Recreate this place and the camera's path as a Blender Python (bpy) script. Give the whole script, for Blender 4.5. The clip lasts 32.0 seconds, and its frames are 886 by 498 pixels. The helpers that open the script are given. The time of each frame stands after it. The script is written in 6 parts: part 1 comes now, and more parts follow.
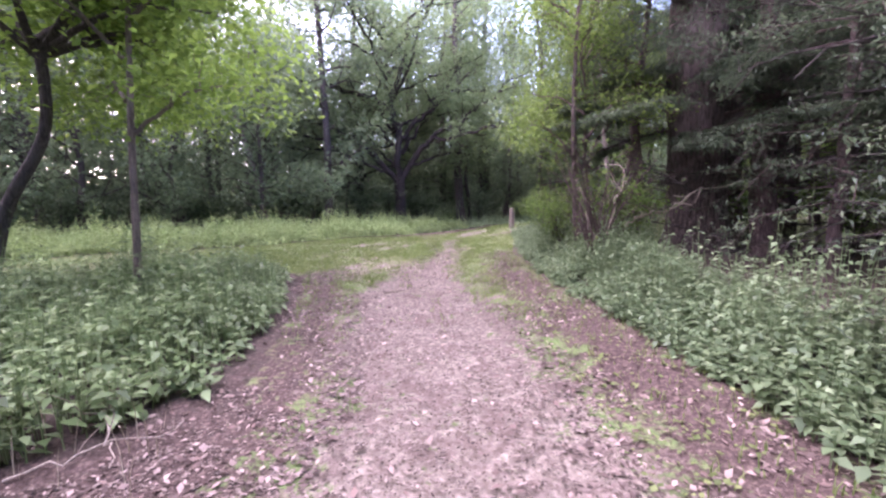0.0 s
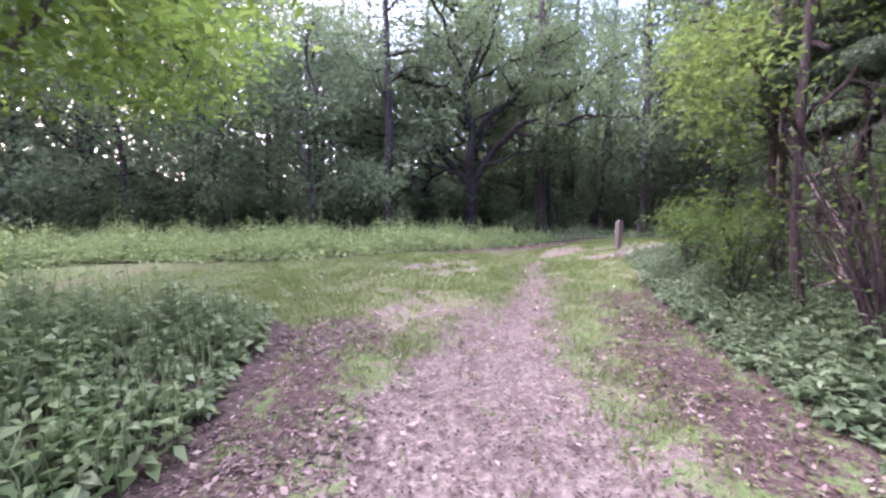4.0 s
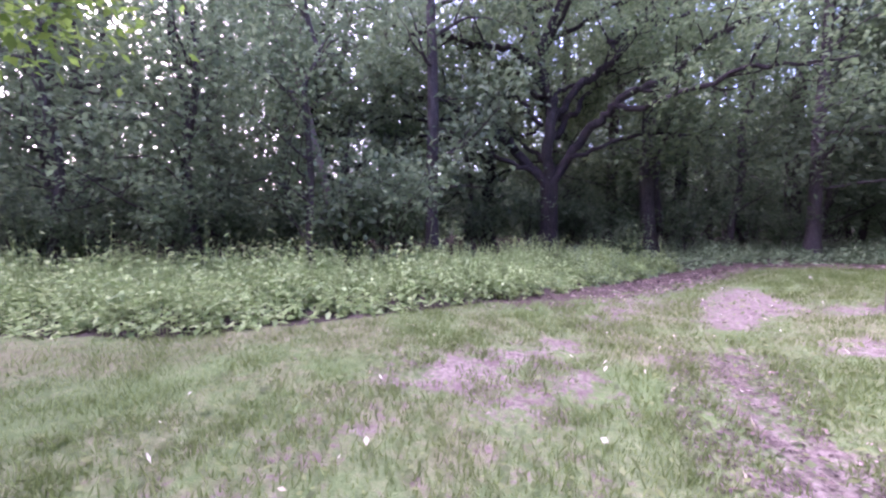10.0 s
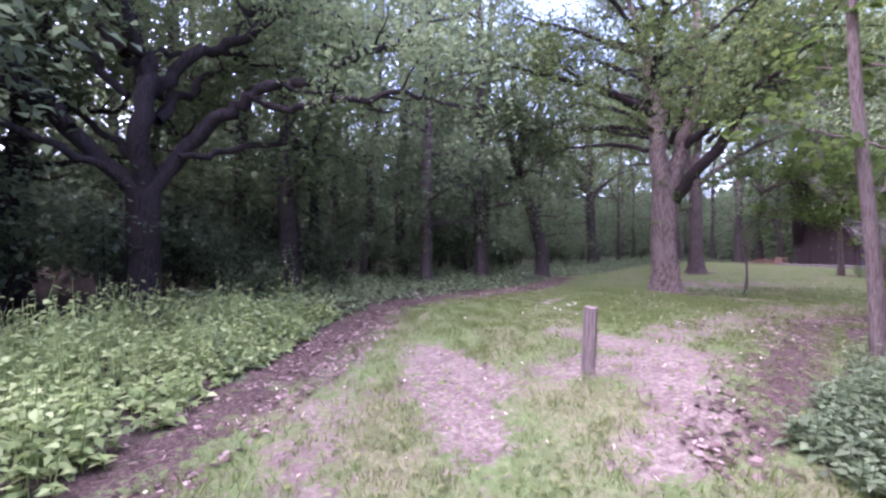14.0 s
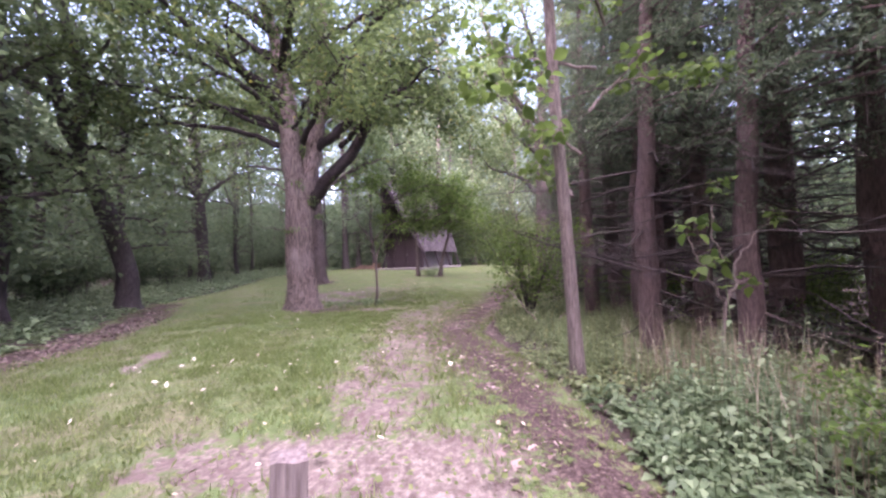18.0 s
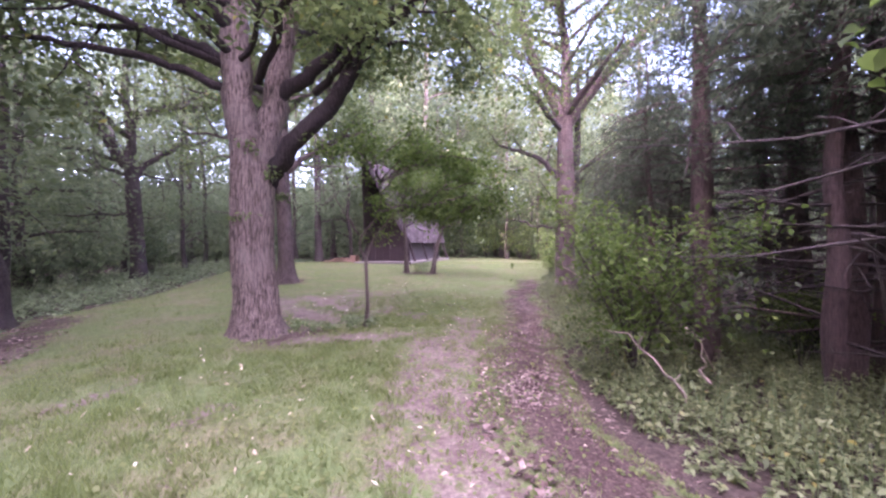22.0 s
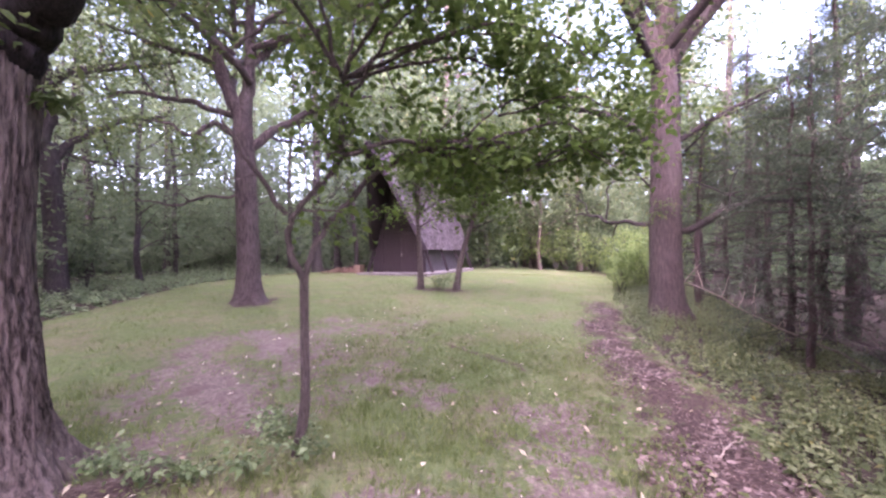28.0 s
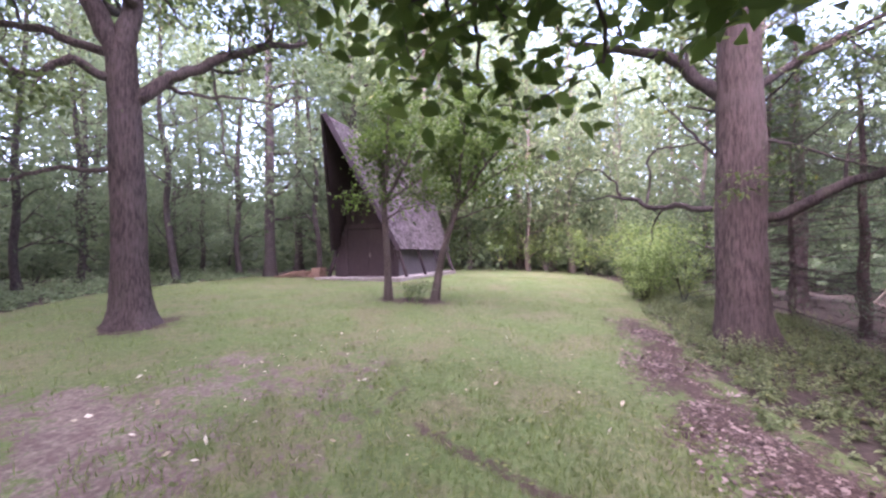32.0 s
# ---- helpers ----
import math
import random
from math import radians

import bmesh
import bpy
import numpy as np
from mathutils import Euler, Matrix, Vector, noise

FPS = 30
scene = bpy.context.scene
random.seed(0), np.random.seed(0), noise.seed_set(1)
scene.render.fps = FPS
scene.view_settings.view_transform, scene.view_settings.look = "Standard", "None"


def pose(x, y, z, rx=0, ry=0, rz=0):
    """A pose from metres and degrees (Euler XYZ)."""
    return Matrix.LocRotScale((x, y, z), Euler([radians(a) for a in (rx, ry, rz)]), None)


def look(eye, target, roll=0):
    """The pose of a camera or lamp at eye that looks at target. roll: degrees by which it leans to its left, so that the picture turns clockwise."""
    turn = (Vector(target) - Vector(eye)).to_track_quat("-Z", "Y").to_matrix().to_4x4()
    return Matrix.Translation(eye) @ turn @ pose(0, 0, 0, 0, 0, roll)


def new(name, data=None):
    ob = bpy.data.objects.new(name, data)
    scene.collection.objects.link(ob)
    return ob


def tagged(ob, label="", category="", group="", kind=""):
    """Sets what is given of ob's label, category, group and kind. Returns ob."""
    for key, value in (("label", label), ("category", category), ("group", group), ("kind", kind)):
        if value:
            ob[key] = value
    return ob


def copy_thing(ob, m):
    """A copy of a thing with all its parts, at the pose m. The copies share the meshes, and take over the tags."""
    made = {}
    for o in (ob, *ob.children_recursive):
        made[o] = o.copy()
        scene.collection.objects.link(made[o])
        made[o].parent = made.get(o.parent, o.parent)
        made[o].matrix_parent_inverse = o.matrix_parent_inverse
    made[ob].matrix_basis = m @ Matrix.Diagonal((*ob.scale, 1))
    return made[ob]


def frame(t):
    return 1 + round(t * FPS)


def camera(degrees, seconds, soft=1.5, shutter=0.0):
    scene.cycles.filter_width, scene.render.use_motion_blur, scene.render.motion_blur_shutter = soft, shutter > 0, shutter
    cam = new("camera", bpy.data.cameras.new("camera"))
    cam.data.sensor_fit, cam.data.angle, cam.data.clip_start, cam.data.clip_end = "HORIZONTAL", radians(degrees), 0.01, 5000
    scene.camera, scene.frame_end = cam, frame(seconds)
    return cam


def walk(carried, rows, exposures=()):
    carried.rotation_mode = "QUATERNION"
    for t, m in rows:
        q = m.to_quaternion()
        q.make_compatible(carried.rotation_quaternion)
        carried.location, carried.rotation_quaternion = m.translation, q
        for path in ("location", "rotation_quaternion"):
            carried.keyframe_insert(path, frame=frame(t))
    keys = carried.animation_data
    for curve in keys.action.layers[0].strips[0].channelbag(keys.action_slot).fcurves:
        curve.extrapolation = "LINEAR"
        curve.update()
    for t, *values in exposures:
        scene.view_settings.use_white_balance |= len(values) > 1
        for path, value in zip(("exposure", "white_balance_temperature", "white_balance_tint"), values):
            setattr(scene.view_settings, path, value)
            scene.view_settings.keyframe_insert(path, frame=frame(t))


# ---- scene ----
EXPOSURE = 4.72
cam = camera(97.0, 32.0, soft=2.45)
PATH = [
    (0, (0.016, -0.04, 1.602), (0.017, 1.953, 1.437), -1.1),
    (0.5, (0.033, 0.263, 1.616), (-0.053, 2.258, 1.501), -0.3),
    (1, (0.013, 0.572, 1.603), (-0.166, 2.561, 1.496), -0.5),
    (1.5, (-0.003, 0.833, 1.62), (-0.19, 2.82, 1.492), -1.6),
    (2, (-0.003, 1.202, 1.61), (-0.222, 3.189, 1.534), -0.2),
    (2.5, (-0.063, 1.639, 1.65), (-0.283, 3.623, 1.524), 1.6),
    (3, (-0.181, 2.102, 1.689), (-0.394, 4.085, 1.535), 1.1),
    (3.5, (-0.229, 2.568, 1.732), (-0.51, 4.543, 1.587), 0.7),
    (5.5, (-0.131, 4.05, 1.871), (-0.57, 5.996, 1.739), 0.8),
    (6, (-0.223, 4.339, 1.866), (-0.642, 6.29, 1.745), 0.6),
    (6.5, (-0.355, 4.669, 1.917), (-0.76, 6.621, 1.758), -0.7),
    (7, (-0.431, 5.163, 1.957), (-0.963, 7.083, 1.781), -1.3),
    (7.5, (-0.542, 5.614, 1.972), (-1.102, 7.53, 1.853), -0.0),
    (8, (-0.744, 6.056, 2.014), (-1.379, 7.949, 1.902), -1.7),
    (8.5, (-0.87, 6.484, 2.049), (-1.607, 8.339, 1.928), -1.4),
    (9, (-0.976, 6.889, 2.061), (-1.685, 8.752, 1.9), -0.3),
    (9.5, (-1.093, 7.304, 2.137), (-1.769, 9.175, 1.936), -1.1),
    (10, (-1.117, 7.686, 2.173), (-1.789, 9.566, 2.048), 0.3),
    (10.5, (-1.148, 8.047, 2.168), (-1.76, 9.946, 2.034), 0.5),
    (11, (-1.246, 8.445, 2.239), (-1.686, 10.391, 2.105), -0.3),
    (11.5, (-1.333, 8.775, 2.251), (-1.655, 10.744, 2.109), -0.6),
    (12, (-1.427, 9.239, 2.33), (-1.695, 11.216, 2.199), -0.7),
    (12.5, (-1.512, 9.72, 2.36), (-1.506, 11.717, 2.25), 0.6),
    (13, (-1.518, 10.183, 2.421), (-1.213, 12.159, 2.345), 0.2),
    (13.5, (-1.395, 10.664, 2.474), (-0.716, 12.545, 2.436), 1.2),
    (14, (-1.288, 11.127, 2.472), (-0.224, 12.82, 2.475), 0.8),
    (14.5, (-1.166, 11.466, 2.491), (0.183, 12.942, 2.539), 0.0),
    (15, (-0.96, 11.796, 2.544), (0.61, 13.028, 2.67), 0.0),
    (15.5, (-0.761, 12.126, 2.547), (0.996, 13.069, 2.701), -0.8),
    (17.5, (0.566, 13.132, 2.543), (2.555, 13.341, 2.55), -2.8),
    (18, (1.037, 13.247, 2.588), (3.029, 13.421, 2.631), -1.7),
    (18.5, (1.482, 13.414, 2.627), (3.478, 13.541, 2.649), -0.0),
    (19, (1.869, 13.52, 2.678), (3.867, 13.589, 2.613), -1.4),
    (19.5, (2.418, 13.587, 2.748), (4.413, 13.726, 2.717), 0.3),
    (20, (2.881, 13.786, 2.742), (4.869, 14.006, 2.749), 1.7),
    (20.5, (3.321, 13.98, 2.8), (5.314, 14.148, 2.793), 0.6),
    (21, (3.783, 14.19, 2.865), (5.77, 14.404, 2.948), 0.8),
    (21.5, (4.215, 14.38, 2.877), (6.21, 14.524, 2.912), 0.2),
    (22, (4.652, 14.586, 2.907), (6.652, 14.628, 2.888), -0.8),
    (22.5, (5.159, 14.741, 2.899), (7.158, 14.791, 2.93), -1.1),
    (23, (5.674, 14.825, 2.896), (7.672, 14.891, 2.928), -2.3),
    (23.5, (6.193, 14.891, 2.916), (8.192, 14.877, 2.965), -1.8),
    (24, (6.724, 14.932, 2.928), (8.723, 14.997, 2.984), -0.8),
    (24.5, (7.202, 14.992, 2.927), (9.2, 15.034, 2.994), -1.4),
    (26.5, (8.506, 15.213, 2.76), (10.505, 15.217, 2.825), -1.6),
    (27, (8.98, 15.14, 2.78), (10.978, 15.232, 2.802), -1.0),
    (27.5, (9.526, 15.085, 2.766), (11.523, 15.191, 2.736), -0.7),
    (28, (10.063, 15.05, 2.793), (12.059, 15.184, 2.824), -0.6),
    (28.5, (10.639, 14.97, 2.765), (12.634, 15.088, 2.84), 0.0),
    (29, (11.092, 15.041, 2.729), (13.089, 15.098, 2.801), -0.7),
    (29.5, (11.545, 15.079, 2.71), (13.545, 15.1, 2.765), -2.3),
    (30, (11.963, 15.089, 2.724), (13.962, 15.141, 2.756), -2.0),
    (30.5, (12.418, 15.076, 2.717), (14.417, 15.125, 2.718), -2.0),
    (31, (12.791, 15.084, 2.747), (14.791, 15.103, 2.754), -3.1),
    (31.5, (13.2, 15.071, 2.761), (15.199, 15.106, 2.8), -2.0),
    (32, (13.579, 15.104, 2.766), (15.579, 15.139, 2.801), -0.8),
]
walk(cam, [(t, look(eye, target, roll)) for t, eye, target, roll in PATH],
     exposures=[(0.0, EXPOSURE - 0.12, 6420, 46), (6.0, EXPOSURE - 0.1, 6050, 43), (9.0, EXPOSURE - 0.12, 5930, 54), (10.5, EXPOSURE - 0.1, 5850, 63), (12.0, EXPOSURE - 0.12, 5850, 63), (13.0, EXPOSURE - 0.15, 5900, 58), (14.0, EXPOSURE - 0.18, 6000, 55), (17.0, EXPOSURE - 0.1, 6550, 49), (20.0, EXPOSURE + 0.0, 6330, 55), (24.0, EXPOSURE + 0.1, 6320, 62), (28.0, EXPOSURE + 0.17, 6500, 59), (30.0, EXPOSURE + 0.3, 6450, 54), (32.0, EXPOSURE + 0.02, 6450, 48)])

# ---------------------------------------------------------------- light
SUN_AZ, SUN_EL = radians(-61), radians(30)
world = bpy.data.worlds.new("world")
scene.world = world
world.use_nodes = True
wn = world.node_tree
sky = wn.nodes.new("ShaderNodeTexSky")
sky.sky_type = "NISHITA"
sky.sun_disc = False
sky.sun_elevation, sky.sun_rotation = SUN_EL, SUN_AZ
sky.air_density, sky.dust_density, sky.ozone_density = 1.0, 1.6, 1.0
wn.links.new(sky.outputs[0], wn.nodes["Background"].inputs[0])
wn.nodes["Background"].inputs[1].default_value = 0.066
sun = new("sun", bpy.data.lights.new("sun", "SUN"))
sun.data.energy, sun.data.angle, sun.data.color = 1.5, radians(165.0), (1.0, 0.98, 0.96)
sun_from = Vector((math.sin(SUN_AZ) * math.cos(SUN_EL), math.cos(SUN_AZ) * math.cos(SUN_EL), math.sin(SUN_EL)))
sun.matrix_world = look(sun_from * 60, (0, 0, 0))


# ---------------------------------------------------------------- materials
class Mat:
    """A node material with short calls for its nodes."""

    def __init__(self, name, rough=0.8, spec=0.25):
        self.m = bpy.data.materials.new(name)
        self.m.use_nodes = True
        self.t = self.m.node_tree
        self.b = self.t.nodes["Principled BSDF"]
        self.out = self.t.nodes["Material Output"]
        self.b.inputs["Roughness"].default_value = rough
        self.b.inputs["Specular IOR Level"].default_value = spec
        self.co = self.t.nodes.new("ShaderNodeTexCoord").outputs["Object"]

    def node(self, kind, **inputs):
        n = self.t.nodes.new("ShaderNode" + kind)
        for k, v in inputs.items():
            self.put(n.inputs[k.replace("_", " ")], v)
        return n

    def put(self, socket, v):
        if isinstance(v, bpy.types.NodeSocket):
            self.t.links.new(v, socket)
        else:
            socket.default_value = v

    def noise(self, scale, detail=4.0, rough=0.6, vector=None):
        n = self.node("TexNoise", Scale=scale, Detail=detail, Roughness=rough)
        self.put(n.inputs["Vector"], vector or self.co)
        return n.outputs["Fac"]

    def stretch(self, x, y, z):
        n = self.node("Mapping")
        self.put(n.inputs["Vector"], self.co)
        n.inputs["Scale"].default_value = (x, y, z)
        return n.outputs[0]

    def ramp(self, fac, *stops):
        n = self.node("ValToRGB")
        self.put(n.inputs[0], fac)
        e = n.color_ramp.elements
        while len(e) < len(stops):
            e.new(0.5)
        for el, (p, c) in zip(e, stops):
            el.position, el.color = p, (*c, 1) if len(c) == 3 else c
        return n.outputs[0]

    def mix(self, fac, a, b):
        n = self.node("Mix")
        n.data_type = "RGBA"
        for i, v in ((0, fac), (6, a), (7, b)):
            self.put(n.inputs[i], (*v, 1) if isinstance(v, tuple) and len(v) == 3 else v)
        return n.outputs[2]

    def math(self, op, a, b=0.0):
        n = self.node("Math")
        n.operation = op
        self.put(n.inputs[0], a)
        self.put(n.inputs[1], b)
        return n.outputs[0]

    def span(self, v, a, b):
        n = self.node("MapRange")
        n.interpolation_type = "SMOOTHSTEP"
        self.put(n.inputs[0], v)
        n.inputs[1].default_value, n.inputs[2].default_value = a, b
        return n.outputs[0]

    def attr(self, name):
        n = self.node("Attribute")
        n.attribute_name = name
        return n.outputs["Fac"]

    def color(self, c):
        self.put(self.b.inputs["Base Color"], c if not isinstance(c, tuple) else (*c, 1))
        return self

    def bump(self, height, strength=0.5, distance=0.02):
        n = self.node("Bump", Height=height, Strength=strength, Distance=distance)
        self.put(self.b.inputs["Normal"], n.outputs[0])
        return self


def leaf_mat(name, dark, mid, light, through_light=0.45, rough=0.55, yellow=0.0):
    """A leaf: each one its own shade, gloss on top and light through it."""
    m = Mat(name, rough, 0.3)
    geo = m.node("NewGeometry").outputs["Random Per Island"]
    ob = m.node("ObjectInfo").outputs["Random"]
    c = m.ramp(geo, (0.0, dark), (0.5, mid), (0.97, light), (1.0, (0.32, 0.27, 0.06) if yellow else light))
    patch = m.span(m.noise(0.6, 2.0), 0.35, 0.65)
    c = m.mix(m.math("MULTIPLY", patch, 0.55), c, m.mix(0.5, c, dark))
    h = m.node("HueSaturation", Color=c)
    m.put(h.inputs["Value"], m.math("ADD", 0.85, m.math("MULTIPLY", ob, 0.3)))
    c = h.outputs[0]
    m.color(c)
    t = m.node("BsdfTranslucent", Color=m.mix(0.35, c, light))
    x = m.node("MixShader")
    m.put(x.inputs[0], through_light)
    m.put(x.inputs[1], m.b.outputs[0])
    m.put(x.inputs[2], t.outputs[0])
    m.put(m.out.inputs[0], x.outputs[0])
    return m.m


def bark_mat(name, dark, light, scale=1.0, moss=0.0, sharp=0.13):
    m = Mat(name, 0.9, 0.15)
    v = m.stretch(13 * scale, 13 * scale, 2.0 * scale)
    n = m.noise(2.2, 7.0, 0.75, v)
    c = m.ramp(n, (0.49 - sharp, dark), (0.49 + sharp, light))
    c = m.mix(m.math("MULTIPLY", m.span(m.noise(1.3, 4.0), 0.45, 0.7), 0.5), c, tuple(0.75 * a + 0.35 * sum(light) / 3 for a in light))
    if moss:
        c = m.mix(m.math("MULTIPLY", m.span(m.noise(2.1, 5.0), 0.52, 0.72), moss), c, (0.09, 0.12, 0.05))
    m.color(c).bump(m.math("ADD", n, m.math("MULTIPLY", m.noise(60, 3.0), 0.3)), 1.0, 0.035)
    return m.m


OAK_LEAF = leaf_mat("oak leaf", (0.062, 0.104, 0.051), (0.113, 0.17, 0.079), (0.185, 0.246, 0.118), 0.58)
OAK_LIGHT = leaf_mat("light oak leaf", (0.045, 0.082, 0.03), (0.082, 0.13, 0.045), (0.14, 0.195, 0.068), 0.5, yellow=1.0)
WOOD_LEAF = leaf_mat("woodland leaf", (0.062, 0.1, 0.058), (0.108, 0.165, 0.09), (0.175, 0.235, 0.128), 0.6)
# lighter copy of the woodland leaf: the glade's sunlight is put into the colour
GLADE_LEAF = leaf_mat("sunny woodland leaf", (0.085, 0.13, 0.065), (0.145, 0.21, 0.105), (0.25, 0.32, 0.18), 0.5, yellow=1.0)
LIME_LEAF = leaf_mat("lime green leaf", (0.07, 0.132, 0.026), (0.122, 0.208, 0.04), (0.205, 0.3, 0.068), 0.6)
UNDER_LEAF = leaf_mat("yellow green understorey leaf", (0.05, 0.09, 0.022), (0.088, 0.147, 0.034), (0.165, 0.235, 0.06), 0.6)
BROAD_LEAF = leaf_mat("broad leaf", (0.036, 0.072, 0.018), (0.068, 0.122, 0.028), (0.13, 0.2, 0.05), 0.6)
CEDAR_LEAF = leaf_mat("cedar spray", (0.036, 0.058, 0.038), (0.066, 0.097, 0.062), (0.12, 0.158, 0.094), 0.42, 0.7)
# the sun on the glade's bushes is put into this leaf colour
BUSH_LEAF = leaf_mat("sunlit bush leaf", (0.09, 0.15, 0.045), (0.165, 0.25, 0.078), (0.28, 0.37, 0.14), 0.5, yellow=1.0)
WEED_LEAF = leaf_mat("weed leaf", (0.05, 0.088, 0.036), (0.112, 0.178, 0.07), (0.25, 0.34, 0.175), 0.4, 0.42)
NETTLE_LEAF = leaf_mat("nettle leaf", (0.1, 0.162, 0.06), (0.215, 0.305, 0.11), (0.41, 0.505, 0.245), 0.42)
BANK_WEED = leaf_mat("bank weed leaf", (0.085, 0.125, 0.052), (0.165, 0.222, 0.098), (0.31, 0.365, 0.19), 0.45, 0.45, yellow=1.0)
SHADE_WEED = leaf_mat("shade weed leaf", (0.075, 0.12, 0.06), (0.135, 0.2, 0.1), (0.25, 0.33, 0.185), 0.4, 0.45)
CLOVER_LEAF = leaf_mat("clover leaf", (0.06, 0.086, 0.028), (0.11, 0.148, 0.044), (0.205, 0.24, 0.09), 0.4)
GRASS_BLADE = leaf_mat("grass blade", (0.084, 0.128, 0.038), (0.137, 0.198, 0.06), (0.226, 0.284, 0.106), 0.5)
DRY_STEM = leaf_mat("dry stem", (0.16, 0.13, 0.09), (0.26, 0.22, 0.16), (0.38, 0.34, 0.26), 0.2)
DRY_LEAF = leaf_mat("dry brown leaf", (0.05, 0.033, 0.029), (0.16, 0.105, 0.092), (0.42, 0.325, 0.295), 0.15, 0.7)
DRIFT_LEAF = leaf_mat("drifted oak leaf", (0.055, 0.038, 0.033), (0.14, 0.098, 0.087), (0.32, 0.25, 0.228), 0.15, 0.7)
PALE_LEAF = leaf_mat("pale fallen leaf", (0.3, 0.25, 0.17), (0.5, 0.45, 0.33), (0.7, 0.67, 0.56), 0.2, 0.7)
CHIP = leaf_mat("wood chip", (0.026, 0.018, 0.015), (0.082, 0.059, 0.05), (0.225, 0.178, 0.156), 0.0, 0.9)
OAK_BARK = bark_mat("oak bark", (0.028, 0.021, 0.02), (0.2, 0.158, 0.142), 1.0, 0.0, 0.085)
# bark of the blackest oaks; on the great oak's limbs it carries shade
BLACK_BARK = bark_mat("black oak bark and limb shade", (0.01, 0.008, 0.0085), (0.045, 0.036, 0.037), 1.2)
OAK_BROWN = bark_mat("dark oak bark", (0.026, 0.02, 0.02), (0.125, 0.096, 0.094), 1.0, 0.1)
DARK_BARK = bark_mat("dark bark", (0.022, 0.018, 0.019), (0.088, 0.073, 0.073), 1.4, 0.2)
GREY_BARK = bark_mat("grey bark", (0.075, 0.06, 0.055), (0.2, 0.165, 0.152), 1.6, 0.2)
THIN_BARK = bark_mat("thin tree bark", (0.04, 0.031, 0.029), (0.118, 0.094, 0.086), 2.2, 0.2)
CEDAR_BARK = bark_mat("cedar bark", (0.036, 0.026, 0.027), (0.118, 0.086, 0.084), 2.0)


def ground_mat():
    m = Mat("ground", 0.95, 0.1)
    big, fine, grit = m.noise(0.9, 4.0), m.noise(7.0, 5.0), m.noise(55.0, 3.0)
    centred = lambda n, k: m.math("MULTIPLY", m.math("SUBTRACT", n, 0.5), k)
    wob = m.math("ADD", m.math("ADD", centred(fine, 1.6), centred(m.noise(1.6, 3.0), 1.2)), centred(m.noise(24.0, 4.0), 1.1))
    grass = m.ramp(m.noise(14.0, 5.0), (0.25, (0.056, 0.082, 0.034)), (0.5, (0.1, 0.134, 0.057)), (0.75, (0.176, 0.194, 0.104)))
    grass = m.mix(m.span(big, 0.35, 0.65), grass, m.mix(0.5, grass, (0.086, 0.14, 0.046)))
    worn = m.ramp(m.noise(25.0, 5.0), (0.3, (0.1, 0.085, 0.052)), (0.7, (0.235, 0.202, 0.138)))
    grass = m.mix(m.math("MULTIPLY", m.span(m.math("ADD", m.noise(0.8, 4.0), m.math("MULTIPLY", fine, 0.5)), 0.67, 0.9), 0.55), grass, worn)
    dirt = m.ramp(m.noise(20.0, 6.0), (0.25, (0.085, 0.068, 0.056)), (0.5, (0.165, 0.136, 0.116)), (0.8, (0.33, 0.282, 0.248)))
    dirt = m.mix(m.math("MULTIPLY", m.span(m.math("ADD", fine, m.math("MULTIPLY", m.noise(2.2, 4.0), 0.6)), 0.72, 1.0), 0.65), dirt, (0.1, 0.07, 0.064))
    litter = m.ramp(m.noise(34.0, 4.0), (0.3, (0.024, 0.017, 0.015)), (0.52, (0.066, 0.046, 0.041)), (0.75, (0.16, 0.117, 0.105)))
    floor = m.ramp(m.noise(18.0, 5.0), (0.3, (0.022, 0.018, 0.015)), (0.6, (0.075, 0.058, 0.05)), (0.8, (0.14, 0.11, 0.096)))
    c = m.mix(m.span(m.math("ADD", m.attr("lawn"), m.math("MULTIPLY", wob, 0.5)), 0.35, 0.65), floor, grass)
    c = m.mix(m.span(m.math("ADD", m.attr("litter"), wob), 0.4, 0.75), c, litter)
    c = m.mix(m.span(m.math("ADD", m.attr("dirt"), wob), 0.38, 0.72), c, dirt)
    c = m.mix(m.span(m.math("ADD", m.attr("rut"), m.math("MULTIPLY", wob, 0.75)), 0.4, 0.85), c, (0.07, 0.05, 0.043))
    m.color(c).bump(m.math("ADD", m.math("MULTIPLY", grit, 0.5), fine), 0.9, 0.035)
    return m.m


def plain_wood(name, dark, light, along=2, scale=1.0, rough=0.8):
    m = Mat(name, rough, 0.2)
    s = [14.0 * scale] * 3
    s[along] = 1.1 * scale
    n = m.noise(2.5, 6.0, 0.65, m.stretch(*s))
    c = m.ramp(n, (0.3, dark), (0.7, light))
    ob = m.node("ObjectInfo").outputs["Random"]
    h = m.node("HueSaturation", Color=c)
    m.put(h.inputs["Value"], m.math("ADD", 0.8, m.math("MULTIPLY", ob, 0.4)))
    c = m.mix(m.math("MULTIPLY", m.span(m.noise(1.7, 4.0), 0.5, 0.75), 0.4), h.outputs[0], dark)
    m.color(c).bump(n, 0.5, 0.006)
    return m.m


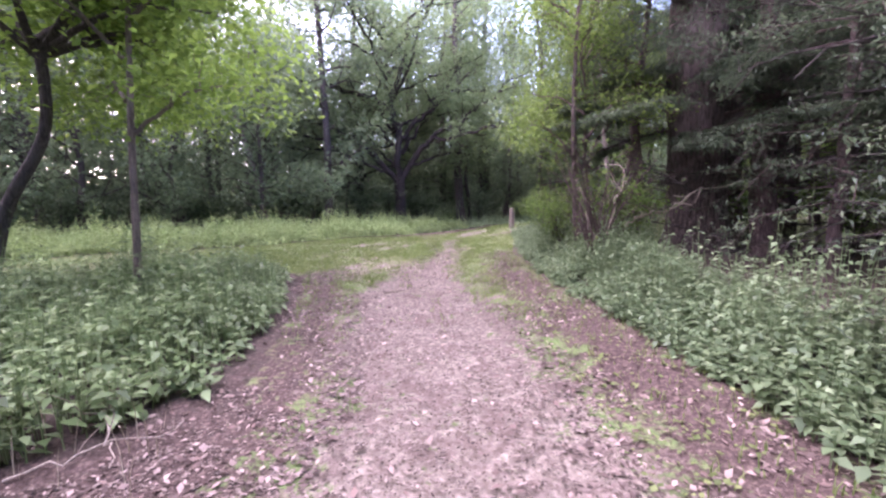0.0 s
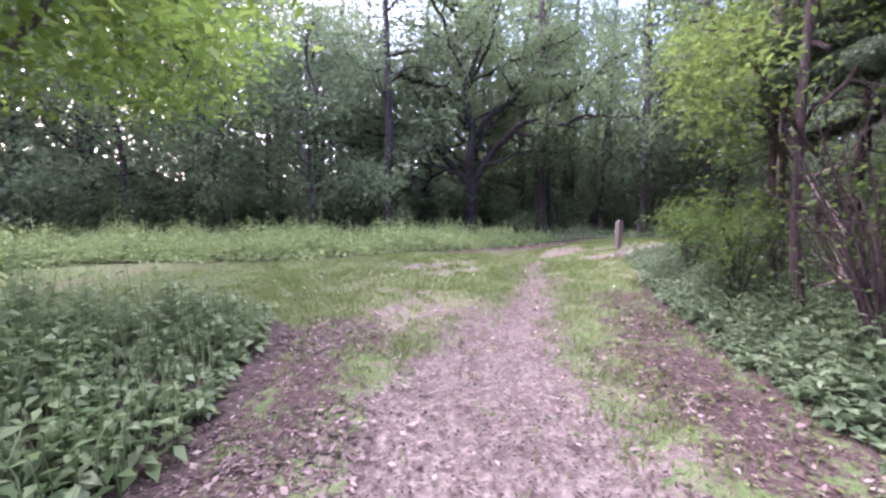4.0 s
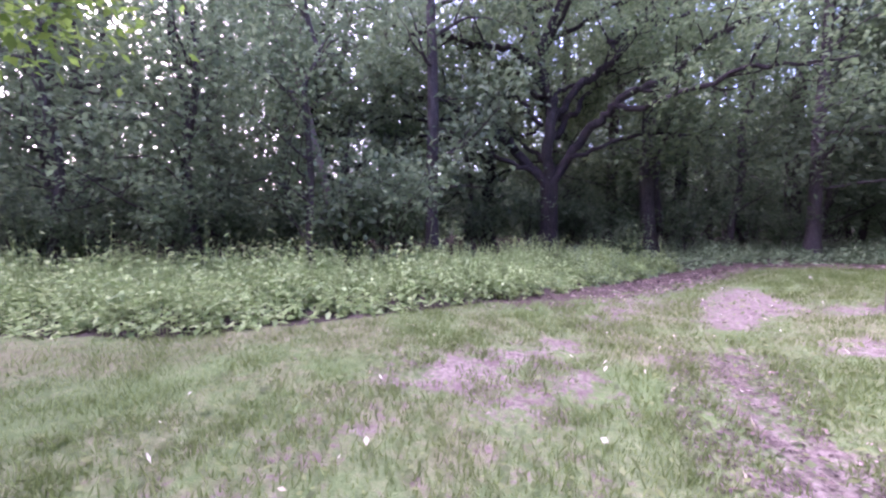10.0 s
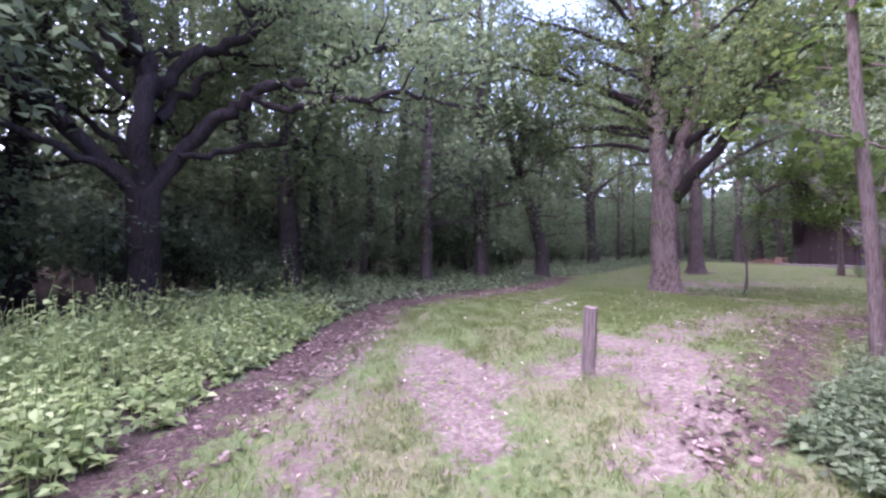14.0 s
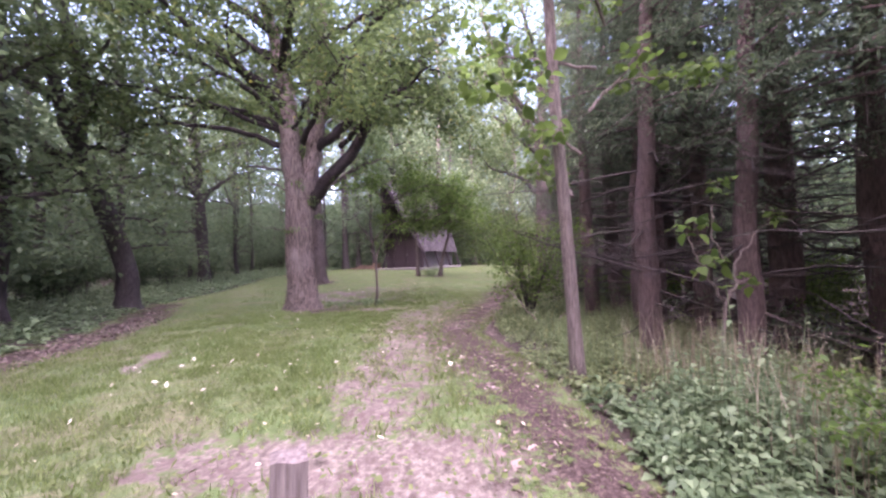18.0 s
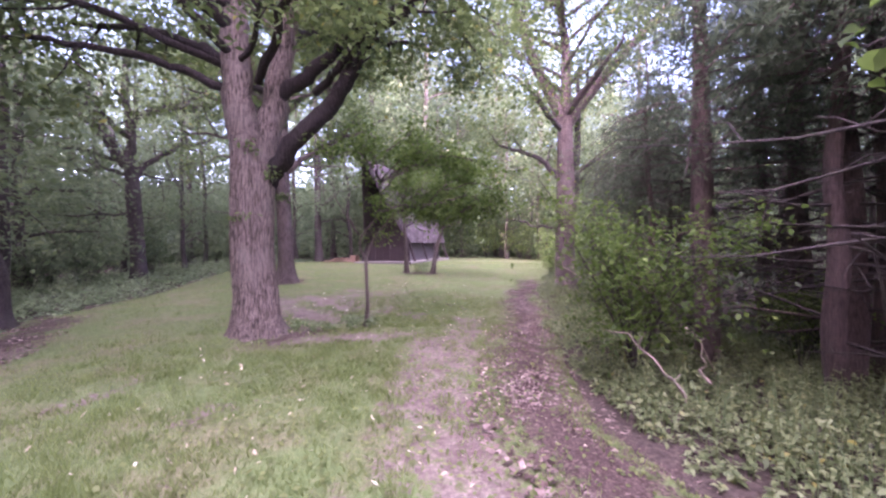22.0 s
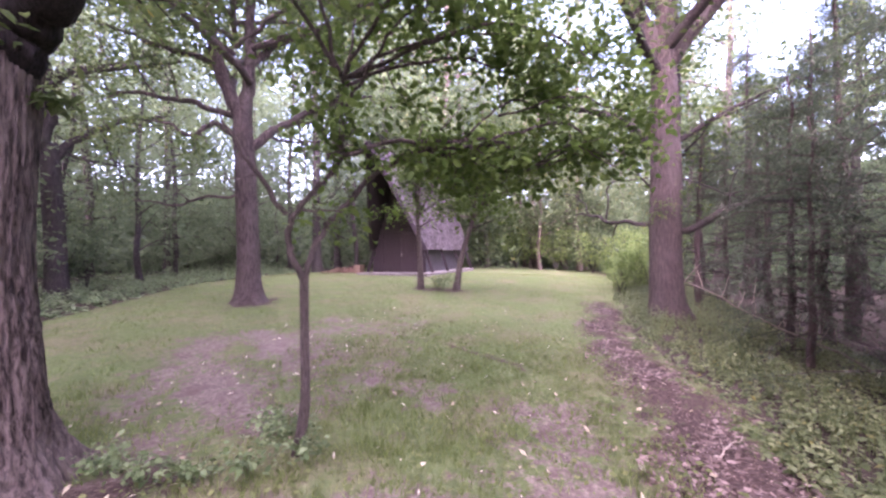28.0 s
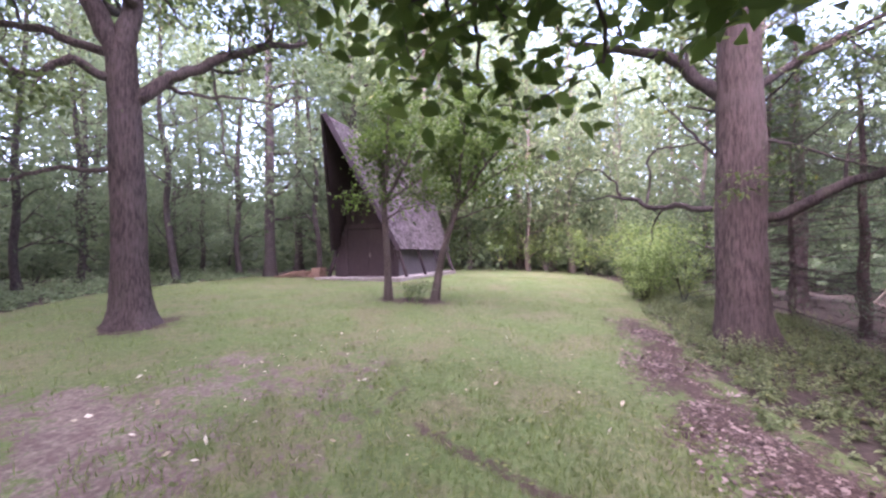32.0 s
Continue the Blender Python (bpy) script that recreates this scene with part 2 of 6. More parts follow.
GROUND = ground_mat()
POST_WOOD = plain_wood("weathered post wood", (0.05, 0.04, 0.037), (0.185, 0.152, 0.142))
SHED_WOOD = plain_wood("dark brown stained boards", (0.028, 0.02, 0.0235), (0.064, 0.046, 0.053))
DOOR_WOOD = plain_wood("brown painted door", (0.045, 0.032, 0.037), (0.072, 0.052, 0.059))
SIDE_WOOD = plain_wood("grey weathered siding", (0.06, 0.053, 0.06), (0.12, 0.11, 0.12))
LOG_WOOD = plain_wood("cut firewood", (0.16, 0.095, 0.072), (0.34, 0.23, 0.18), 0)
DEAD_WOOD = plain_wood("dead branch wood", (0.14, 0.11, 0.09), (0.36, 0.31, 0.27), 2, 2.0)


def shingle_mat():
    m = Mat("weathered roof shingles", 0.85, 0.2)
    r = m.node("NewGeometry").outputs["Random Per Island"]
    c = m.ramp(r, (0.0, (0.035, 0.027, 0.029)), (0.5, (0.078, 0.062, 0.067)), (1.0, (0.15, 0.127, 0.137)))
    c = m.mix(m.math("MULTIPLY", m.span(m.noise(1.2, 4.0), 0.5, 0.75), 0.5), c, (0.11, 0.11, 0.09))
    m.color(c).bump(m.noise(40.0, 3.0), 0.4, 0.01)
    return m.m


def concrete_mat():
    m = Mat("concrete", 0.9, 0.2)
    m.color(m.ramp(m.noise(6.0, 6.0), (0.3, (0.15, 0.13, 0.125)), (0.7, (0.27, 0.245, 0.24)))).bump(m.noise(50.0), 0.4, 0.005)
    return m.m


SHINGLE = shingle_mat()
CONCRETE = concrete_mat()


# ---------------------------------------------------------------- mesh helpers
def mesh_of(name, verts, faces, material, smooth=False):
    """A mesh from arrays of corners and of faces that all have as many corners."""
    verts, faces = np.asarray(verts, np.float32), np.asarray(faces, np.int32)
    me = bpy.data.meshes.new(name)
    me.vertices.add(len(verts))
    me.vertices.foreach_set("co", verts.ravel())
    me.loops.add(faces.size)
    me.loops.foreach_set("vertex_index", faces.ravel())
    me.polygons.add(len(faces))
    me.polygons.foreach_set("loop_start", np.arange(0, faces.size, faces.shape[1], dtype=np.int32))
    if smooth:
        me.polygons.foreach_set("use_smooth", np.ones(len(faces), bool))
    me.materials.append(material)
    me.update(calc_edges=True)
    return me


def thing(name, place, label, category, group="", kind="", mesh=None):
    ob = new(name, mesh)
    ob.matrix_basis = place if isinstance(place, Matrix) else Matrix.Translation(place)
    return tagged(ob, label, category, group, kind)


def piece(name, me, parent, label=""):
    ob = new(name, me)
    ob.parent = parent
    return tagged(ob, label)


def bm_mesh(name, bm, material, smooth=False):
    me = bpy.data.meshes.new(name)
    bm.to_mesh(me)
    bm.free()
    me.materials.append(material)
    for p in me.polygons:
        p.use_smooth = smooth
    return me


def part(name, bm, material, parent, label="", smooth=False):
    return piece(name, bm_mesh(name, bm, material, smooth), parent, label)


def box(bm, x0, x1, y0, y1, z0, z1, bevel=0.0):
    vs = bmesh.ops.create_cube(bm, size=1.0, matrix=Matrix.Translation(((x0 + x1) / 2, (y0 + y1) / 2, (z0 + z1) / 2)) @ Matrix.Diagonal((x1 - x0, y1 - y0, z1 - z0, 1)))["verts"]
    if bevel:
        es = list({e for v in vs for e in v.link_edges})
        bmesh.ops.bevel(bm, geom=es, offset=bevel, segments=1, affect="EDGES")
    return vs


def beam(bm, a, b, w, h):
    """A squared timber from a to b."""
    a, b = Vector(a), Vector(b)
    q = (b - a).to_track_quat("Z", "Y").to_matrix().to_4x4()
    return bmesh.ops.create_cube(bm, size=1.0, matrix=Matrix.Translation((a + b) / 2) @ q @ Matrix.Diagonal((w, h, (b - a).length, 1)))["verts"]


def tube(pts, radii, k=8, ridge=0.0, ridges=14, rng=None):
    """Corners and quads of a round limb along pts; ridge: depth of the bark's furrows, as a share of the radius."""
    pts, radii = np.asarray(pts, float), np.asarray(radii, float)
    n = len(pts)
    d = np.gradient(pts, axis=0)
    d /= np.linalg.norm(d, axis=1)[:, None] + 1e-9
    ref = np.where(np.abs(d[:, 2:3]) > 0.8, np.array([[1.0, 0, 0]]), np.array([[0, 0, 1.0]]))
    if np.abs(d[0, 2]) > 0.55:
        ref[:] = (1.0, 0.0, 0.0)
    else:
        ref[:] = (0.0, 0.0, 1.0)
        ref[np.abs(d[:, 2]) > 0.97] = (0.3, 0.1, 0.95)
    u = np.cross(ref, d)
    u /= np.linalg.norm(u, axis=1)[:, None] + 1e-9
    v = np.cross(d, u)
    a = np.linspace(0, 2 * np.pi, k, endpoint=False)
    rr = np.repeat(radii[:, None], k, 1)
    if ridge:
        s = np.linspace(0, 1, n)[:, None] * np.linalg.norm(np.diff(pts, axis=0), axis=1).sum()
        w = np.zeros((n, k))
        for j in range(4):
            ph, fr = rng.uniform(0, 6.28), ridges + rng.integers(-4, 5)
            w += np.abs(np.sin(0.5 * fr * a[None] + ph + 0.9 * np.sin(2.3 * s + 1.7 * j) + 0.6 * np.sin(7.1 * s + a[None] * 3 + ph))) * rng.uniform(0.5, 1)
        w = w / w.max()
        lump = 0.5 * np.sin(1.3 * s + 2 * a[None] + rng.uniform(0, 6)) + 0.5 * np.sin(3.1 * s - 3 * a[None] + rng.uniform(0, 6))
        crack = np.minimum(np.sin(17 * s + 5 * np.sin(6 * a[None]) + 11 * a[None]) * np.sin(9 * s - 13 * a[None] + 2 * np.sin(3 * s)) + 0.45, 0.3)
        rr = rr * (1 + ridge * (w - 0.6 + 0.5 * crack) + 0.035 * lump)
    V = pts[:, None] + rr[..., None] * (np.cos(a)[None, :, None] * u[:, None] + np.sin(a)[None, :, None] * v[:, None])
    i, j = np.meshgrid(np.arange(n - 1), np.arange(k), indexing="ij")
    j2 = (j + 1) % k
    F = np.stack([i * k + j, i * k + j2, (i + 1) * k + j2, (i + 1) * k + j], -1).reshape(-1, 4)
    return V.reshape(-1, 3), F


class Wood:
    """Collects limbs into one mesh."""

    def __init__(self):
        self.v, self.f, self.n = [], [], 0

    def add(self, V, F):
        self.v.append(V)
        self.f.append(F + self.n)
        self.n += len(V)

    def mesh(self, name, material):
        return mesh_of(name, np.concatenate(self.v), np.concatenate(self.f), material, True)


def smooth_line(pts, n):
    """n points on a soft curve through pts (Catmull-Rom)."""
    p = np.asarray(pts, float)
    q = np.vstack([2 * p[0] - p[1], p, 2 * p[-1] - p[-2]])
    t = np.linspace(0, len(p) - 1.0001, n)
    i = t.astype(int)
    f = (t - i)[:, None]
    a, b, c, e = q[i], q[i + 1], q[i + 2], q[i + 3]
    return 0.5 * (2 * b + (c - a) * f + (2 * a - 5 * b + 4 * c - e) * f ** 2 + (3 * b - a - 3 * c + e) * f ** 3)


def unit(v):
    return v / (np.linalg.norm(v, axis=-1, keepdims=True) + 1e-9)


def leaves(rng, centres, count, spread, size, width=0.5, droop=0.3, flat=0.5, squash=0.7):
    """count leaves round each centre: folded four-cornered blades. flat: how level they lie."""
    c = np.repeat(np.asarray(centres, float), count, axis=0)
    n = len(c)
    p = c + rng.normal(0, 1, (n, 3)) * spread * np.array([1, 1, squash])
    out = rng.normal(0, 1, (n, 3))
    out[:, 2] = out[:, 2] * (1 - flat) - droop
    out = unit(out)
    up = rng.normal(0, 0.6, (n, 3)) * (1.2 - flat)
    up[:, 2] += 1
    side = unit(np.cross(out, up))
    nor = np.cross(side, out)
    L = size * rng.uniform(0.6, 1.25, (n, 1))
    W = L * width * rng.uniform(0.8, 1.2, (n, 1))
    a = p
    b = p + out * L * 0.45 + side * W * 0.5 + nor * L * 0.1
    t = p + out * L - nor * L * 0.06
    d = p + out * L * 0.5 - side * W * 0.5 + nor * L * 0.1
    V = np.stack([a, b, t, d], 1).reshape(-1, 3)
    return V, np.arange(4 * n).reshape(n, 4)


def shaped_leaves(rng, centres, count, spread, size, width=0.55, droop=0.5, flat=0.5, squash=0.6):
    """Leaves with a rounded blade, a point and a fold along the midrib, for branches close to the path."""
    c = np.repeat(np.asarray(centres, float), count, axis=0)
    n = len(c)
    p = c + rng.normal(0, 1, (n, 3)) * spread * np.array([1, 1, squash])
    out = rng.normal(0, 1, (n, 3))
    out[:, 2] = out[:, 2] * (1 - flat) - droop
    out = unit(out)
    up = rng.normal(0, 0.5, (n, 3))
    up[:, 2] += 1
    side = unit(np.cross(out, up))
    nor = np.cross(side, out)
    L = size * rng.uniform(0.55, 1.2, (n, 1))
    W = L * width
    s = [(0, 0, 0), (0.28, 0.46, 0.10), (0.62, 0.42, 0.08), (1.0, 0, -0.12), (0.62, -0.42, 0.08), (0.28, -0.46, 0.10), (0.3, 0, 0.0), (0.65, 0, -0.02)]
    V = np.stack([p + out * L * f + side * W * w + nor * L * h for f, w, h in s], 1).reshape(-1, 3)
    tri = np.array([(0, 6, 1), (0, 5, 6), (6, 2, 1), (6, 7, 2), (5, 7, 6), (5, 4, 7), (7, 3, 2), (4, 3, 7)])
    F = (np.arange(n)[:, None, None] * 8 + tri[None]).reshape(-1, 3)
    return V, F


def sprout(rng, wood, tips, line, radii, length, depth, every, up=0.25, start=0.3, k=4, spread=1.0):
    """Side branches from a limb, and theirs in turn; the ends go to tips."""
    line, n = np.asarray(line), len(line)
    seg = np.linalg.norm(np.diff(line, axis=0), axis=1).sum()
    count = max(2, int(seg * (1 - start) / every))
    for f in np.linspace(start, 0.98, count) + rng.uniform(-0.03, 0.03, count):
        f = min(max(f, 0.02), 0.99)
        i = min(int(f * (n - 1)), n - 2)
        p = line[i] + (line[i + 1] - line[i]) * (f * (n - 1) - i)
        along = unit(line[i + 1] - line[i])
        d = unit(np.cross(along, rng.normal(0, 1, 3))) * spread + along * rng.uniform(0.3, 0.9) + np.array([0, 0, up])
        d = unit(d)
        L = length * rng.uniform(0.6, 1.25) * (1.15 - 0.5 * f)
        m = 4
        pts = [p]
        for _ in range(m):
            d = unit(d + rng.normal(0, 0.2, 3) + np.array([0, 0, up * 0.25]))
            pts.append(pts[-1] + d * L / m)
        r0 = min(0.6 * radii[i], 0.02 + 0.022 * L)
        rr = np.linspace(r0, max(0.004, r0 * 0.25), m + 1)
        wood.add(*tube(pts, rr, k))
        if depth > 1:
            sprout(rng, wood, tips, pts, rr, length * 0.5, depth - 1, every * 0.62, up, 0.3, max(3, k - 1), spread)
        else:
            tips.extend(pts[1:])
        tips.append(pts[-1])


# ---------------------------------------------------------------- the lie of the land
def step(a, b, x):
    t = np.clip((np.asarray(x, float) - a) / (b - a), 0, 1)
    return t * t * (3 - 2 * t)


def height(x, y):
    x, y = np.asarray(x, float), np.asarray(y, float)
    return (np.tanh(y / 11) + 0.2 * step(0.5, 3.5, x) + 0.62 * step(14.65, 32.65, x)
            + 0.13 * np.exp(-((x - 6.65) ** 2 + (y - 14) ** 2) / 22) + 0.1 * step(-1, -3, x) + 0.17 * np.exp(-((x - 4.4) ** 2 + (y - 12.9) ** 2) / 6))


def on(x, y, lift=0.0):
    return (x, y, float(height(x, y)) + lift)


def inside(poly, x, y):
    hit = np.zeros(np.shape(x), bool)
    for (x0, y0), (x1, y1) in zip(poly, poly[1:] + poly[:1]):
        hit ^= ((y0 > y) != (y1 > y)) & (x < (x1 - x0) * (y - y0) / (y1 - y0 + 1e-12) + x0)
    return hit


def reach(line, x, y):
    """How far inside (+) or outside (-) of a trail of varying half width each place lies."""
    best = np.full(np.shape(x), -99.0)
    for (x0, y0, w0), (x1, y1, w1) in zip(line, line[1:]):
        dx, dy = x1 - x0, y1 - y0
        f = np.clip(((x - x0) * dx + (y - y0) * dy) / (dx * dx + dy * dy), 0, 1)
        best = np.maximum(best, w0 + (w1 - w0) * f - np.hypot(x - x0 - f * dx, y - y0 - f * dy))
    return best


WOOD_EDGE = [(-30, 0), (-14, 6.5), (-8.5, 9.9), (-5.6, 10.8), (-3.9, 12.2), (-2, 14.3), (-1, 16.1), (1.4, 19.3), (4.85, 20.8), (8.45, 21.6), (14.15, 25.1), (19.15, 25.5), (26.15, 27.1), (35.65, 25), (59.65, 20)]
BANK_EDGE = [(59.65, 1), (31.65, 7.3), (23.95, 10.0), (21.6, 10.6), (18.9, 11.55), (15.55, 11.9), (13.4, 12.3), (12.1, 12.6), (9.6, 13.05), (8.4, 13.2), (6.35, 12.7), (4.65, 12.35), (2.6, 12.15), (1.8, 10), (1.55, 8.4), (1.65, 6), (1.8, 4.6), (2.15, 3.2), (2.2, -8)]
LAWN = WOOD_EDGE + BANK_EDGE + [(-1.3, -8), (-1.4, 2.2), (-1.75, 4.2), (-2.05, 5.7), (-2.4, 6.7), (-3.2, 7.2), (-4.6, 6.7), (-8, 5), (-14, 2), (-30, -4)]
TRAILS = [
    # worn, wide trail of the first stretch, then the thin trace across the lawn
    (0.95, [(0.2, -9, 1.0), (0.16, 2, 0.95), (-0.1, 4, 1.05), (-0.4, 5.7, 0.95), (-0.4, 7.3, 0.65)]),
    (1.0, [(-0.25, 7.2, 0.5), (0.05, 8.7, 0.36), (0.2, 10.0, 0.3), (0.12, 11.0, 0.26), (0.34, 12.3, 0.22)]),
    (0.62, [(-1.9, 6.8, 0.5), (-1.5, 8.2, 0.7), (-0.7, 8.1, 0.6)]),
    (0.72, [(-2.9, 8.5, 0.22), (-1.8, 8.8, 0.24)]),
    (0.8, [(-2.4, 10.9, 0.4), (-1.2, 12.4, 0.36)]),
    (0.8, [(-1.7, 10.55, 0.36), (-0.95, 11.4, 0.32)]),
    (0.3, [(-3.2, 8.6, 0.8), (-1.6, 10.3, 1.1), (-0.8, 12.4, 0.9)]),
    (0.58, [(13.4, 18.0, 0.8), (16.4, 18.0, 1.1), (19.0, 18.2, 0.9)]),
    (0.76, [(14.3, 18.9, 0.4), (15.8, 19.5, 0.5), (17.6, 20.2, 0.6)]),
    (0.74, [(14.1, 17.3, 0.4), (15.3, 16.5, 0.42), (16.2, 16.5, 0.32)]),
    (0.85, [(15.8, 17.7, 0.3), (17.2, 18.7, 0.45)]),
    (0.6, [(18.3, 16.7, 0.35), (18.9, 18.2, 0.45)]),
    (0.8, [(14.6, 15.5, 0.3), (15.2, 15.4, 0.26)]),
    (0.36, [(14.2, 15.6, 0.7), (16.6, 16.4, 0.8), (19.6, 16.8, 0.8)]),
    # bare dirt round the post
    (1.12, [(0.65, 13.6, 0.32), (1.25, 14.8, 0.62), (1.65, 16.2, 0.3)]),
    (1.12, [(1.55, 12.65, 0.3), (2.4, 12.85, 0.34), (3.0, 13.4, 0.46), (3.8, 13.8, 0.34)]),
    (1.15, [(2.25, 14.25, 0.28), (2.95, 13.95, 0.34)]),
    (1.0, [(3.6, 13.5, 0.5), (3.6, 14.5, 0.46), (3.7, 15.4, 0.34)]),
    # along the bank, past the great oak
    (0.74, [(4.2, 14.1, 0.5), (5.4, 14.3, 0.72), (6.4, 14.3, 0.66), (8.2, 14.6, 0.6), (9.7, 14.85, 0.66), (11.6, 14.75, 0.8), (13.2, 14.4, 0.62), (14.6, 14.1, 0.42)]),
    (0.95, [(13.9, 14.1, 0.3), (14.5, 14.45, 0.34)]),
    (0.9, [(12.0, 17.5, 0.42), (12.35, 16.0, 0.4), (12.7, 15.5, 0.3)]),
    (0.9, [(13.9, 17.2, 0.35), (14.8, 18.3, 0.62), (15.8, 19.1, 0.42)]),
    (0.7, [(14.9, 15.7, 0.26), (15.4, 15.75, 0.22)]),
    (0.55, [(15.2, 17.3, 0.3), (16.1, 16.9, 0.34)]),
    (0.9, [(16.2, 18.4, 0.32), (17.4, 18.7, 0.55), (18.1, 19.6, 0.4)]),
    (0.8, [(18.5, 16.75, 0.26), (19.4, 16.25, 0.26)]),
    (0.7, [(17.15, 16.65, 0.14), (17.3, 16.5, 0.14)]),
    (0.55, [(19.2, 18.9, 0.36), (19.2, 18.1, 0.3)]),
    (1.0, [(6.0, 17.95, 0.16), (6.95, 18.4, 0.2)]),
    (0.8, [(8.95, 18.9, 0.2), (9.75, 18.75, 0.14)]),
    (0.7, [(8.5, 17.3, 0.26), (8.9, 17.1, 0.2)]),
    (0.55, [(-0.8, 13.6, 0.5), (0.6, 16.8, 0.6), (2.2, 18.8, 0.5)]),
    (0.6, [(4.9, 19.7, 0.3), (6.3, 20.3, 0.45), (8.3, 21.1, 0.5), (11.4, 22.3, 0.4)]),
]
RUTS = [
    [(17.5, 15.5, 0.06), (16.95, 14.97, 0.1), (16.6, 14.67, 0.1), (16.3, 14.34, 0.08), (15.85, 14.2, 0.05)],
    [(16.9, 14.87, 0.07), (16.6, 14.72, 0.09)],
    [(17.6, 16.0, 0.05), (18.4, 15.7, 0.07), (19.0, 15.75, 0.04)],
]
LITTERS = [
    [(-1.7, -9, 0.8), (-1.7, 1.7, 0.8), (-1.3, 2.9, 0.4), (-1.45, 4, 0.36), (-1.75, 5.7, 0.36), (-2.0, 6.7, 0.36)],
    [(1.75, -9, 0.58), (1.7, 3, 0.6), (1.4, 5, 0.52), (1.25, 7, 0.45), (1.35, 9, 0.4)],
    [(2.2, 12.35, 0.25), (3.7, 12.6, 0.36), (4.65, 12.85, 0.42), (6.05, 13.1, 0.45), (7.3, 13.4, 0.5), (8.6, 13.75, 0.52), (9.7, 13.6, 0.5), (12, 13.25, 0.56), (13.2, 12.95, 0.56), (14.7, 12.65, 0.55), (16.6, 12.4, 0.54), (17.7, 12.3, 0.44), (19.3, 12.0, 0.46), (20.7, 11.35, 0.46), (22.6, 11.0, 0.35)],
    [(-2.2, 13.9, 0.3), (-0.9, 15.7, 0.5), (0.5, 17.6, 0.7), (2.2, 19.4, 0.6), (4.85, 20.4, 0.5), (8.65, 21.1, 0.5), (14.15, 24.4, 0.5)],
    [(12.05, 17.9, 0.55), (12.9, 17.6, 0.5)],
    [(21.25, 21.6, 0.5), (22.25, 21.6, 0.5)],
    [(20.25, 10.4, 0.7), (21.65, 9.6, 0.7)],
    [(24.75, 15.6, 0.45), (25.25, 16.9, 0.45)],
]
WEAR = [w for w, _ in TRAILS]
TRAILS = [t for _, t in TRAILS]
soft_edge = lambda d, w: np.clip(0.5 + d / (2 * w), 0, 1)


def build_ground():
    def axis(a, b, d, far):
        mid = np.arange(a, b + d / 2, d)
        g = d * np.cumsum(1.25 ** np.arange(1, 40))
        g = g[g < far]
        return np.concatenate([(a - g)[::-1], mid, b + g])
    xs, ys = axis(-10, 30, 0.11, 500), axis(-4, 26, 0.11, 500)
    X, Y = np.meshgrid(xs, ys, indexing="ij")
    Z = height(np.clip(X, -40, 60), np.clip(Y, -30, 60))
    near = (np.abs(X - 12) < 60) & (np.abs(Y - 12) < 60)
    Z = Z + near * (0.012 * np.sin(2.7 * X + 1.3 * np.sin(1.9 * Y)) * np.cos(2.3 * Y + X) + 0.008 * np.sin(7 * X + 3 * np.sin(5 * Y)))
    Z = Z - 0.03 * np.max([soft_edge(reach(t, X, Y), 0.25) for t in TRAILS], axis=0) - 0.05 * np.max([soft_edge(reach(t, X, Y), 0.15) for t in RUTS], axis=0)
    n, m = X.shape
    i, j = np.meshgrid(np.arange(n - 1), np.arange(m - 1), indexing="ij")
    F = np.stack([i * m + j, (i + 1) * m + j, (i + 1) * m + j + 1, i * m + j + 1], -1).reshape(-1, 4)
    me = mesh_of("ground", np.stack([X, Y, Z], -1).reshape(-1, 3), F, GROUND, True)
    for name, v in (("lawn", inside(LAWN, X, Y).astype(float)),
                    ("dirt", np.max([w * soft_edge(reach(t, X, Y), 0.4) for t, w in zip(TRAILS, WEAR)], axis=0)),
                    ("rut", np.max([soft_edge(reach(t, X, Y), 0.12) for t in RUTS], axis=0)),
                    ("litter", np.max([soft_edge(reach(t, X, Y), 0.55) for t in LITTERS], axis=0))):
        me.attributes.new(name, "FLOAT", "POINT").data.foreach_set("value", v.astype(np.float32).ravel())
    return tagged(new("ground", me), "mown lawn with worn pink dirt trails and leaf litter", "ground", kind="structure")


build_ground()


# ---------------------------------------------------------------- trees
def wander(rng, a, b, n, amount):
    """A line from a to b that strays sideways."""
    a, b = np.asarray(a, float), np.asarray(b, float)
    t = np.linspace(0, 1, n)[:, None]
    w = np.cumsum(rng.normal(0, amount, (n, 3)), axis=0)
    w -= w[:1] + t * (w[-1:] - w[:1])
    return a + (b - a) * t + w


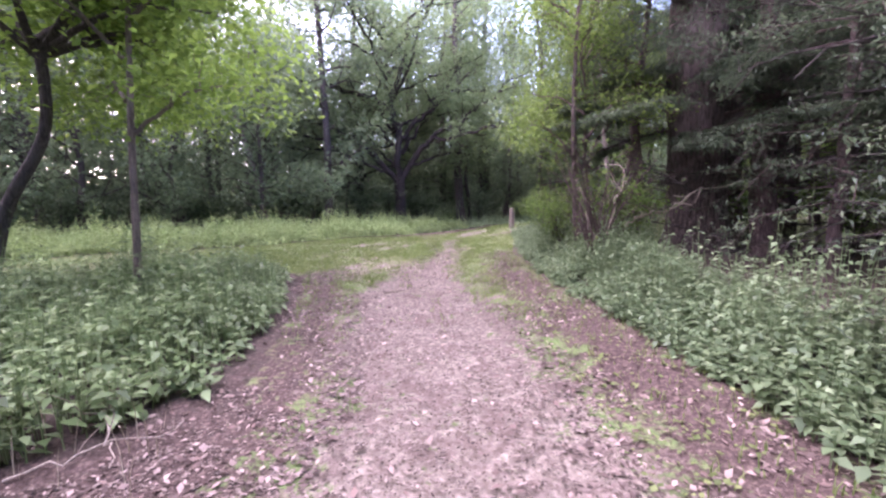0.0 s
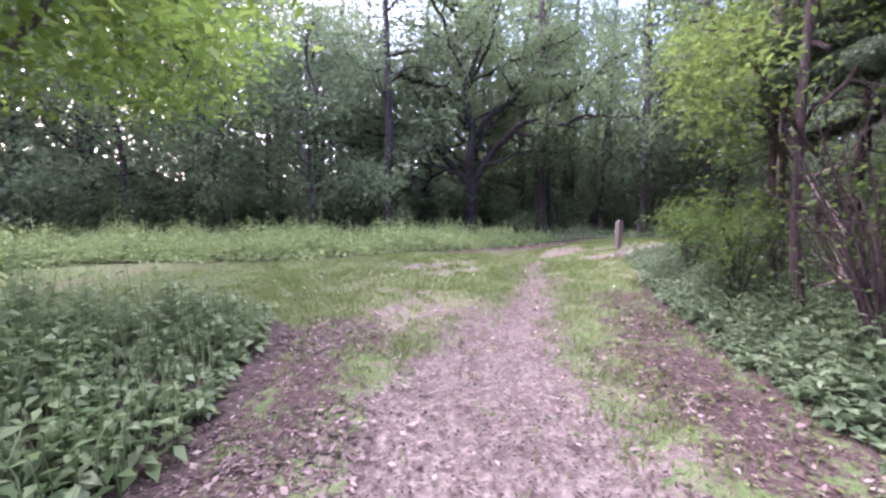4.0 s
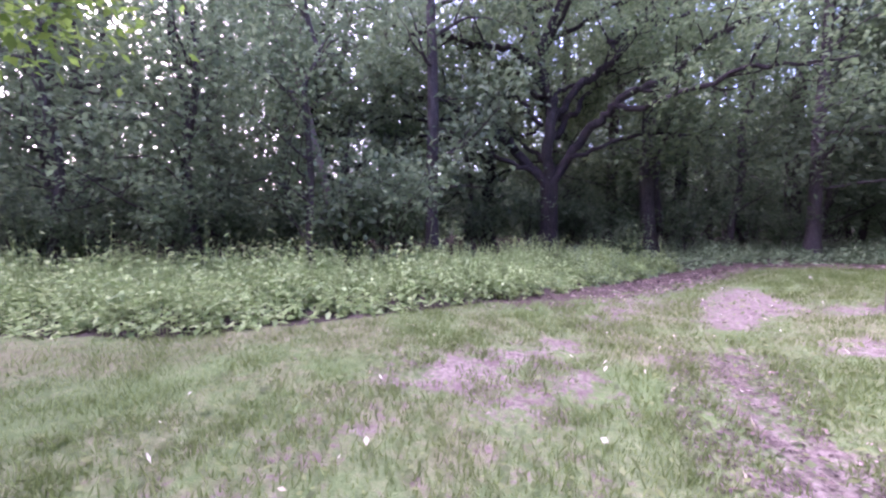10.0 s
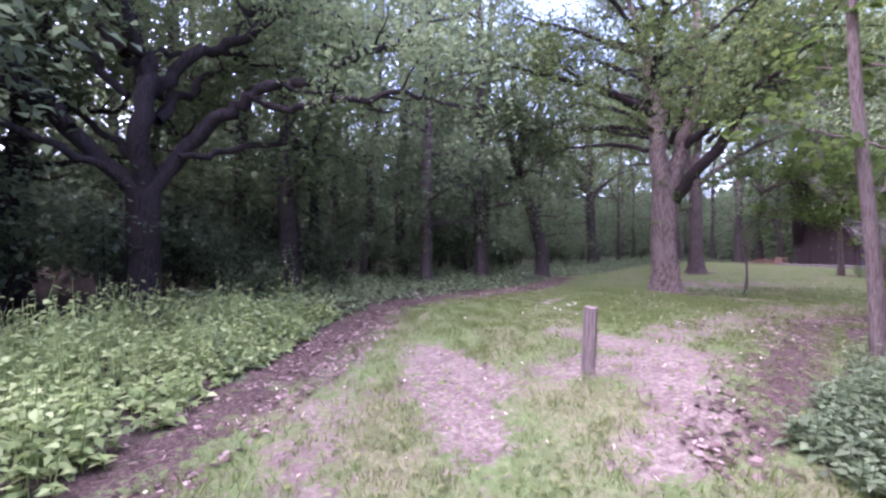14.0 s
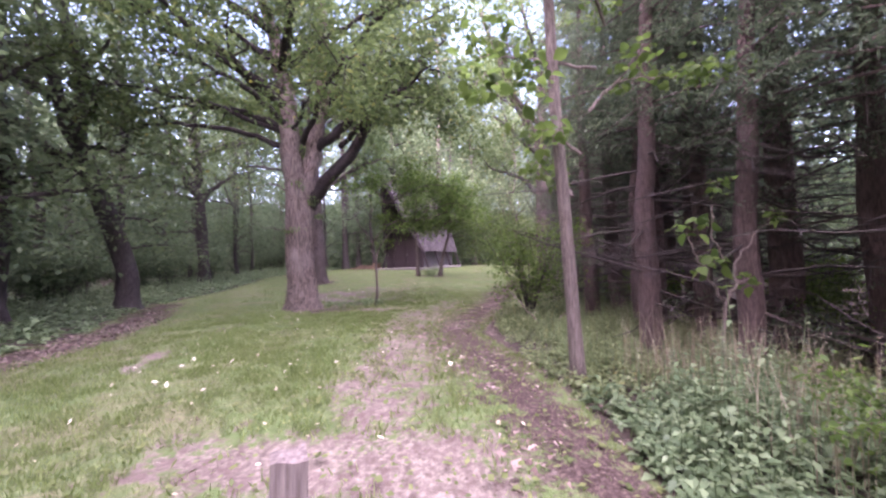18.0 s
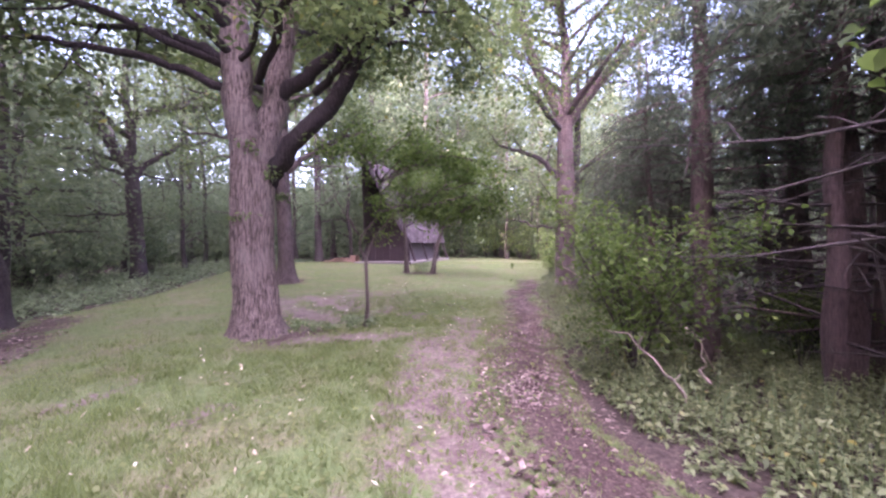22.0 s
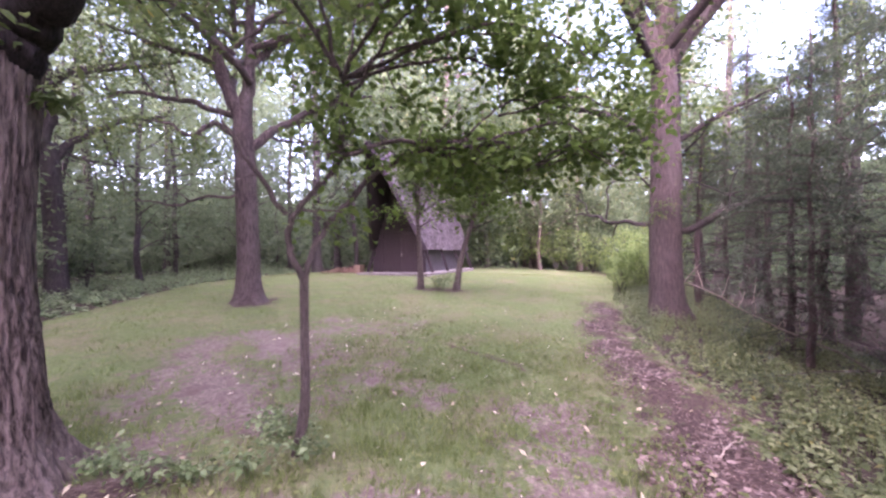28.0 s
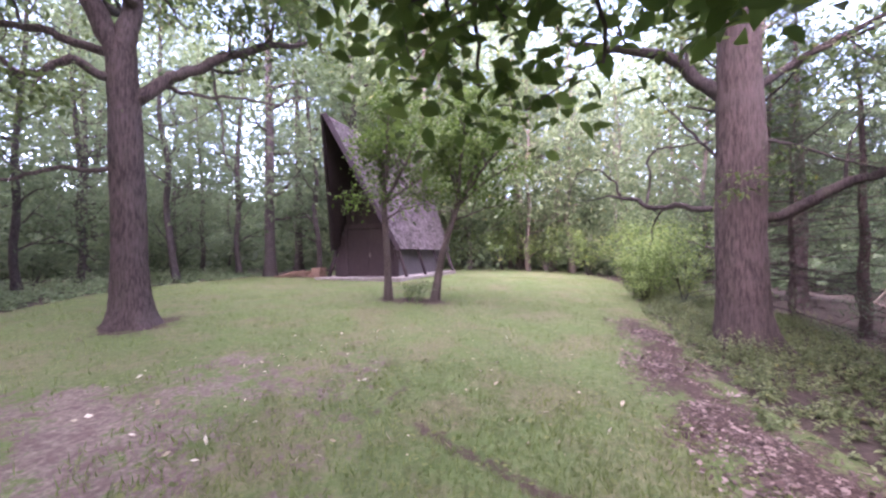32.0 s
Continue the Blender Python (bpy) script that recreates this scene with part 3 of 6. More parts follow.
def grown_tree(name, place, label, rng, trunk, trunk_r, limbs, bark, leaf, size, per_tip, twig=1.1, flare=1.0,
               sides=20, ridge=0.0, rows=40, spread=0.22, depth=2, every=0.55, near=False, group="", limb_bark=None, width=0.5, droop=0.3, sides_limb=12, first=0.3, crook=0.014):
    """A tree whose trunk and main limbs are given as lines from its foot: trunk > limb, and a crown on their twigs."""
    top = thing(name, on(*place[:2], -0.06) if len(place) == 2 else place, label, "tree", group)
    line = smooth_line(trunk, rows)
    h = np.linspace(0, 1, rows)
    r = np.interp(h, np.linspace(0, 1, len(trunk_r)), trunk_r)
    zz = line[:, 2] - line[0, 2]
    r = r * (1 + flare * 0.75 * np.exp(-zz / 0.28))
    V, F = tube(line, r, sides, ridge, 40, rng)
    if flare:
        d = V - np.repeat(line, sides, 0)
        a = np.arctan2(d[:, 1], d[:, 0])
        V += d * (0.22 * flare * np.exp(-(V[:, 2] - line[0, 2]) / 0.25) * (np.sin(5 * a + rng.uniform(0, 6)) + 0.5 * np.sin(8 * a)))[:, None]
    piece("trunk", mesh_of("trunk", V, F, bark, True), top)
    tips = []
    for pts, rad, *bare in limbs:
        n = max(12, 6 * len(pts))
        l = smooth_line(pts, n)
        l[2:] += np.cumsum(rng.normal(0, crook, (n - 2, 3)), axis=0)
        rr = np.interp(np.linspace(0, 1, n), np.linspace(0, 1, len(rad)), rad)
        w = Wood()
        w.add(*tube(l, rr, sides_limb if rad[0] > 0.06 else min(7, sides_limb), ridge * 0.8, 16, rng))
        sprout(rng, w, [] if bare else tips, l, rr, twig * (0.6 if bare else 1), depth, every * (1.6 if bare else 1), k=4, start=first)
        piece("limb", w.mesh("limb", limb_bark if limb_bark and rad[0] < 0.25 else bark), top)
    tips = np.array(tips)
    make = shaped_leaves if near else leaves
    V, F = make(rng, tips, per_tip, spread, size, width, droop)
    piece("crown", mesh_of("crown", V, F, leaf), top)
    return top, len(tips)


R = np.random.default_rng(7)


def upper(rng, count, z0, z1, reach_out, rise=1.6, r=0.09, cx=0.0, cy=0.0):
    """High limbs all round a trunk's axis."""
    out = []
    for i, z in enumerate(np.linspace(z0, z1, count)):
        a = 2.4 * i + rng.uniform(-0.4, 0.4)
        o = reach_out * rng.uniform(0.75, 1.15)
        c, s = math.cos(a), math.sin(a)
        out.append(([(cx, cy, z), (cx + c * o * 0.5, cy + s * o * 0.5, z + rise * 0.6), (cx + c * o, cy + s * o, z + rise * rng.uniform(0.6, 1.2))], (r, r * 0.7, 0.02)))
    return out


# the spreading oak at the wood's edge
oak_limbs = [
    ([(0, 0, 2.4), (-1.0, -0.2, 3.7), (-2.15, -0.5, 4.8), (-3.57, -0.8, 5.7), (-5.06, -1.0, 6.25), (-6.9, -1.2, 6.6), (-8.4, -1.4, 7.0)], (0.16, 0.135, 0.115, 0.09, 0.07, 0.03)),
    ([(0, 0, 2.4), (0.02, 0, 4.5), (-0.36, 0, 5.5), (-0.29, 0.2, 7.1), (0, 0.3, 8.3), (0.2, 0.4, 10.4)], (0.19, 0.15, 0.12, 0.1, 0.04)),
    ([(0.02, 0, 4.4), (0.62, 0.05, 5.6), (1.6, 0.1, 6.7), (2.25, 0.2, 7.8), (2.9, 0.4, 9.6)], (0.14, 0.115, 0.095, 0.08, 0.03)),
    ([(1.6, 0.1, 6.7), (2.9, 0.0, 6.9), (3.8, -0.2, 7.1), (5.4, -0.4, 7.0)], (0.09, 0.08, 0.06, 0.02)),
    ([(0, 0, 2.4), (1.09, -0.1, 4.0), (1.76, -0.3, 4.7), (2.97, -0.6, 5.05), (3.6, -0.7, 5.5), (4.5, -0.9, 6.2), (5.5, -1.0, 7.1), (6.5, -1.1, 8.0)], (0.16, 0.135, 0.11, 0.09, 0.07, 0.03)),
    ([(1.76, -0.3, 4.7), (3.1, -1.2, 4.75), (4.6, -1.8, 5.0), (6.2, -2.2, 5.0)], (0.09, 0.07, 0.05, 0.02)),
    ([(-0.2, 0, 2.8), (-1.95, -0.6, 3.1), (-4.4, -1.2, 3.5), (-6.9, -1.6, 3.6), (-8.2, -1.8, 3.4)], (0.08, 0.07, 0.05, 0.02)),
    ([(-0.13, 0, 5.9), (-1.3, -0.4, 6.85), (-2.4, -0.7, 7.2), (-4.2, -1.1, 7.85), (-5.8, -1.4, 8.6)], (0.11, 0.1, 0.08, 0.03)),
    ([(-2.15, -0.5, 4.8), (-3.3, -1.0, 4.75), (-4.8, -1.4, 4.9), (-6.4, -1.8, 4.7)], (0.09, 0.07, 0.05, 0.02)),
    ([(-0.3, 0, 5.2), (-1.4, 1.2, 6.7), (-3.0, 1.8, 8.2)], (0.11, 0.08, 0.04)),
    ([(0, 0, 4.6), (-0.6, 1.8, 6.2), (-1.0, 3.4, 7.6), (-1.2, 4.6, 8.6)], (0.12, 0.1, 0.04)),
    ([(0.2, 0, 4.0), (1.2, 2.0, 6.0), (2.0, 3.6, 8.0)], (0.12, 0.08, 0.04)),
    ([(-0.4, 0.2, 6.5), (1.0, -1.6, 8.2), (1.4, -2.8, 9.4)], (0.09, 0.06, 0.03)),
    ([(0.6, -0.1, 3.3), (2.2, 0.6, 4.0), (3.8, 1.0, 4.1), (5.6, 1.2, 4.3)], (0.07, 0.06, 0.04, 0.02)),
    ([(-0.3, 0, 5.0), (0.8, 1.0, 6.1), (2.4, 1.8, 6.4), (4.2, 2.2, 6.7)], (0.07, 0.06, 0.04, 0.02)),
    ([(-0.25, 0, 4.4), (-1.5, 1.0, 5.5), (-3.0, 1.6, 5.9), (-4.8, 2.0, 6.3)], (0.07, 0.06, 0.04, 0.02)),
    ([(-1.0, -0.3, 3.6), (-1.9, 0.2, 5.0), (-2.6, 0.6, 6.6), (-3.8, 0.8, 8.0)], (0.09, 0.07, 0.05, 0.02)),
    ([(0.2, 0.1, 3.0), (0.8, 1.6, 3.9), (0.6, 3.2, 4.6), (0.2, 4.4, 5.0)], (0.09, 0.07, 0.05, 0.02)),
    ([(-0.1, 0.1, 3.2), (-1.2, 1.6, 4.2), (-1.8, 3.0, 4.8), (-2.6, 4.0, 5.0)], (0.09, 0.07, 0.05, 0.02)),
    ([(0.0, 0.1, 4.6), (0.5, 2.0, 5.4), (0.3, 3.6, 6.2), (1.8, 4.6, 6.6)], (0.09, 0.07, 0.05, 0.02)),
]
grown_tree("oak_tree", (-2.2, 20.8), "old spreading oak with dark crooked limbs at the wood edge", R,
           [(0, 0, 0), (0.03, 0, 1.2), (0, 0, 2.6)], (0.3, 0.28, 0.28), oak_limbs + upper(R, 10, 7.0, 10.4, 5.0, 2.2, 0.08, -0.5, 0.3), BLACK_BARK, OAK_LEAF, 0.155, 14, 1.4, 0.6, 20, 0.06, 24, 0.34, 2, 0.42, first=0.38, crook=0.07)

# the great oak in the lawn
big_limbs = [
    ([(-0.02, 0.12, 3.80), (-0.05, 0.24, 4.80), (-0.1, 0.34, 6.60), (-0.3, 0.6, 8.40), (-0.6, 1.0, 10.60)], (0.33, 0.29, 0.24, 0.18, 0.07)),
    ([(0.12, -0.08, 3.60), (0.4, -0.2, 4.80), (0.6, -0.3, 6.20), (0.7, -0.4, 8.00), (1.0, -0.3, 10.20)], (0.3, 0.26, 0.22, 0.16, 0.05)),
    ([(0.06, -0.2, 3.15), (0.04, -0.5, 3.5), (0.04, -0.95, 4.03), (0.06, -1.6, 4.68), (0.06, -2.1, 5.46), (0.06, -2.13, 6.5), (0.04, -1.7, 7.4), (0.0, -1.0, 8.0)], (0.2, 0.185, 0.17, 0.15, 0.12, 0.05)),
    ([(0.06, -2.1, 5.7), (0.1, -2.5, 6.35), (0.1, -3.05, 6.8), (0.1, -3.7, 7.55), (0.2, -4.6, 8.4)], (0.13, 0.11, 0.08, 0.03)),
    ([(0.45, -0.25, 5.00), (0.5, -1.1, 5.70), (0.6, -1.9, 6.50), (0.8, -3.4, 7.50)], (0.16, 0.14, 0.1, 0.03)),
    ([(0.15, -1.2, 5.00), (-0.3, -2.2, 5.60), (-0.8, -3.4, 6.10), (-1.4, -4.4, 6.50)], (0.08, 0.07, 0.05, 0.02)),
    ([(-0.1, 0.34, 6.20), (-1.6, 1.2, 7.00), (-3.4, 1.8, 7.60)], (0.13, 0.1, 0.04)),
    ([(-0.05, 0.3, 5.40), (0.2, 2.0, 6.40), (0.4, 4.0, 6.90)], (0.12, 0.09, 0.04)),
    ([(0.6, -0.3, 6.20), (2.0, -0.6, 7.20), (3.8, -0.8, 7.80)], (0.13, 0.1, 0.04)),
    ([(-0.2, 0.45, 7.40), (-1.8, -0.6, 8.00), (-3.2, -1.6, 8.40)], (0.11, 0.08, 0.04)),
    ([(0.7, -0.3, 7.40), (0.2, -2.0, 8.50), (-0.4, -3.4, 9.20)], (0.1, 0.08, 0.04)),
    ([(0.2, -1.7, 5.90), (1.2, -2.6, 6.60), (2.4, -3.6, 7.00)], (0.08, 0.06, 0.03)),
    ([(-0.05, 0.3, 5.6), (-1.6, 0.6, 6.2), (-3.0, 0.8, 6.2), (-4.2, 1.0, 5.8)], (0.09, 0.07, 0.04, 0.02)),
    ([(0.0, -0.1, 5.2), (-1.3, -1.2, 6.0), (-2.6, -2.2, 6.2), (-3.6, -3.0, 5.9)], (0.09, 0.07, 0.04, 0.02)),
    ([(-0.05, 0.24, 5.4), (-1.0, -0.6, 5.9), (-1.9, -0.9, 5.6)], (0.06, 0.05, 0.02)),
    ([(0.0, 0.3, 5.0), (-0.8, 1.9, 5.4), (-1.4, 3.4, 5.2), (-1.6, 4.6, 4.7)], (0.09, 0.07, 0.04, 0.02)),
    ([(0.5, -0.2, 5.2), (1.8, 0.9, 5.9), (3.2, 1.6, 6.0)], (0.09, 0.07, 0.03)),
    ([(-0.1, 0.3, 6.6), (-1.4, 2.4, 7.8), (-2.4, 4.2, 8.4)], (0.1, 0.07, 0.03)),
    ([(0.3, -2.0, 7.2), (-0.8, -3.2, 7.6), (-1.8, -4.6, 7.6)], (0.07, 0.05, 0.02)),
    ([(0.5, -2.6, 7.6), (1.6, -4.0, 7.9), (2.8, -5.4, 7.6)], (0.07, 0.05, 0.02)),
    ([(0.7, -0.4, 7.6), (2.4, -1.8, 8.4), (4.2, -3.2, 8.6)], (0.09, 0.06, 0.03)),
    ([(0.8, -3.4, 7.4), (2.2, -4.4, 7.0), (3.4, -5.0, 6.4)], (0.06, 0.04, 0.02)),
    ([(-0.1, 0.34, 6.2), (-1.8, 1.8, 7.4), (-3.6, 3.4, 8.2), (-5.0, 4.6, 8.6)], (0.1, 0.08, 0.05, 0.02)),
    ([(-0.3, 0.6, 8.4), (-2.0, 2.4, 9.6), (-3.6, 3.8, 10.4)], (0.09, 0.07, 0.03)),
    ([(-0.05, 0.3, 5.4), (-1.2, 2.6, 6.2), (-2.4, 4.8, 6.6)], (0.08, 0.06, 0.03)),
    ([(-0.3, 0.7, 9.0), (-2.6, 1.0, 10.2), (-4.6, 1.6, 10.8)], (0.08, 0.06, 0.03)),
]
# thinner limbs get near-black bark: the crown's shade is put into their colour
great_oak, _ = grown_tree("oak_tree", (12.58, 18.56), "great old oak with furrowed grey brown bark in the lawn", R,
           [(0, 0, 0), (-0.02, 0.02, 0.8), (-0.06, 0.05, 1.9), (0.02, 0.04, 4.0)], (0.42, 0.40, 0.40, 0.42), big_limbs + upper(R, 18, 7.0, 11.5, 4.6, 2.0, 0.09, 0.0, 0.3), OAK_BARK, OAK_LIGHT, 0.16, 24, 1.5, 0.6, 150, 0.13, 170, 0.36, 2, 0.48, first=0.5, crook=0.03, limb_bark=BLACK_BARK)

for a, z, s in ((3.0, 2.45, 0.12), (3.3, 3.75, 0.14), (4.4, 3.3, 0.1), (4.9, 2.9, 0.08)):
    spots = np.array([(0.46 * math.cos(a), 0.46 * math.sin(a), z)]) + R.normal(0, s, (9, 3)) * (1, 1, 0.5)
    tagged(piece("leaf_tuft", mesh_of("leaf_tuft", *shaped_leaves(R, spots, 5, 0.05, 0.13, 0.5, 0.3), OAK_LIGHT), great_oak, "tuft of leaves sprouting from the bark"), kind="stuff")

# two more oaks round the lawn
mid_limbs = [
    ([(-0.06, 0.15, 5.6), (-0.4, 0.75, 7.2), (-0.6, 1.2, 9.6), (-0.9, 1.5, 11.4)], (0.22, 0.18, 0.13, 0.05)),
    ([(-0.06, 0.15, 5.6), (0.12, -0.1, 7.2), (0.05, -0.1, 10.0), (0.2, -0.4, 12.0)], (0.22, 0.18, 0.13, 0.05)),
    ([(0.0, 0.0, 7.4), (0.3, -0.55, 8.2), (0.9, -1.7, 8.9), (1.3, -2.8, 9.6)], (0.13, 0.11, 0.08, 0.03)),
    ([(0, 0.1, 4.7), (0.25, -0.35, 5.4), (0.5, -0.6, 5.7), (0.95, -1.15, 6.3), (1.3, -1.6, 6.9), (2.0, -2.4, 7.4), (2.6, -3.1, 7.8)], (0.15, 0.13, 0.11, 0.09, 0.03)),
    ([(0.92, -1.12, 6.2), (1.1, -1.3, 5.4), (1.2, -1.4, 4.5), (1.25, -1.5, 3.7)], (0.035, 0.03, 0.022, 0.01), 1),
    ([(0.3, -0.4, 5.3), (0.77, -0.94, 5.15), (1.4, -1.7, 5.25), (2.0, -2.6, 5.2)], (0.05, 0.04, 0.03, 0.012), 1),
    ([(-0.1, 0.2, 5.2), (-0.6, 0.75, 5.35), (-0.95, 1.2, 5.1), (-1.2, 2.2, 5.5)], (0.1, 0.08, 0.06, 0.03)),
    ([(-0.05, 0.1, 3.4), (-0.7, 0.9, 3.2), (-1.2, 1.7, 3.0), (-1.6, 2.4, 3.1)], (0.05, 0.04, 0.03, 0.012), 1),
    ([(-0.05, 0.3, 5.8), (-0.3, 1.6, 6.2), (-0.5, 2.8, 6.3), (-0.6, 4.2, 6.5)], (0.1, 0.08, 0.06, 0.03)),
    ([(-0.2, 0.5, 6.8), (1.4, 1.2, 7.6), (2.4, 2.0, 8.2)], (0.12, 0.09, 0.04)),
    ([(0.0, -0.1, 6.9), (-1.6, 0.3, 7.6), (-3.0, 0.8, 8.0)], (0.12, 0.09, 0.04)),
    ([(0.0, -0.1, 8.0), (0.6, -2.4, 8.8), (0.8, -3.8, 9.2)], (0.11, 0.08, 0.04)),
    ([(-0.3, 0.7, 7.4), (-0.8, 2.2, 7.8), (-1.4, 3.6, 8.2)], (0.1, 0.07, 0.03)),
]
grown_tree("oak_tree", (21.75, 21.85), "oak with a forked dark brown trunk in the lawn", R,
           [(0, 0, 0), (0.0, 0.02, 1.5), (-0.03, 0.08, 4.0), (-0.06, 0.15, 5.8)], (0.4, 0.31, 0.29, 0.27), mid_limbs + upper(R, 17, 7.6, 11.6, 4.6, 2.0, 0.08, 0.1, 0.5), OAK_BROWN, OAK_LIGHT, 0.17, 28, 1.6, 0.6, 64, 0.1, 60, 0.38, 2, 0.5, first=0.45, crook=0.025)
edge_limbs = [
    ([(0, 0, 6.7), (0.2, 0.5, 7.8), (0.2, 1.2, 9.4), (0.0, 2.0, 11.5), (-0.4, 2.8, 13.5)], (0.275, 0.225, 0.163, 0.0625)),
    ([(0, 0, 6.8), (0.0, -0.1, 8.2), (0.3, -0.2, 10.4), (0.4, 0.2, 12.4), (0.3, 0.6, 14.5)], (0.25, 0.2, 0.125, 0.05)),
    ([(0, 0, 6.6), (0.1, -0.7, 7.6), (0.0, -1.8, 8.8), (-0.2, -3.2, 10.4), (-0.4, -4.6, 12.0)], (0.275, 0.213, 0.15, 0.0625)),
    ([(0.05, 0.1, 4.35), (0.17, 0.26, 4.64), (0.41, 0.62, 5.07), (0.62, 0.94, 5.43), (1.0, 1.52, 5.8), (1.52, 2.29, 6.19), (1.77, 2.68, 6.66)], (0.14, 0.12, 0.1, 0.08, 0.03)),
    ([(0.05, 0.1, 2.52), (0.36, 0.55, 2.57), (0.53, 0.8, 2.65), (0.74, 1.12, 2.65), (0.92, 1.4, 2.84), (1.22, 1.85, 2.95), (1.4, 2.1, 2.9)], (0.06, 0.055, 0.045, 0.012), 1),
    ([(0.83, 1.25, 2.73), (0.78, 1.18, 3.28), (0.77, 1.16, 3.69), (0.56, 0.84, 3.81), (0.25, 0.36, 3.83)], (0.028, 0.022, 0.02, 0.016), 1),
    ([(1.09, 1.65, 2.93), (1.18, 1.78, 3.26), (1.36, 2.06, 3.55), (1.63, 2.46, 3.56)], (0.025, 0.02, 0.008), 1),
    ([(0.1, 0.15, 3.25), (0.38, 0.58, 3.92), (0.71, 1.07, 4.75)], (0.03, 0.026, 0.01), 1),
    ([(-0.1, -0.15, 2.25), (-0.4, -0.6, 2.46), (-0.68, -1.03, 2.77), (-1.02, -1.54, 2.92), (-1.35, -2.05, 2.93), (-2.0, -3.2, 3.3)], (0.09, 0.085, 0.075, 0.065, 0.025), 1),
    ([(-0.1, -0.2, 3.7), (-0.28, -0.43, 3.61), (-0.69, -1.04, 3.19), (-0.98, -1.48, 2.98)], (0.03, 0.025, 0.012), 1),
    ([(0.1, -0.2, 4.6), (-0.2, -1.4, 5.3), (-0.4, -2.8, 5.9)], (0.08, 0.06, 0.025)),
    ([(0, 0, 7.0), (-1.6, -0.6, 7.8), (-3.2, -1.0, 8.4)], (0.15, 0.112, 0.05)),
    ([(0, 0.1, 6.4), (-1.2, 1.2, 7.0), (-2.4, 2.4, 7.6)], (0.125, 0.1, 0.0375)),
    ([(0.2, -0.1, 2.6), (0.9, -0.6, 3.8), (1.1, -0.7, 5.6), (1.2, -0.8, 9.0)], (0.225, 0.2, 0.163, 0.0625)),
]
edge_oak, _ = grown_tree("oak_tree", (20.55, 9.95), "tall oak with a reddish brown trunk and low dead limbs", R,
           [(0, 0, 0), (0.0, 0.05, 1.5), (0.0, 0.0, 4.0), (0, 0, 6.9)], (0.42, 0.37, 0.35, 0.28), edge_limbs + upper(R, 14, 7.5, 12.0, 4.2, 2.0, 0.08), OAK_BROWN, OAK_LIGHT, 0.17, 27, 1.7, 0.6, 72, 0.11, 70, 0.48, 2, 0.66, first=0.4, limb_bark=DARK_BARK)
for x, y, z in ((-0.35, 0.15, 3.05), (-0.42, -0.2, 3.3), (-0.5, -0.45, 2.85), (-0.3, 0.35, 2.7)):
    spots = np.array([(x, y, z)]) + R.normal(0, 0.16, (16, 3)) * (1, 1, 0.6)
    tagged(piece("leaf_tuft", mesh_of("leaf_tuft", *shaped_leaves(R, spots, 5, 0.07, 0.1, 0.45, 0.4), OAK_LIGHT), edge_oak, "tuft of light green leaves hanging before the bark"), kind="stuff")

for x, y, turn, lean, lab in ((13.15, 24.9, 2.4, 0.5, "leaning"), (22.45, 29.0, 0.3, 0.1, "forked")):
    c, s = math.cos(turn), math.sin(turn)
    limbs = [([(c * a - s * b - lean * e * 0.3, s * a + c * b + lean * e * 0.32, e * 0.95) for a, b, e in l], r) for l, r, *_b in mid_limbs]
    grown_tree("oak_tree", (x, y), f"dark {lab} oak inside the wood", R, [(0, 0, 0), (0.0, 0.05, 1.5), (-lean * 1.0, lean * 1.1, 4.0), (-lean * 1.55, lean * 1.65, 5.3)], (0.34, 0.29, 0.27, 0.26), limbs,
               DARK_BARK, OAK_LEAF, 0.18, 11, 1.6, 0.5, 18, 0.07, 30, 0.42, 2, 0.6, crook=0.03)

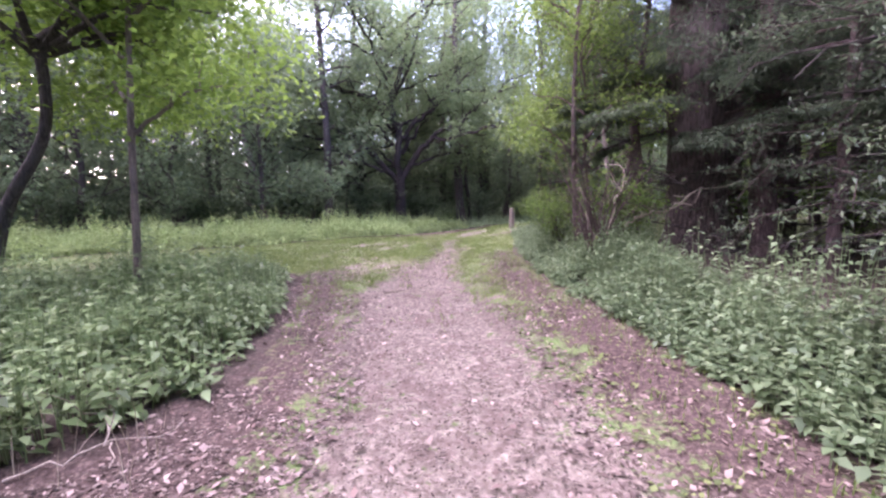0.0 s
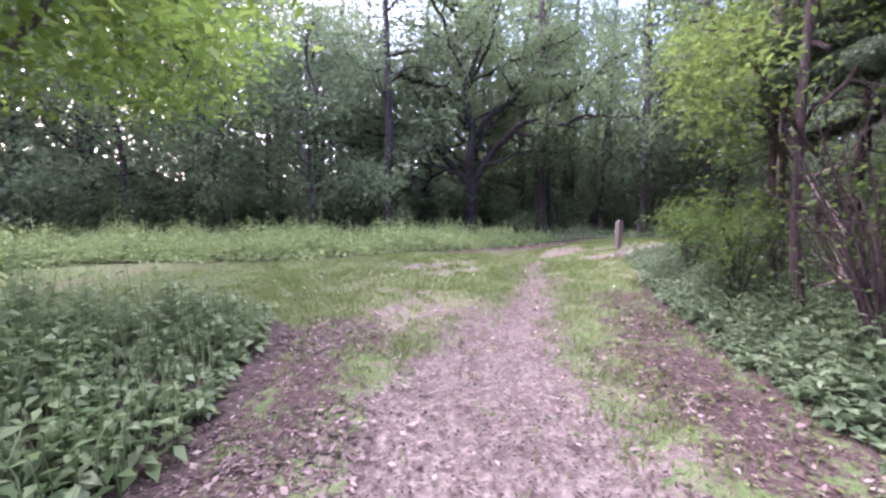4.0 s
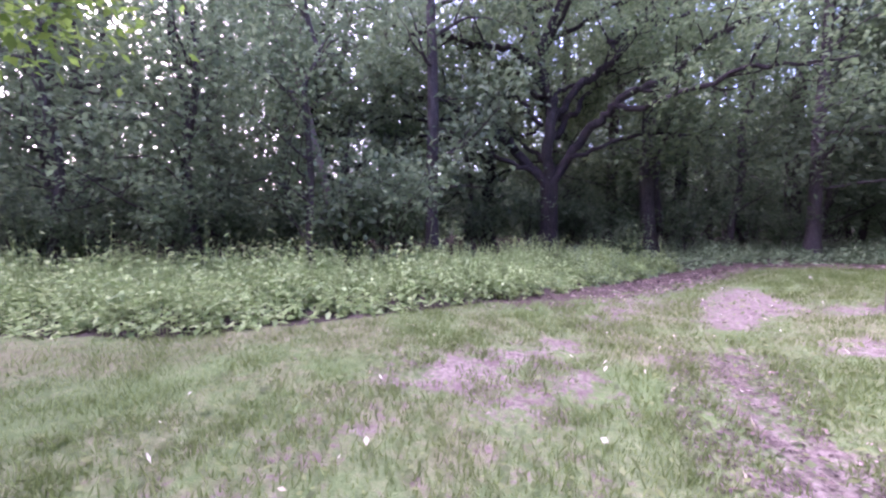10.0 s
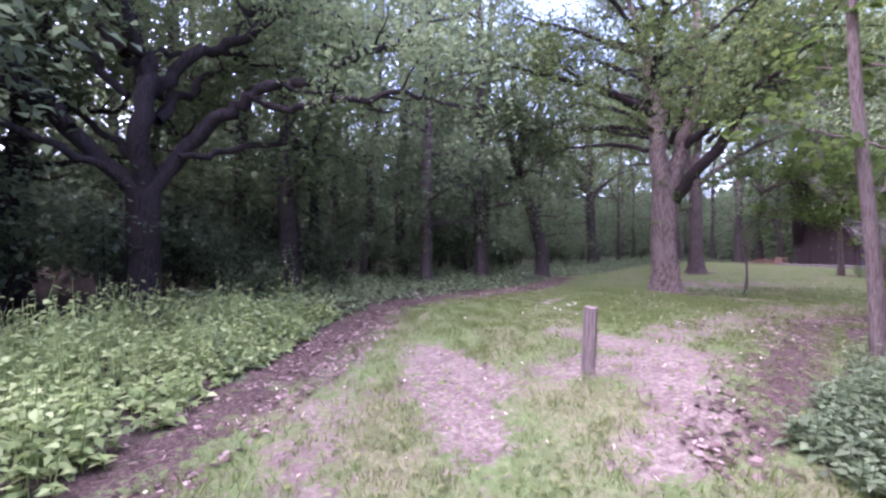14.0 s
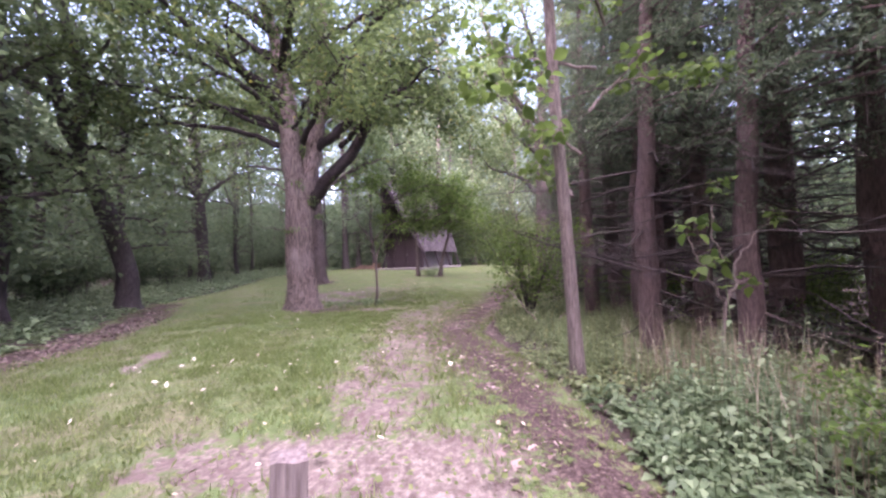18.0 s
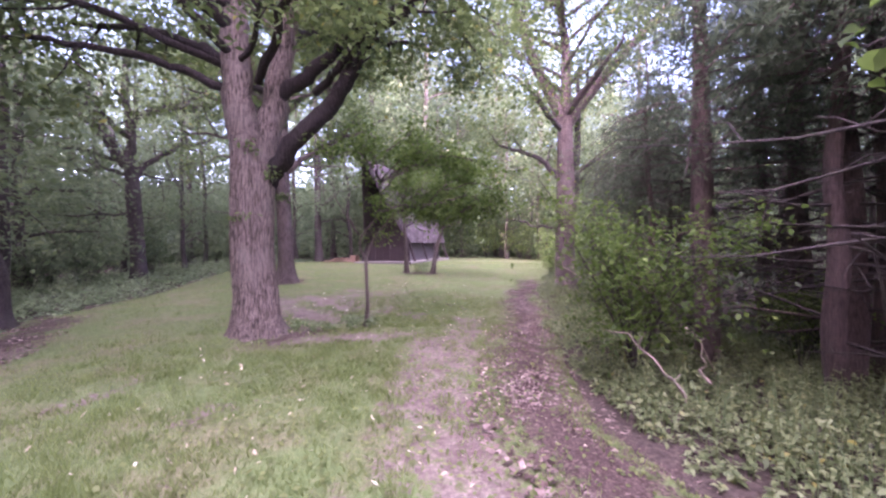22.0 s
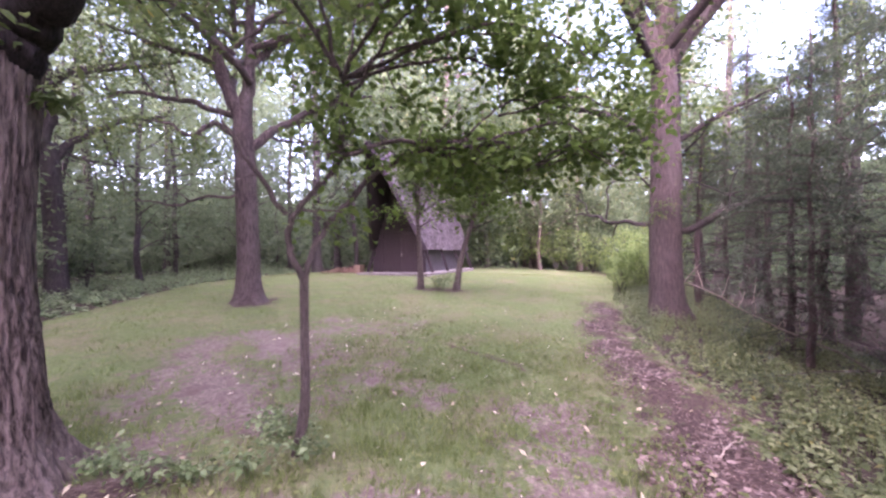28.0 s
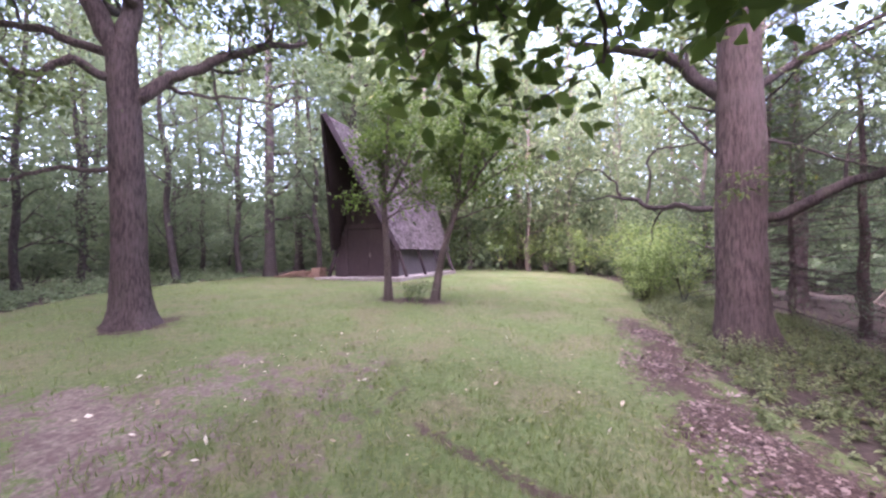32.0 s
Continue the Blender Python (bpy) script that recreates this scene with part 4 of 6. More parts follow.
# the crooked small tree that leans its branch over the trail
thin_limbs = [
    ([(0.12, -0.02, 1.5), (0.06, 0.08, 1.8), (0.03, 0.1, 2.08), (0.05, -0.18, 2.46), (0.08, -0.36, 2.74), (0.12, -0.38, 3.3), (0.2, -0.5, 4.2)], (0.03, 0.028, 0.022, 0.018, 0.009)),
    ([(0.11, -0.02, 1.45), (0.15, -0.12, 1.8), (0.21, -0.26, 2.1), (0.3, -0.52, 2.42), (0.42, -0.88, 2.66), (0.55, -1.27, 2.79), (0.7, -1.65, 2.78), (0.95, -2.15, 2.6)], (0.027, 0.026, 0.024, 0.019, 0.008)),
    ([(0.04, 0.1, 2.1), (-0.1, 0.35, 2.5), (-0.2, 0.6, 3.0)], (0.024, 0.018, 0.008), 1),
    ([(0.06, -0.25, 2.6), (0.3, -0.9, 2.85), (0.6, -1.6, 2.95), (1.2, -2.1, 2.9)], (0.024, 0.018, 0.008)),
    ([(0.12, -0.38, 3.2), (0.9, -0.6, 3.9), (1.8, -0.8, 4.3)], (0.018, 0.014, 0.007)),
    ([(0.5, -1.1, 2.75), (1.0, -1.25, 2.75), (1.9, -1.4, 2.7)], (0.018, 0.014, 0.007)),
    ([(0.12, -0.38, 3.3), (0.4, -1.2, 3.8), (0.8, -2.0, 4.0)], (0.018, 0.014, 0.007)),
    ([(0.58, -1.35, 2.79), (1.0, -2.0, 2.9), (1.7, -2.6, 2.9)], (0.018, 0.014, 0.007)),
    ([(0.2, -0.5, 4.0), (0.9, -0.9, 4.5), (1.6, -1.4, 4.6)], (0.016, 0.012, 0.007)),
    ([(0.56, -1.3, 2.79), (1.3, -1.45, 2.72), (2.2, -1.5, 2.62)], (0.016, 0.012, 0.007)),
    ([(0.65, -1.5, 2.79), (0.6, -2.2, 3.0), (0.7, -2.6, 3.0), (0.9, -2.9, 2.7)], (0.018, 0.014, 0.007)),
    ([(0.12, -0.38, 3.3), (0.4, -1.6, 3.9), (0.7, -2.3, 3.9), (0.8, -2.7, 3.7)], (0.02, 0.015, 0.007)),
    ([(0.95, -2.1, 2.62), (0.7, -2.5, 2.8), (0.6, -2.8, 2.6)], (0.012, 0.01, 0.006)),
    ([(0.58, -1.35, 2.79), (1.0, -1.9, 3.3), (1.6, -2.5, 3.3)], (0.014, 0.012, 0.007)),
    ([(0.12, -0.38, 3.0), (-0.2, -0.9, 3.6), (-0.1, -1.5, 4.0)], (0.016, 0.012, 0.007)),
    ([(0.95, -2.1, 2.62), (0.85, -2.6, 2.85), (0.6, -3.0, 2.75)], (0.014, 0.011, 0.006)),
    ([(0.95, -2.1, 2.62), (1.1, -2.8, 2.9), (1.2, -3.3, 2.85)], (0.014, 0.011, 0.006)),
    ([(0.9, -1.8, 3.2), (0.8, -2.5, 3.3), (0.8, -3.2, 3.1)], (0.014, 0.011, 0.006)),
    ([(0.56, -1.3, 2.79), (1.1, -1.35, 2.76), (1.55, -1.3, 2.58)], (0.014, 0.011, 0.006)),
    ([(0.7, -1.65, 2.78), (1.2, -1.85, 2.7), (1.6, -2.0, 2.5)], (0.014, 0.011, 0.006)),
    ([(0.12, -0.38, 3.3), (-0.50, -0.30, 3.75), (-1.0, -0.2, 3.7)], (0.018, 0.014, 0.007)),
    ([(0.12, -0.38, 3.3), (0.75, -0.10, 3.75), (1.5, 0.2, 4.2)], (0.018, 0.014, 0.007)),
    ([(0.12, -0.38, 3.3), (-0.30, -0.85, 3.75), (-0.6, -1.3, 3.8)], (0.018, 0.014, 0.007)),
    ([(0.12, -0.38, 3.3), (0.80, -1.35, 3.75), (1.6, -2.3, 3.8)], (0.018, 0.014, 0.007)),
    ([(0.12, -0.38, 3.3), (-0.70, -0.05, 3.75), (-1.4, 0.3, 3.4)], (0.018, 0.014, 0.007)),
]
grown_tree("small_tree", (13.32, 16.53), "slender crooked tree with a low arching branch of broad leaves", R,
           [(0, 0, 0), (0.03, -0.06, 0.5), (0.1, -0.03, 1.1), (0.12, -0.02, 1.55)], (0.048, 0.04, 0.037, 0.04), thin_limbs, THIN_BARK, BROAD_LEAF, 0.1, 9, 0.5, 0.3, 14, 0.08, 40, 0.17, 2, 0.24, near=True, width=0.6, first=0.42)

# the pair of trees before the shed
for x, y, lean, lab in ((25.15, 16.93, (0.0, 0.1), "straight"), (24.95, 15.57, (0.3, -0.75), "leaning")):
    L, W = [(0, 0, 0), (lean[0] * 0.3, lean[1] * 0.3, 1.3), (lean[0], lean[1], 3.0)], lean
    limbs = [([(W[0], W[1], 2.9), (W[0] + a * 0.6, W[1] + b * 0.6, 3.2 + c * 0.5), (W[0] + a, W[1] + b, 3.2 + c)], (0.05, 0.035, 0.015)) for a, b, c in ((0.8, 0.4, 1.6), (-0.7, -0.2, 2.4), (0.4, -1.7, 0.9), (1.3, 0.1, 2.0), (-1.0, -1.0, 1.0), (0.2, -0.2, 2.9), (0.2, -1.2, 2.3))]
    limbs += [([(W[0] * 0.8, W[1] * 0.8, 2.4), (W[0] - 0.3, W[1] + s, 2.7), (W[0] - 0.5, W[1] + 2 * s, 2.8)], (0.035, 0.02, 0.01)) for s in (0.2, -0.6)]
    grown_tree("small_tree", (x, y), f"small {lab} tree with a full leafy crown before the shed", R, L, (0.13, 0.1, 0.085), limbs, THIN_BARK, BROAD_LEAF, 0.14, 14, 0.9, 0.4, 14, 0.06, 24, 0.26, 2, 0.36, group="pair of trees before the shed")

# the young tree with a straight pole trunk on the bank
pole_limbs = [([(0.0, -0.1 * i, 2.0 + 0.45 * i), (0.5 * math.cos(2.4 * i), 0.6 * math.sin(2.4 * i), 2.3 + 0.45 * i), (1.2 * math.cos(2.4 * i + 0.2), 1.3 * math.sin(2.4 * i), 2.4 + 0.45 * i)], (0.02, 0.015, 0.006)) for i in range(9)]
grown_tree("young_tree", (5.27, 12.23), "young tree with a bare straight trunk and broad green leaves", R,
           [(0, 0, 0), (-0.06, 0.08, 1.5), (-0.2, 0.2, 3.4), (-0.35, 0.3, 7.0)], (0.075, 0.065, 0.055, 0.03), pole_limbs, GREY_BARK, BROAD_LEAF, 0.13, 8, 0.6, 0.4, 16, 0.05, 40, 0.12, 1, 0.3, near=True, width=0.7)
bare_limbs = [
    ([(0, 0, 1.0), (-0.1, 0.15, 1.3), (-0.15, 0.35, 1.55), (-0.2, 0.42, 1.8)], (0.013, 0.01, 0.004)),
    ([(0, 0, 1.0), (0.1, -0.15, 1.3), (0.12, -0.3, 1.6), (0.12, -0.5, 1.85)], (0.013, 0.01, 0.004)),
    ([(0.08, -0.12, 1.25), (0.0, 0.05, 1.6), (-0.05, 0.1, 2.05)], (0.01, 0.008, 0.004)),
]
grown_tree("sapling", (4.85, 11.0), "pale bare forked sapling with a tuft of leaves", R,
           [(0, 0, 0), (0.03, 0.02, 0.5), (0, 0, 1.02)], (0.02, 0.017, 0.015), bare_limbs, GREY_BARK, BROAD_LEAF, 0.12, 3, 0.22, 0.2, 10, 0, 16, 0.06, 1, 0.5, near=True, width=0.7)

# the left side of the first stretch
left_limbs = [([(0.05 * i, 0, 2.2 + 0.5 * i), (0.9 * math.cos(2.1 * i + 0.4), 0.9 * math.sin(2.1 * i), 2.7 + 0.5 * i), (1.8 * math.cos(2.1 * i + 0.6), 1.8 * math.sin(2.1 * i), 2.8 + 0.5 * i)], (0.03, 0.02, 0.008)) for i in range(8)]
grown_tree("young_tree", (-4.15, 5.25), "slim young tree with lime green leaves among the weeds", R,
           [(0, 0, 0), (0.05, 0, 1.2), (0.1, 0, 2.6), (0.2, 0.1, 5.6)], (0.05, 0.045, 0.04, 0.02), left_limbs, GREY_BARK, LIME_LEAF, 0.12, 26, 0.8, 0.3, 12, 0, 30, 0.34, 2, 0.36)
grown_tree("leaning_tree", (-6.3, 5.3), "dark leaning tree with lime green foliage", R,
           [(0, 0, 0), (0.3, 0.1, 1.3), (0.85, 0.2, 2.4), (0.9, 0.2, 3.6)], (0.1, 0.08, 0.065, 0.06),
           [([(0.85, 0.2, 3.4), (0.85 + 1.1 * math.cos(i * 1.3), 0.2 + 1.1 * math.sin(i * 1.3), 4.0 + 0.15 * i), (0.9 + 2.3 * math.cos(i * 1.3 + 0.3), 0.2 + 2.3 * math.sin(i * 1.3 + 0.2), 4.2 + 0.3 * i)], (0.05, 0.035, 0.012)) for i in range(7)]
           + [([(0.85, 0.2, 3.4), (0.7, 2.0, 4.3), (0.3, 3.6, 4.3), (0.2, 4.4, 3.9)], (0.05, 0.04, 0.015)),
              ([(0.85, 0.2, 3.6), (0.0, 2.4, 5.4), (-0.8, 4.2, 6.2)], (0.05, 0.035, 0.015))],
           DARK_BARK, LIME_LEAF, 0.15, 30, 1.3, 0.3, 14, 0.05, 30, 0.36, 2, 0.36)

grown_tree("leaning_tree", (-7.15, 16.5), "leaning grey trunk with sparse leaves behind the nettles", R,
           [(0, 0, 0), (-0.35, 0.1, 1.6), (-0.9, 0.2, 3.4), (-1.8, 0.3, 6.5)], (0.13, 0.11, 0.1, 0.05), upper(R, 7, 4.2, 6.4, 2.2, 1.0, 0.04, -1.4, 0.2), GREY_BARK, WOOD_LEAF, 0.17, 16, 1.2, 0.3, 12, 0.05, 24, 0.36, 2, 0.5)

# a gnarled dark oak deep in the wood, its low limbs half dead
gnarl = [([(0, 0, 1.6 + 0.5 * i), (1.3 * math.cos(2.2 * i), 1.0 * math.sin(2.2 * i), 1.9 + 0.55 * i), (2.6 * math.cos(2.2 * i + 0.3), 1.8 * math.sin(2.2 * i), 1.8 + 0.7 * i), (4.0 * math.cos(2.2 * i + 0.1), 2.4 * math.sin(2.2 * i), 2.3 + 0.8 * i)], (0.13, 0.1, 0.07, 0.02), *([1] if i < 5 else [])) for i in range(9)]
for x, y, lean in ((-16.9, 25.0, 0.6), (-8.8, 19.4, -0.4), (-4.9, 23.6, 0.3)):
    k = 1.0 if x < -10 else 0.6
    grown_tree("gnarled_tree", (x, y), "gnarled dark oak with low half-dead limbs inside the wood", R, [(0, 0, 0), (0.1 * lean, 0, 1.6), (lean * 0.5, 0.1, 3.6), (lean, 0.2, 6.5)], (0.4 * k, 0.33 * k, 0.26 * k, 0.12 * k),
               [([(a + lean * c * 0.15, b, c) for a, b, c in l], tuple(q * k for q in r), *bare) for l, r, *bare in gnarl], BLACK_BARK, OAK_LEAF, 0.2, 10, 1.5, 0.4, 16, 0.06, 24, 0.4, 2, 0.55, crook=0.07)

# the big trunk in the thicket beside the first stretch
def boughs(rng, parent, bark, leaf, specs, per=20):
    """Flat drooping sprays on long boughs: (height, bearing, length, droop)."""
    for z, a, length, droop in specs:
        c, s = math.cos(a), math.sin(a)
        line = smooth_line([(0.3 * c, 0.3 * s, z), (c * length * 0.4, s * length * 0.4, z + 0.12), (c * length * 0.75, s * length * 0.75, z - droop * 0.35), (c * length, s * length, z - droop)], 12)
        w, spots = Wood(), []
        w.add(*tube(line, np.linspace(0.012 + 0.011 * length, 0.006, 12), 5))
        for f in np.linspace(2.5, 11, 15):
            i = min(int(f), 10)
            p = line[i] + (line[i + 1] - line[i]) * (f - i)
            for side in (-1, 1):
                b = a + side * rng.uniform(0.6, 1.2)
                r = length * rng.uniform(0.16, 0.3) * (1.25 - f / 14)
                q = p + np.array([math.cos(b) * r, math.sin(b) * r, -rng.uniform(0.1, 0.4) * r])
                w.add(*tube([p, (p + q) / 2 + (0, 0, 0.03), q], (0.007, 0.005, 0.003), 3))
                spots.extend(p + (q - p) * g for g in (0.3, 0.55, 0.8, 1.0))
        b = piece("bough", w.mesh("bough", bark), parent)
        V, F = leaves(rng, np.array(spots), per, 0.085, 0.12, 0.2, 0.25, 0.85, 0.3)
        tagged(piece("needles", mesh_of("needles", V, F, leaf), b, "flat dark green sprays"), kind="stuff")


thicket_limbs = [
    ([(0, 0, 5.4), (1.2, 0.0, 5.5), (2.4, -0.1, 5.8), (3.6, -0.1, 6.1)], (0.17, 0.14, 0.1, 0.04), 1),
    ([(0, 0, 4.7), (-0.9, -0.6, 4.9), (-1.8, -1.0, 5.2)], (0.12, 0.1, 0.04), 1),
    ([(0, 0, 5.8), (0.3, 0.2, 7.5), (0.6, 0.3, 10)], (0.36, 0.25, 0.06)),
    ([(0, 0, 5.2), (-0.6, 1.4, 6.5), (-1.0, 2.6, 7.8)], (0.15, 0.1, 0.04)),
    ([(0, 0, 5.6), (1.0, -1.6, 7.0), (1.6, -3.0, 8.2)], (0.15, 0.1, 0.04)),
]
old_tree, _ = grown_tree("old_tree", (5.25, 8.05), "massive dark trunk with a heavy side limb, deep in the thicket", R,
           [(0, 0, 0), (0, 0.05, 1.5), (-0.1, 0.0, 4.0), (-0.12, 0, 6.2)], (0.55, 0.5, 0.5, 0.44), thicket_limbs, OAK_BROWN, WOOD_LEAF, 0.17, 18, 1.6, 0.4, 72, 0.12, 60, 0.42, 2, 0.5)
boughs(R, old_tree, CEDAR_BARK, CEDAR_LEAF, [(2.2 + 0.12 * i + R.uniform(-0.1, 0.1), 4.05 + 1.25 * math.sin(2.4 * i) + R.uniform(-0.2, 0.2), R.uniform(1.8, 3.6), R.uniform(0.1, 0.5)) for i in range(13)])
yel_limbs = [([(0.02 * i, 0, 0.25 + 0.5 * i), (0.7 * math.cos(2.4 * i + 2.6), 0.7 * math.sin(2.4 * i + 2.6), 0.8 + 0.5 * i), (1.35 * math.cos(2.4 * i + 2.8), 1.35 * math.sin(2.4 * i + 2.7), 1.0 + 0.5 * i)], (0.025, 0.018, 0.007)) for i in range(3, 14)]
for x, y, s, leaf in ((2.6, 7.4, 0.8, UNDER_LEAF), (3.4, 9.0, 0.85, UNDER_LEAF), (3.0, 8.5, 0.65, UNDER_LEAF)):
    grown_tree("understorey_tree", (x, y), "thin many-stemmed understorey tree with yellow green leaves over the trail", R,
               [(0, 0, 0), (-0.05, 0.1, 1.3), (-0.1, 0.0, 3.4), (0.1, 0.0, 7.0)], (0.05, 0.045, 0.035, 0.02), [([(a * s, b * s, c) for a, b, c in l], r) for l, r in yel_limbs], CEDAR_BARK, leaf, 0.078, 28, 0.75, 0.2, 10, 0, 26, 0.24, 2, 0.3)


# ---------------------------------------------------------------- woodland trees: a few kinds, repeated
def wood_tree(name, label, seed, tall, low, girth, leaf, per_tip, bark, reach_out=2.8, size=0.34, crook=0.12):
    rng = np.random.default_rng(seed)
    line = wander(rng, (0, 0, 0), (rng.uniform(-0.7, 0.7), rng.uniform(-0.7, 0.7), tall), 9, crook)
    limbs = []
    for z in np.linspace(low, tall * 0.96, 15):
        a = rng.uniform(0, 6.28)
        p = np.array([np.interp(z, line[:, 2], line[:, k]) for k in range(3)])
        o = reach_out * rng.uniform(0.5, 1.1) * (1.15 - 0.6 * (z - low) / (tall - low))
        d = np.array([math.cos(a), math.sin(a), 0.0])
        limbs.append(([p, p + d * o * 0.5 + (0, 0, rng.uniform(0.1, 0.7)), p + d * o + (0, 0, rng.uniform(0.2, 1.3))], (girth * 0.35, girth * 0.2, 0.012)))
    limbs += [([line[-2], line[-1], line[-1] + (0, 0, 0.8)], (girth * 0.4, 0.03, 0.01))]
    return grown_tree(name, (0, 0, -60), label, rng, line, (girth, girth * 0.8, girth * 0.55, girth * 0.25), limbs, bark, leaf, size, per_tip, 1.5, 0.5, 10, 0.05, 20, 0.55, 1, 0.52, sides_limb=4)[0]


kinds = [wood_tree("woodland_tree", "tall woodland tree with a dark trunk and leafy crown", 11, 15.0, 2.2, 0.2, WOOD_LEAF, 28, DARK_BARK, size=0.24),
         wood_tree("woodland_tree", "slender woodland tree with a dark trunk and thin crown", 12, 12.5, 1.5, 0.13, WOOD_LEAF, 34, DARK_BARK, 1.9, 0.16),
         wood_tree("woodland_tree", "woodland tree with a dark trunk and spreading crown", 13, 16.5, 3.0, 0.28, OAK_LEAF, 28, DARK_BARK, 3.0, 0.24),
         wood_tree("woodland_tree", "crooked woodland tree with a dark trunk", 14, 8.5, 1.0, 0.1, WOOD_LEAF, 34, DARK_BARK, 1.7, 0.15, crook=0.2)]
# glade trees: sunlight comes from their lighter leaf colour
sunny = [wood_tree("glade_tree", "woodland tree with yellowing leaves in a painted sunlit light green beyond the glade", 15, 13.5, 1.2, 0.17, GLADE_LEAF, 34, GREY_BARK, size=0.21),
         wood_tree("glade_tree", "slender tree with leaves in a painted sunlit light green beyond the glade", 16, 9.0, 0.6, 0.1, GLADE_LEAF, 32, GREY_BARK, 1.8, 0.2)]


def conifer(seed, tall, girth, bare_to=3.3):
    """A cedar: a straight trunk, bare dead branches below, drooping sprays above."""
    rng = np.random.default_rng(seed)
    top = thing("cedar_tree", (0, 0, -60), "dark cedar with dead lower branches and drooping sprays", "tree", "cedar thicket")
    line = wander(rng, (0, 0, 0), (rng.uniform(-0.3, 0.3), rng.uniform(-0.3, 0.3), tall), 10, 0.04)
    piece("trunk", mesh_of("trunk", *tube(smooth_line(line, 26), np.linspace(girth, 0.02, 26), 12, 0.08, 18, rng), CEDAR_BARK, True), top)
    dead, live, tips = Wood(), Wood(), []
    for z in np.arange(0.7, tall - 0.3, 0.2):
        for _ in range(2):
            a, o = rng.uniform(0, 6.28), rng.uniform(0.7, 1.2) * (2.3 * (1 - z / tall) + 0.35)
            p = np.array([np.interp(z, line[:, 2], line[:, k]) for k in range(3)])
            bare = z < bare_to and rng.random() < 0.9
            if bare and rng.random() < 0.3:
                continue
            d = np.array([math.cos(a), math.sin(a), rng.uniform(-0.4, 0.3) if bare else rng.uniform(-0.15, 0.15)]) * (0.8 if bare else 1.0)
            sag = np.array([0, 0, -0.25 * o if z > bare_to else rng.uniform(-0.2, 0.2)])
            l = smooth_line([p, p + d * o * 0.35 + rng.normal(0, 0.06, 3), p + d * o * 0.7 + rng.normal(0, 0.08, 3), p + d * o + sag], 7)
            (dead if bare else live).add(*tube(l[::2], np.linspace(0.02, 0.005, 4), 4))
            if bare:
                for _k in range(6):
                    q = l[rng.integers(2, 7)]
                    e = q + rng.normal(0, 0.3, 3) * (1, 1, 0.6)
                    dead.add(*tube([q, (q + e) / 2 + rng.normal(0, 0.03, 3), e], (0.007, 0.005, 0.003), 3))
            else:
                for q in l[2:]:
                    for _k in range(3):
                        tips.append(q + rng.normal(0, 1, 3) * (0.16, 0.16, 0.06))
    tagged(piece("deadwood", dead.mesh("deadwood", DARK_BARK), top, "bare brown lower branches"), kind="stuff")
    tagged(piece("branchwork", live.mesh("branchwork", CEDAR_BARK), top), kind="stuff")
    V, F = leaves(rng, np.array(tips), 18, 0.13, 0.115, 0.19, 0.3, 0.85, 0.3)
    piece("foliage", mesh_of("foliage", V, F, CEDAR_LEAF), top)
    return top


cedars = [conifer(21, 8.5, 0.15), conifer(22, 7.0, 0.11), conifer(23, 10.0, 0.2), conifer(24, 6.0, 0.09, 1.0)]


def shrub(name, label, seed, tall, leaf, group, bark=None, per_tip=6, stems=7, size=0.17):
    rng = np.random.default_rng(seed)
    top = thing(name, (0, 0, -60), label, "shrub", group)
    tips = []
    for i in range(stems):
        a = rng.uniform(0, 6.28)
        d = np.array([math.cos(a), math.sin(a), 0]) * rng.uniform(0.15, 0.55) * tall
        l = smooth_line([(0, 0, 0), d * 0.4 + (0, 0, tall * 0.5), d + (0, 0, tall * rng.uniform(0.7, 1.05))], 9)
        r = np.linspace(0.02, 0.006, 9)
        w = Wood()
        w.add(*tube(l, r, 4))
        sprout(rng, w, tips, l, r, tall * 0.35, 1, 0.32, k=3)
        piece("stem", w.mesh("stem", bark or DARK_BARK), top)
    piece("foliage", mesh_of("foliage", *leaves(rng, np.array(tips), per_tip, 0.2, size, 0.55, 0.3), leaf), top)
    return top


shrubs = [shrub("shrub", "dark green leafy shrub in the wood", 31, 1.8, WOOD_LEAF, "woodland shrubs"),
          shrub("shrub", "leafy understorey shrub in the wood", 32, 2.6, WOOD_LEAF, "woodland shrubs")]
banked = [shrub("shrub", "green leafy shrub on the bank", 37, 2.6, BROAD_LEAF, "bank shrubs", None, 9, 8, 0.13)]
# its leaf colour holds the sunlight on the bushes
bright = [shrub("shrub", "shrub with leaves in a painted sunlit light green beside the glade", 33, 2.2, BUSH_LEAF, "glade shrubs")]

shrub("shrub", "bare many-stemmed shrub with reddish brown twigs", 34, 2.0, UNDER_LEAF, "bank shrubs", CEDAR_BARK, 1, 15, 0.06).location = on(2.5, 6.35, -0.03)
shrub("shrub", "bare many-stemmed shrub with reddish brown twigs", 35, 1.7, UNDER_LEAF, "bank shrubs", CEDAR_BARK, 1, 13, 0.06).location = on(2.85, 6.9, -0.03)
shrub("shrub", "spreading green shrub on the bank before the cedars", 36, 2.1, BROAD_LEAF, "bank shrubs", DARK_BARK, 20, 13, 0.085).location = on(10.0, 12.1, -0.03)


def put(kindset, i, x, y, turn, size):
    copy_thing(kindset[i % len(kindset)], Matrix.Translation(on(x, y, -0.05)) @ Matrix.Rotation(turn, 4, "Z") @ Matrix.Scale(size, 4))


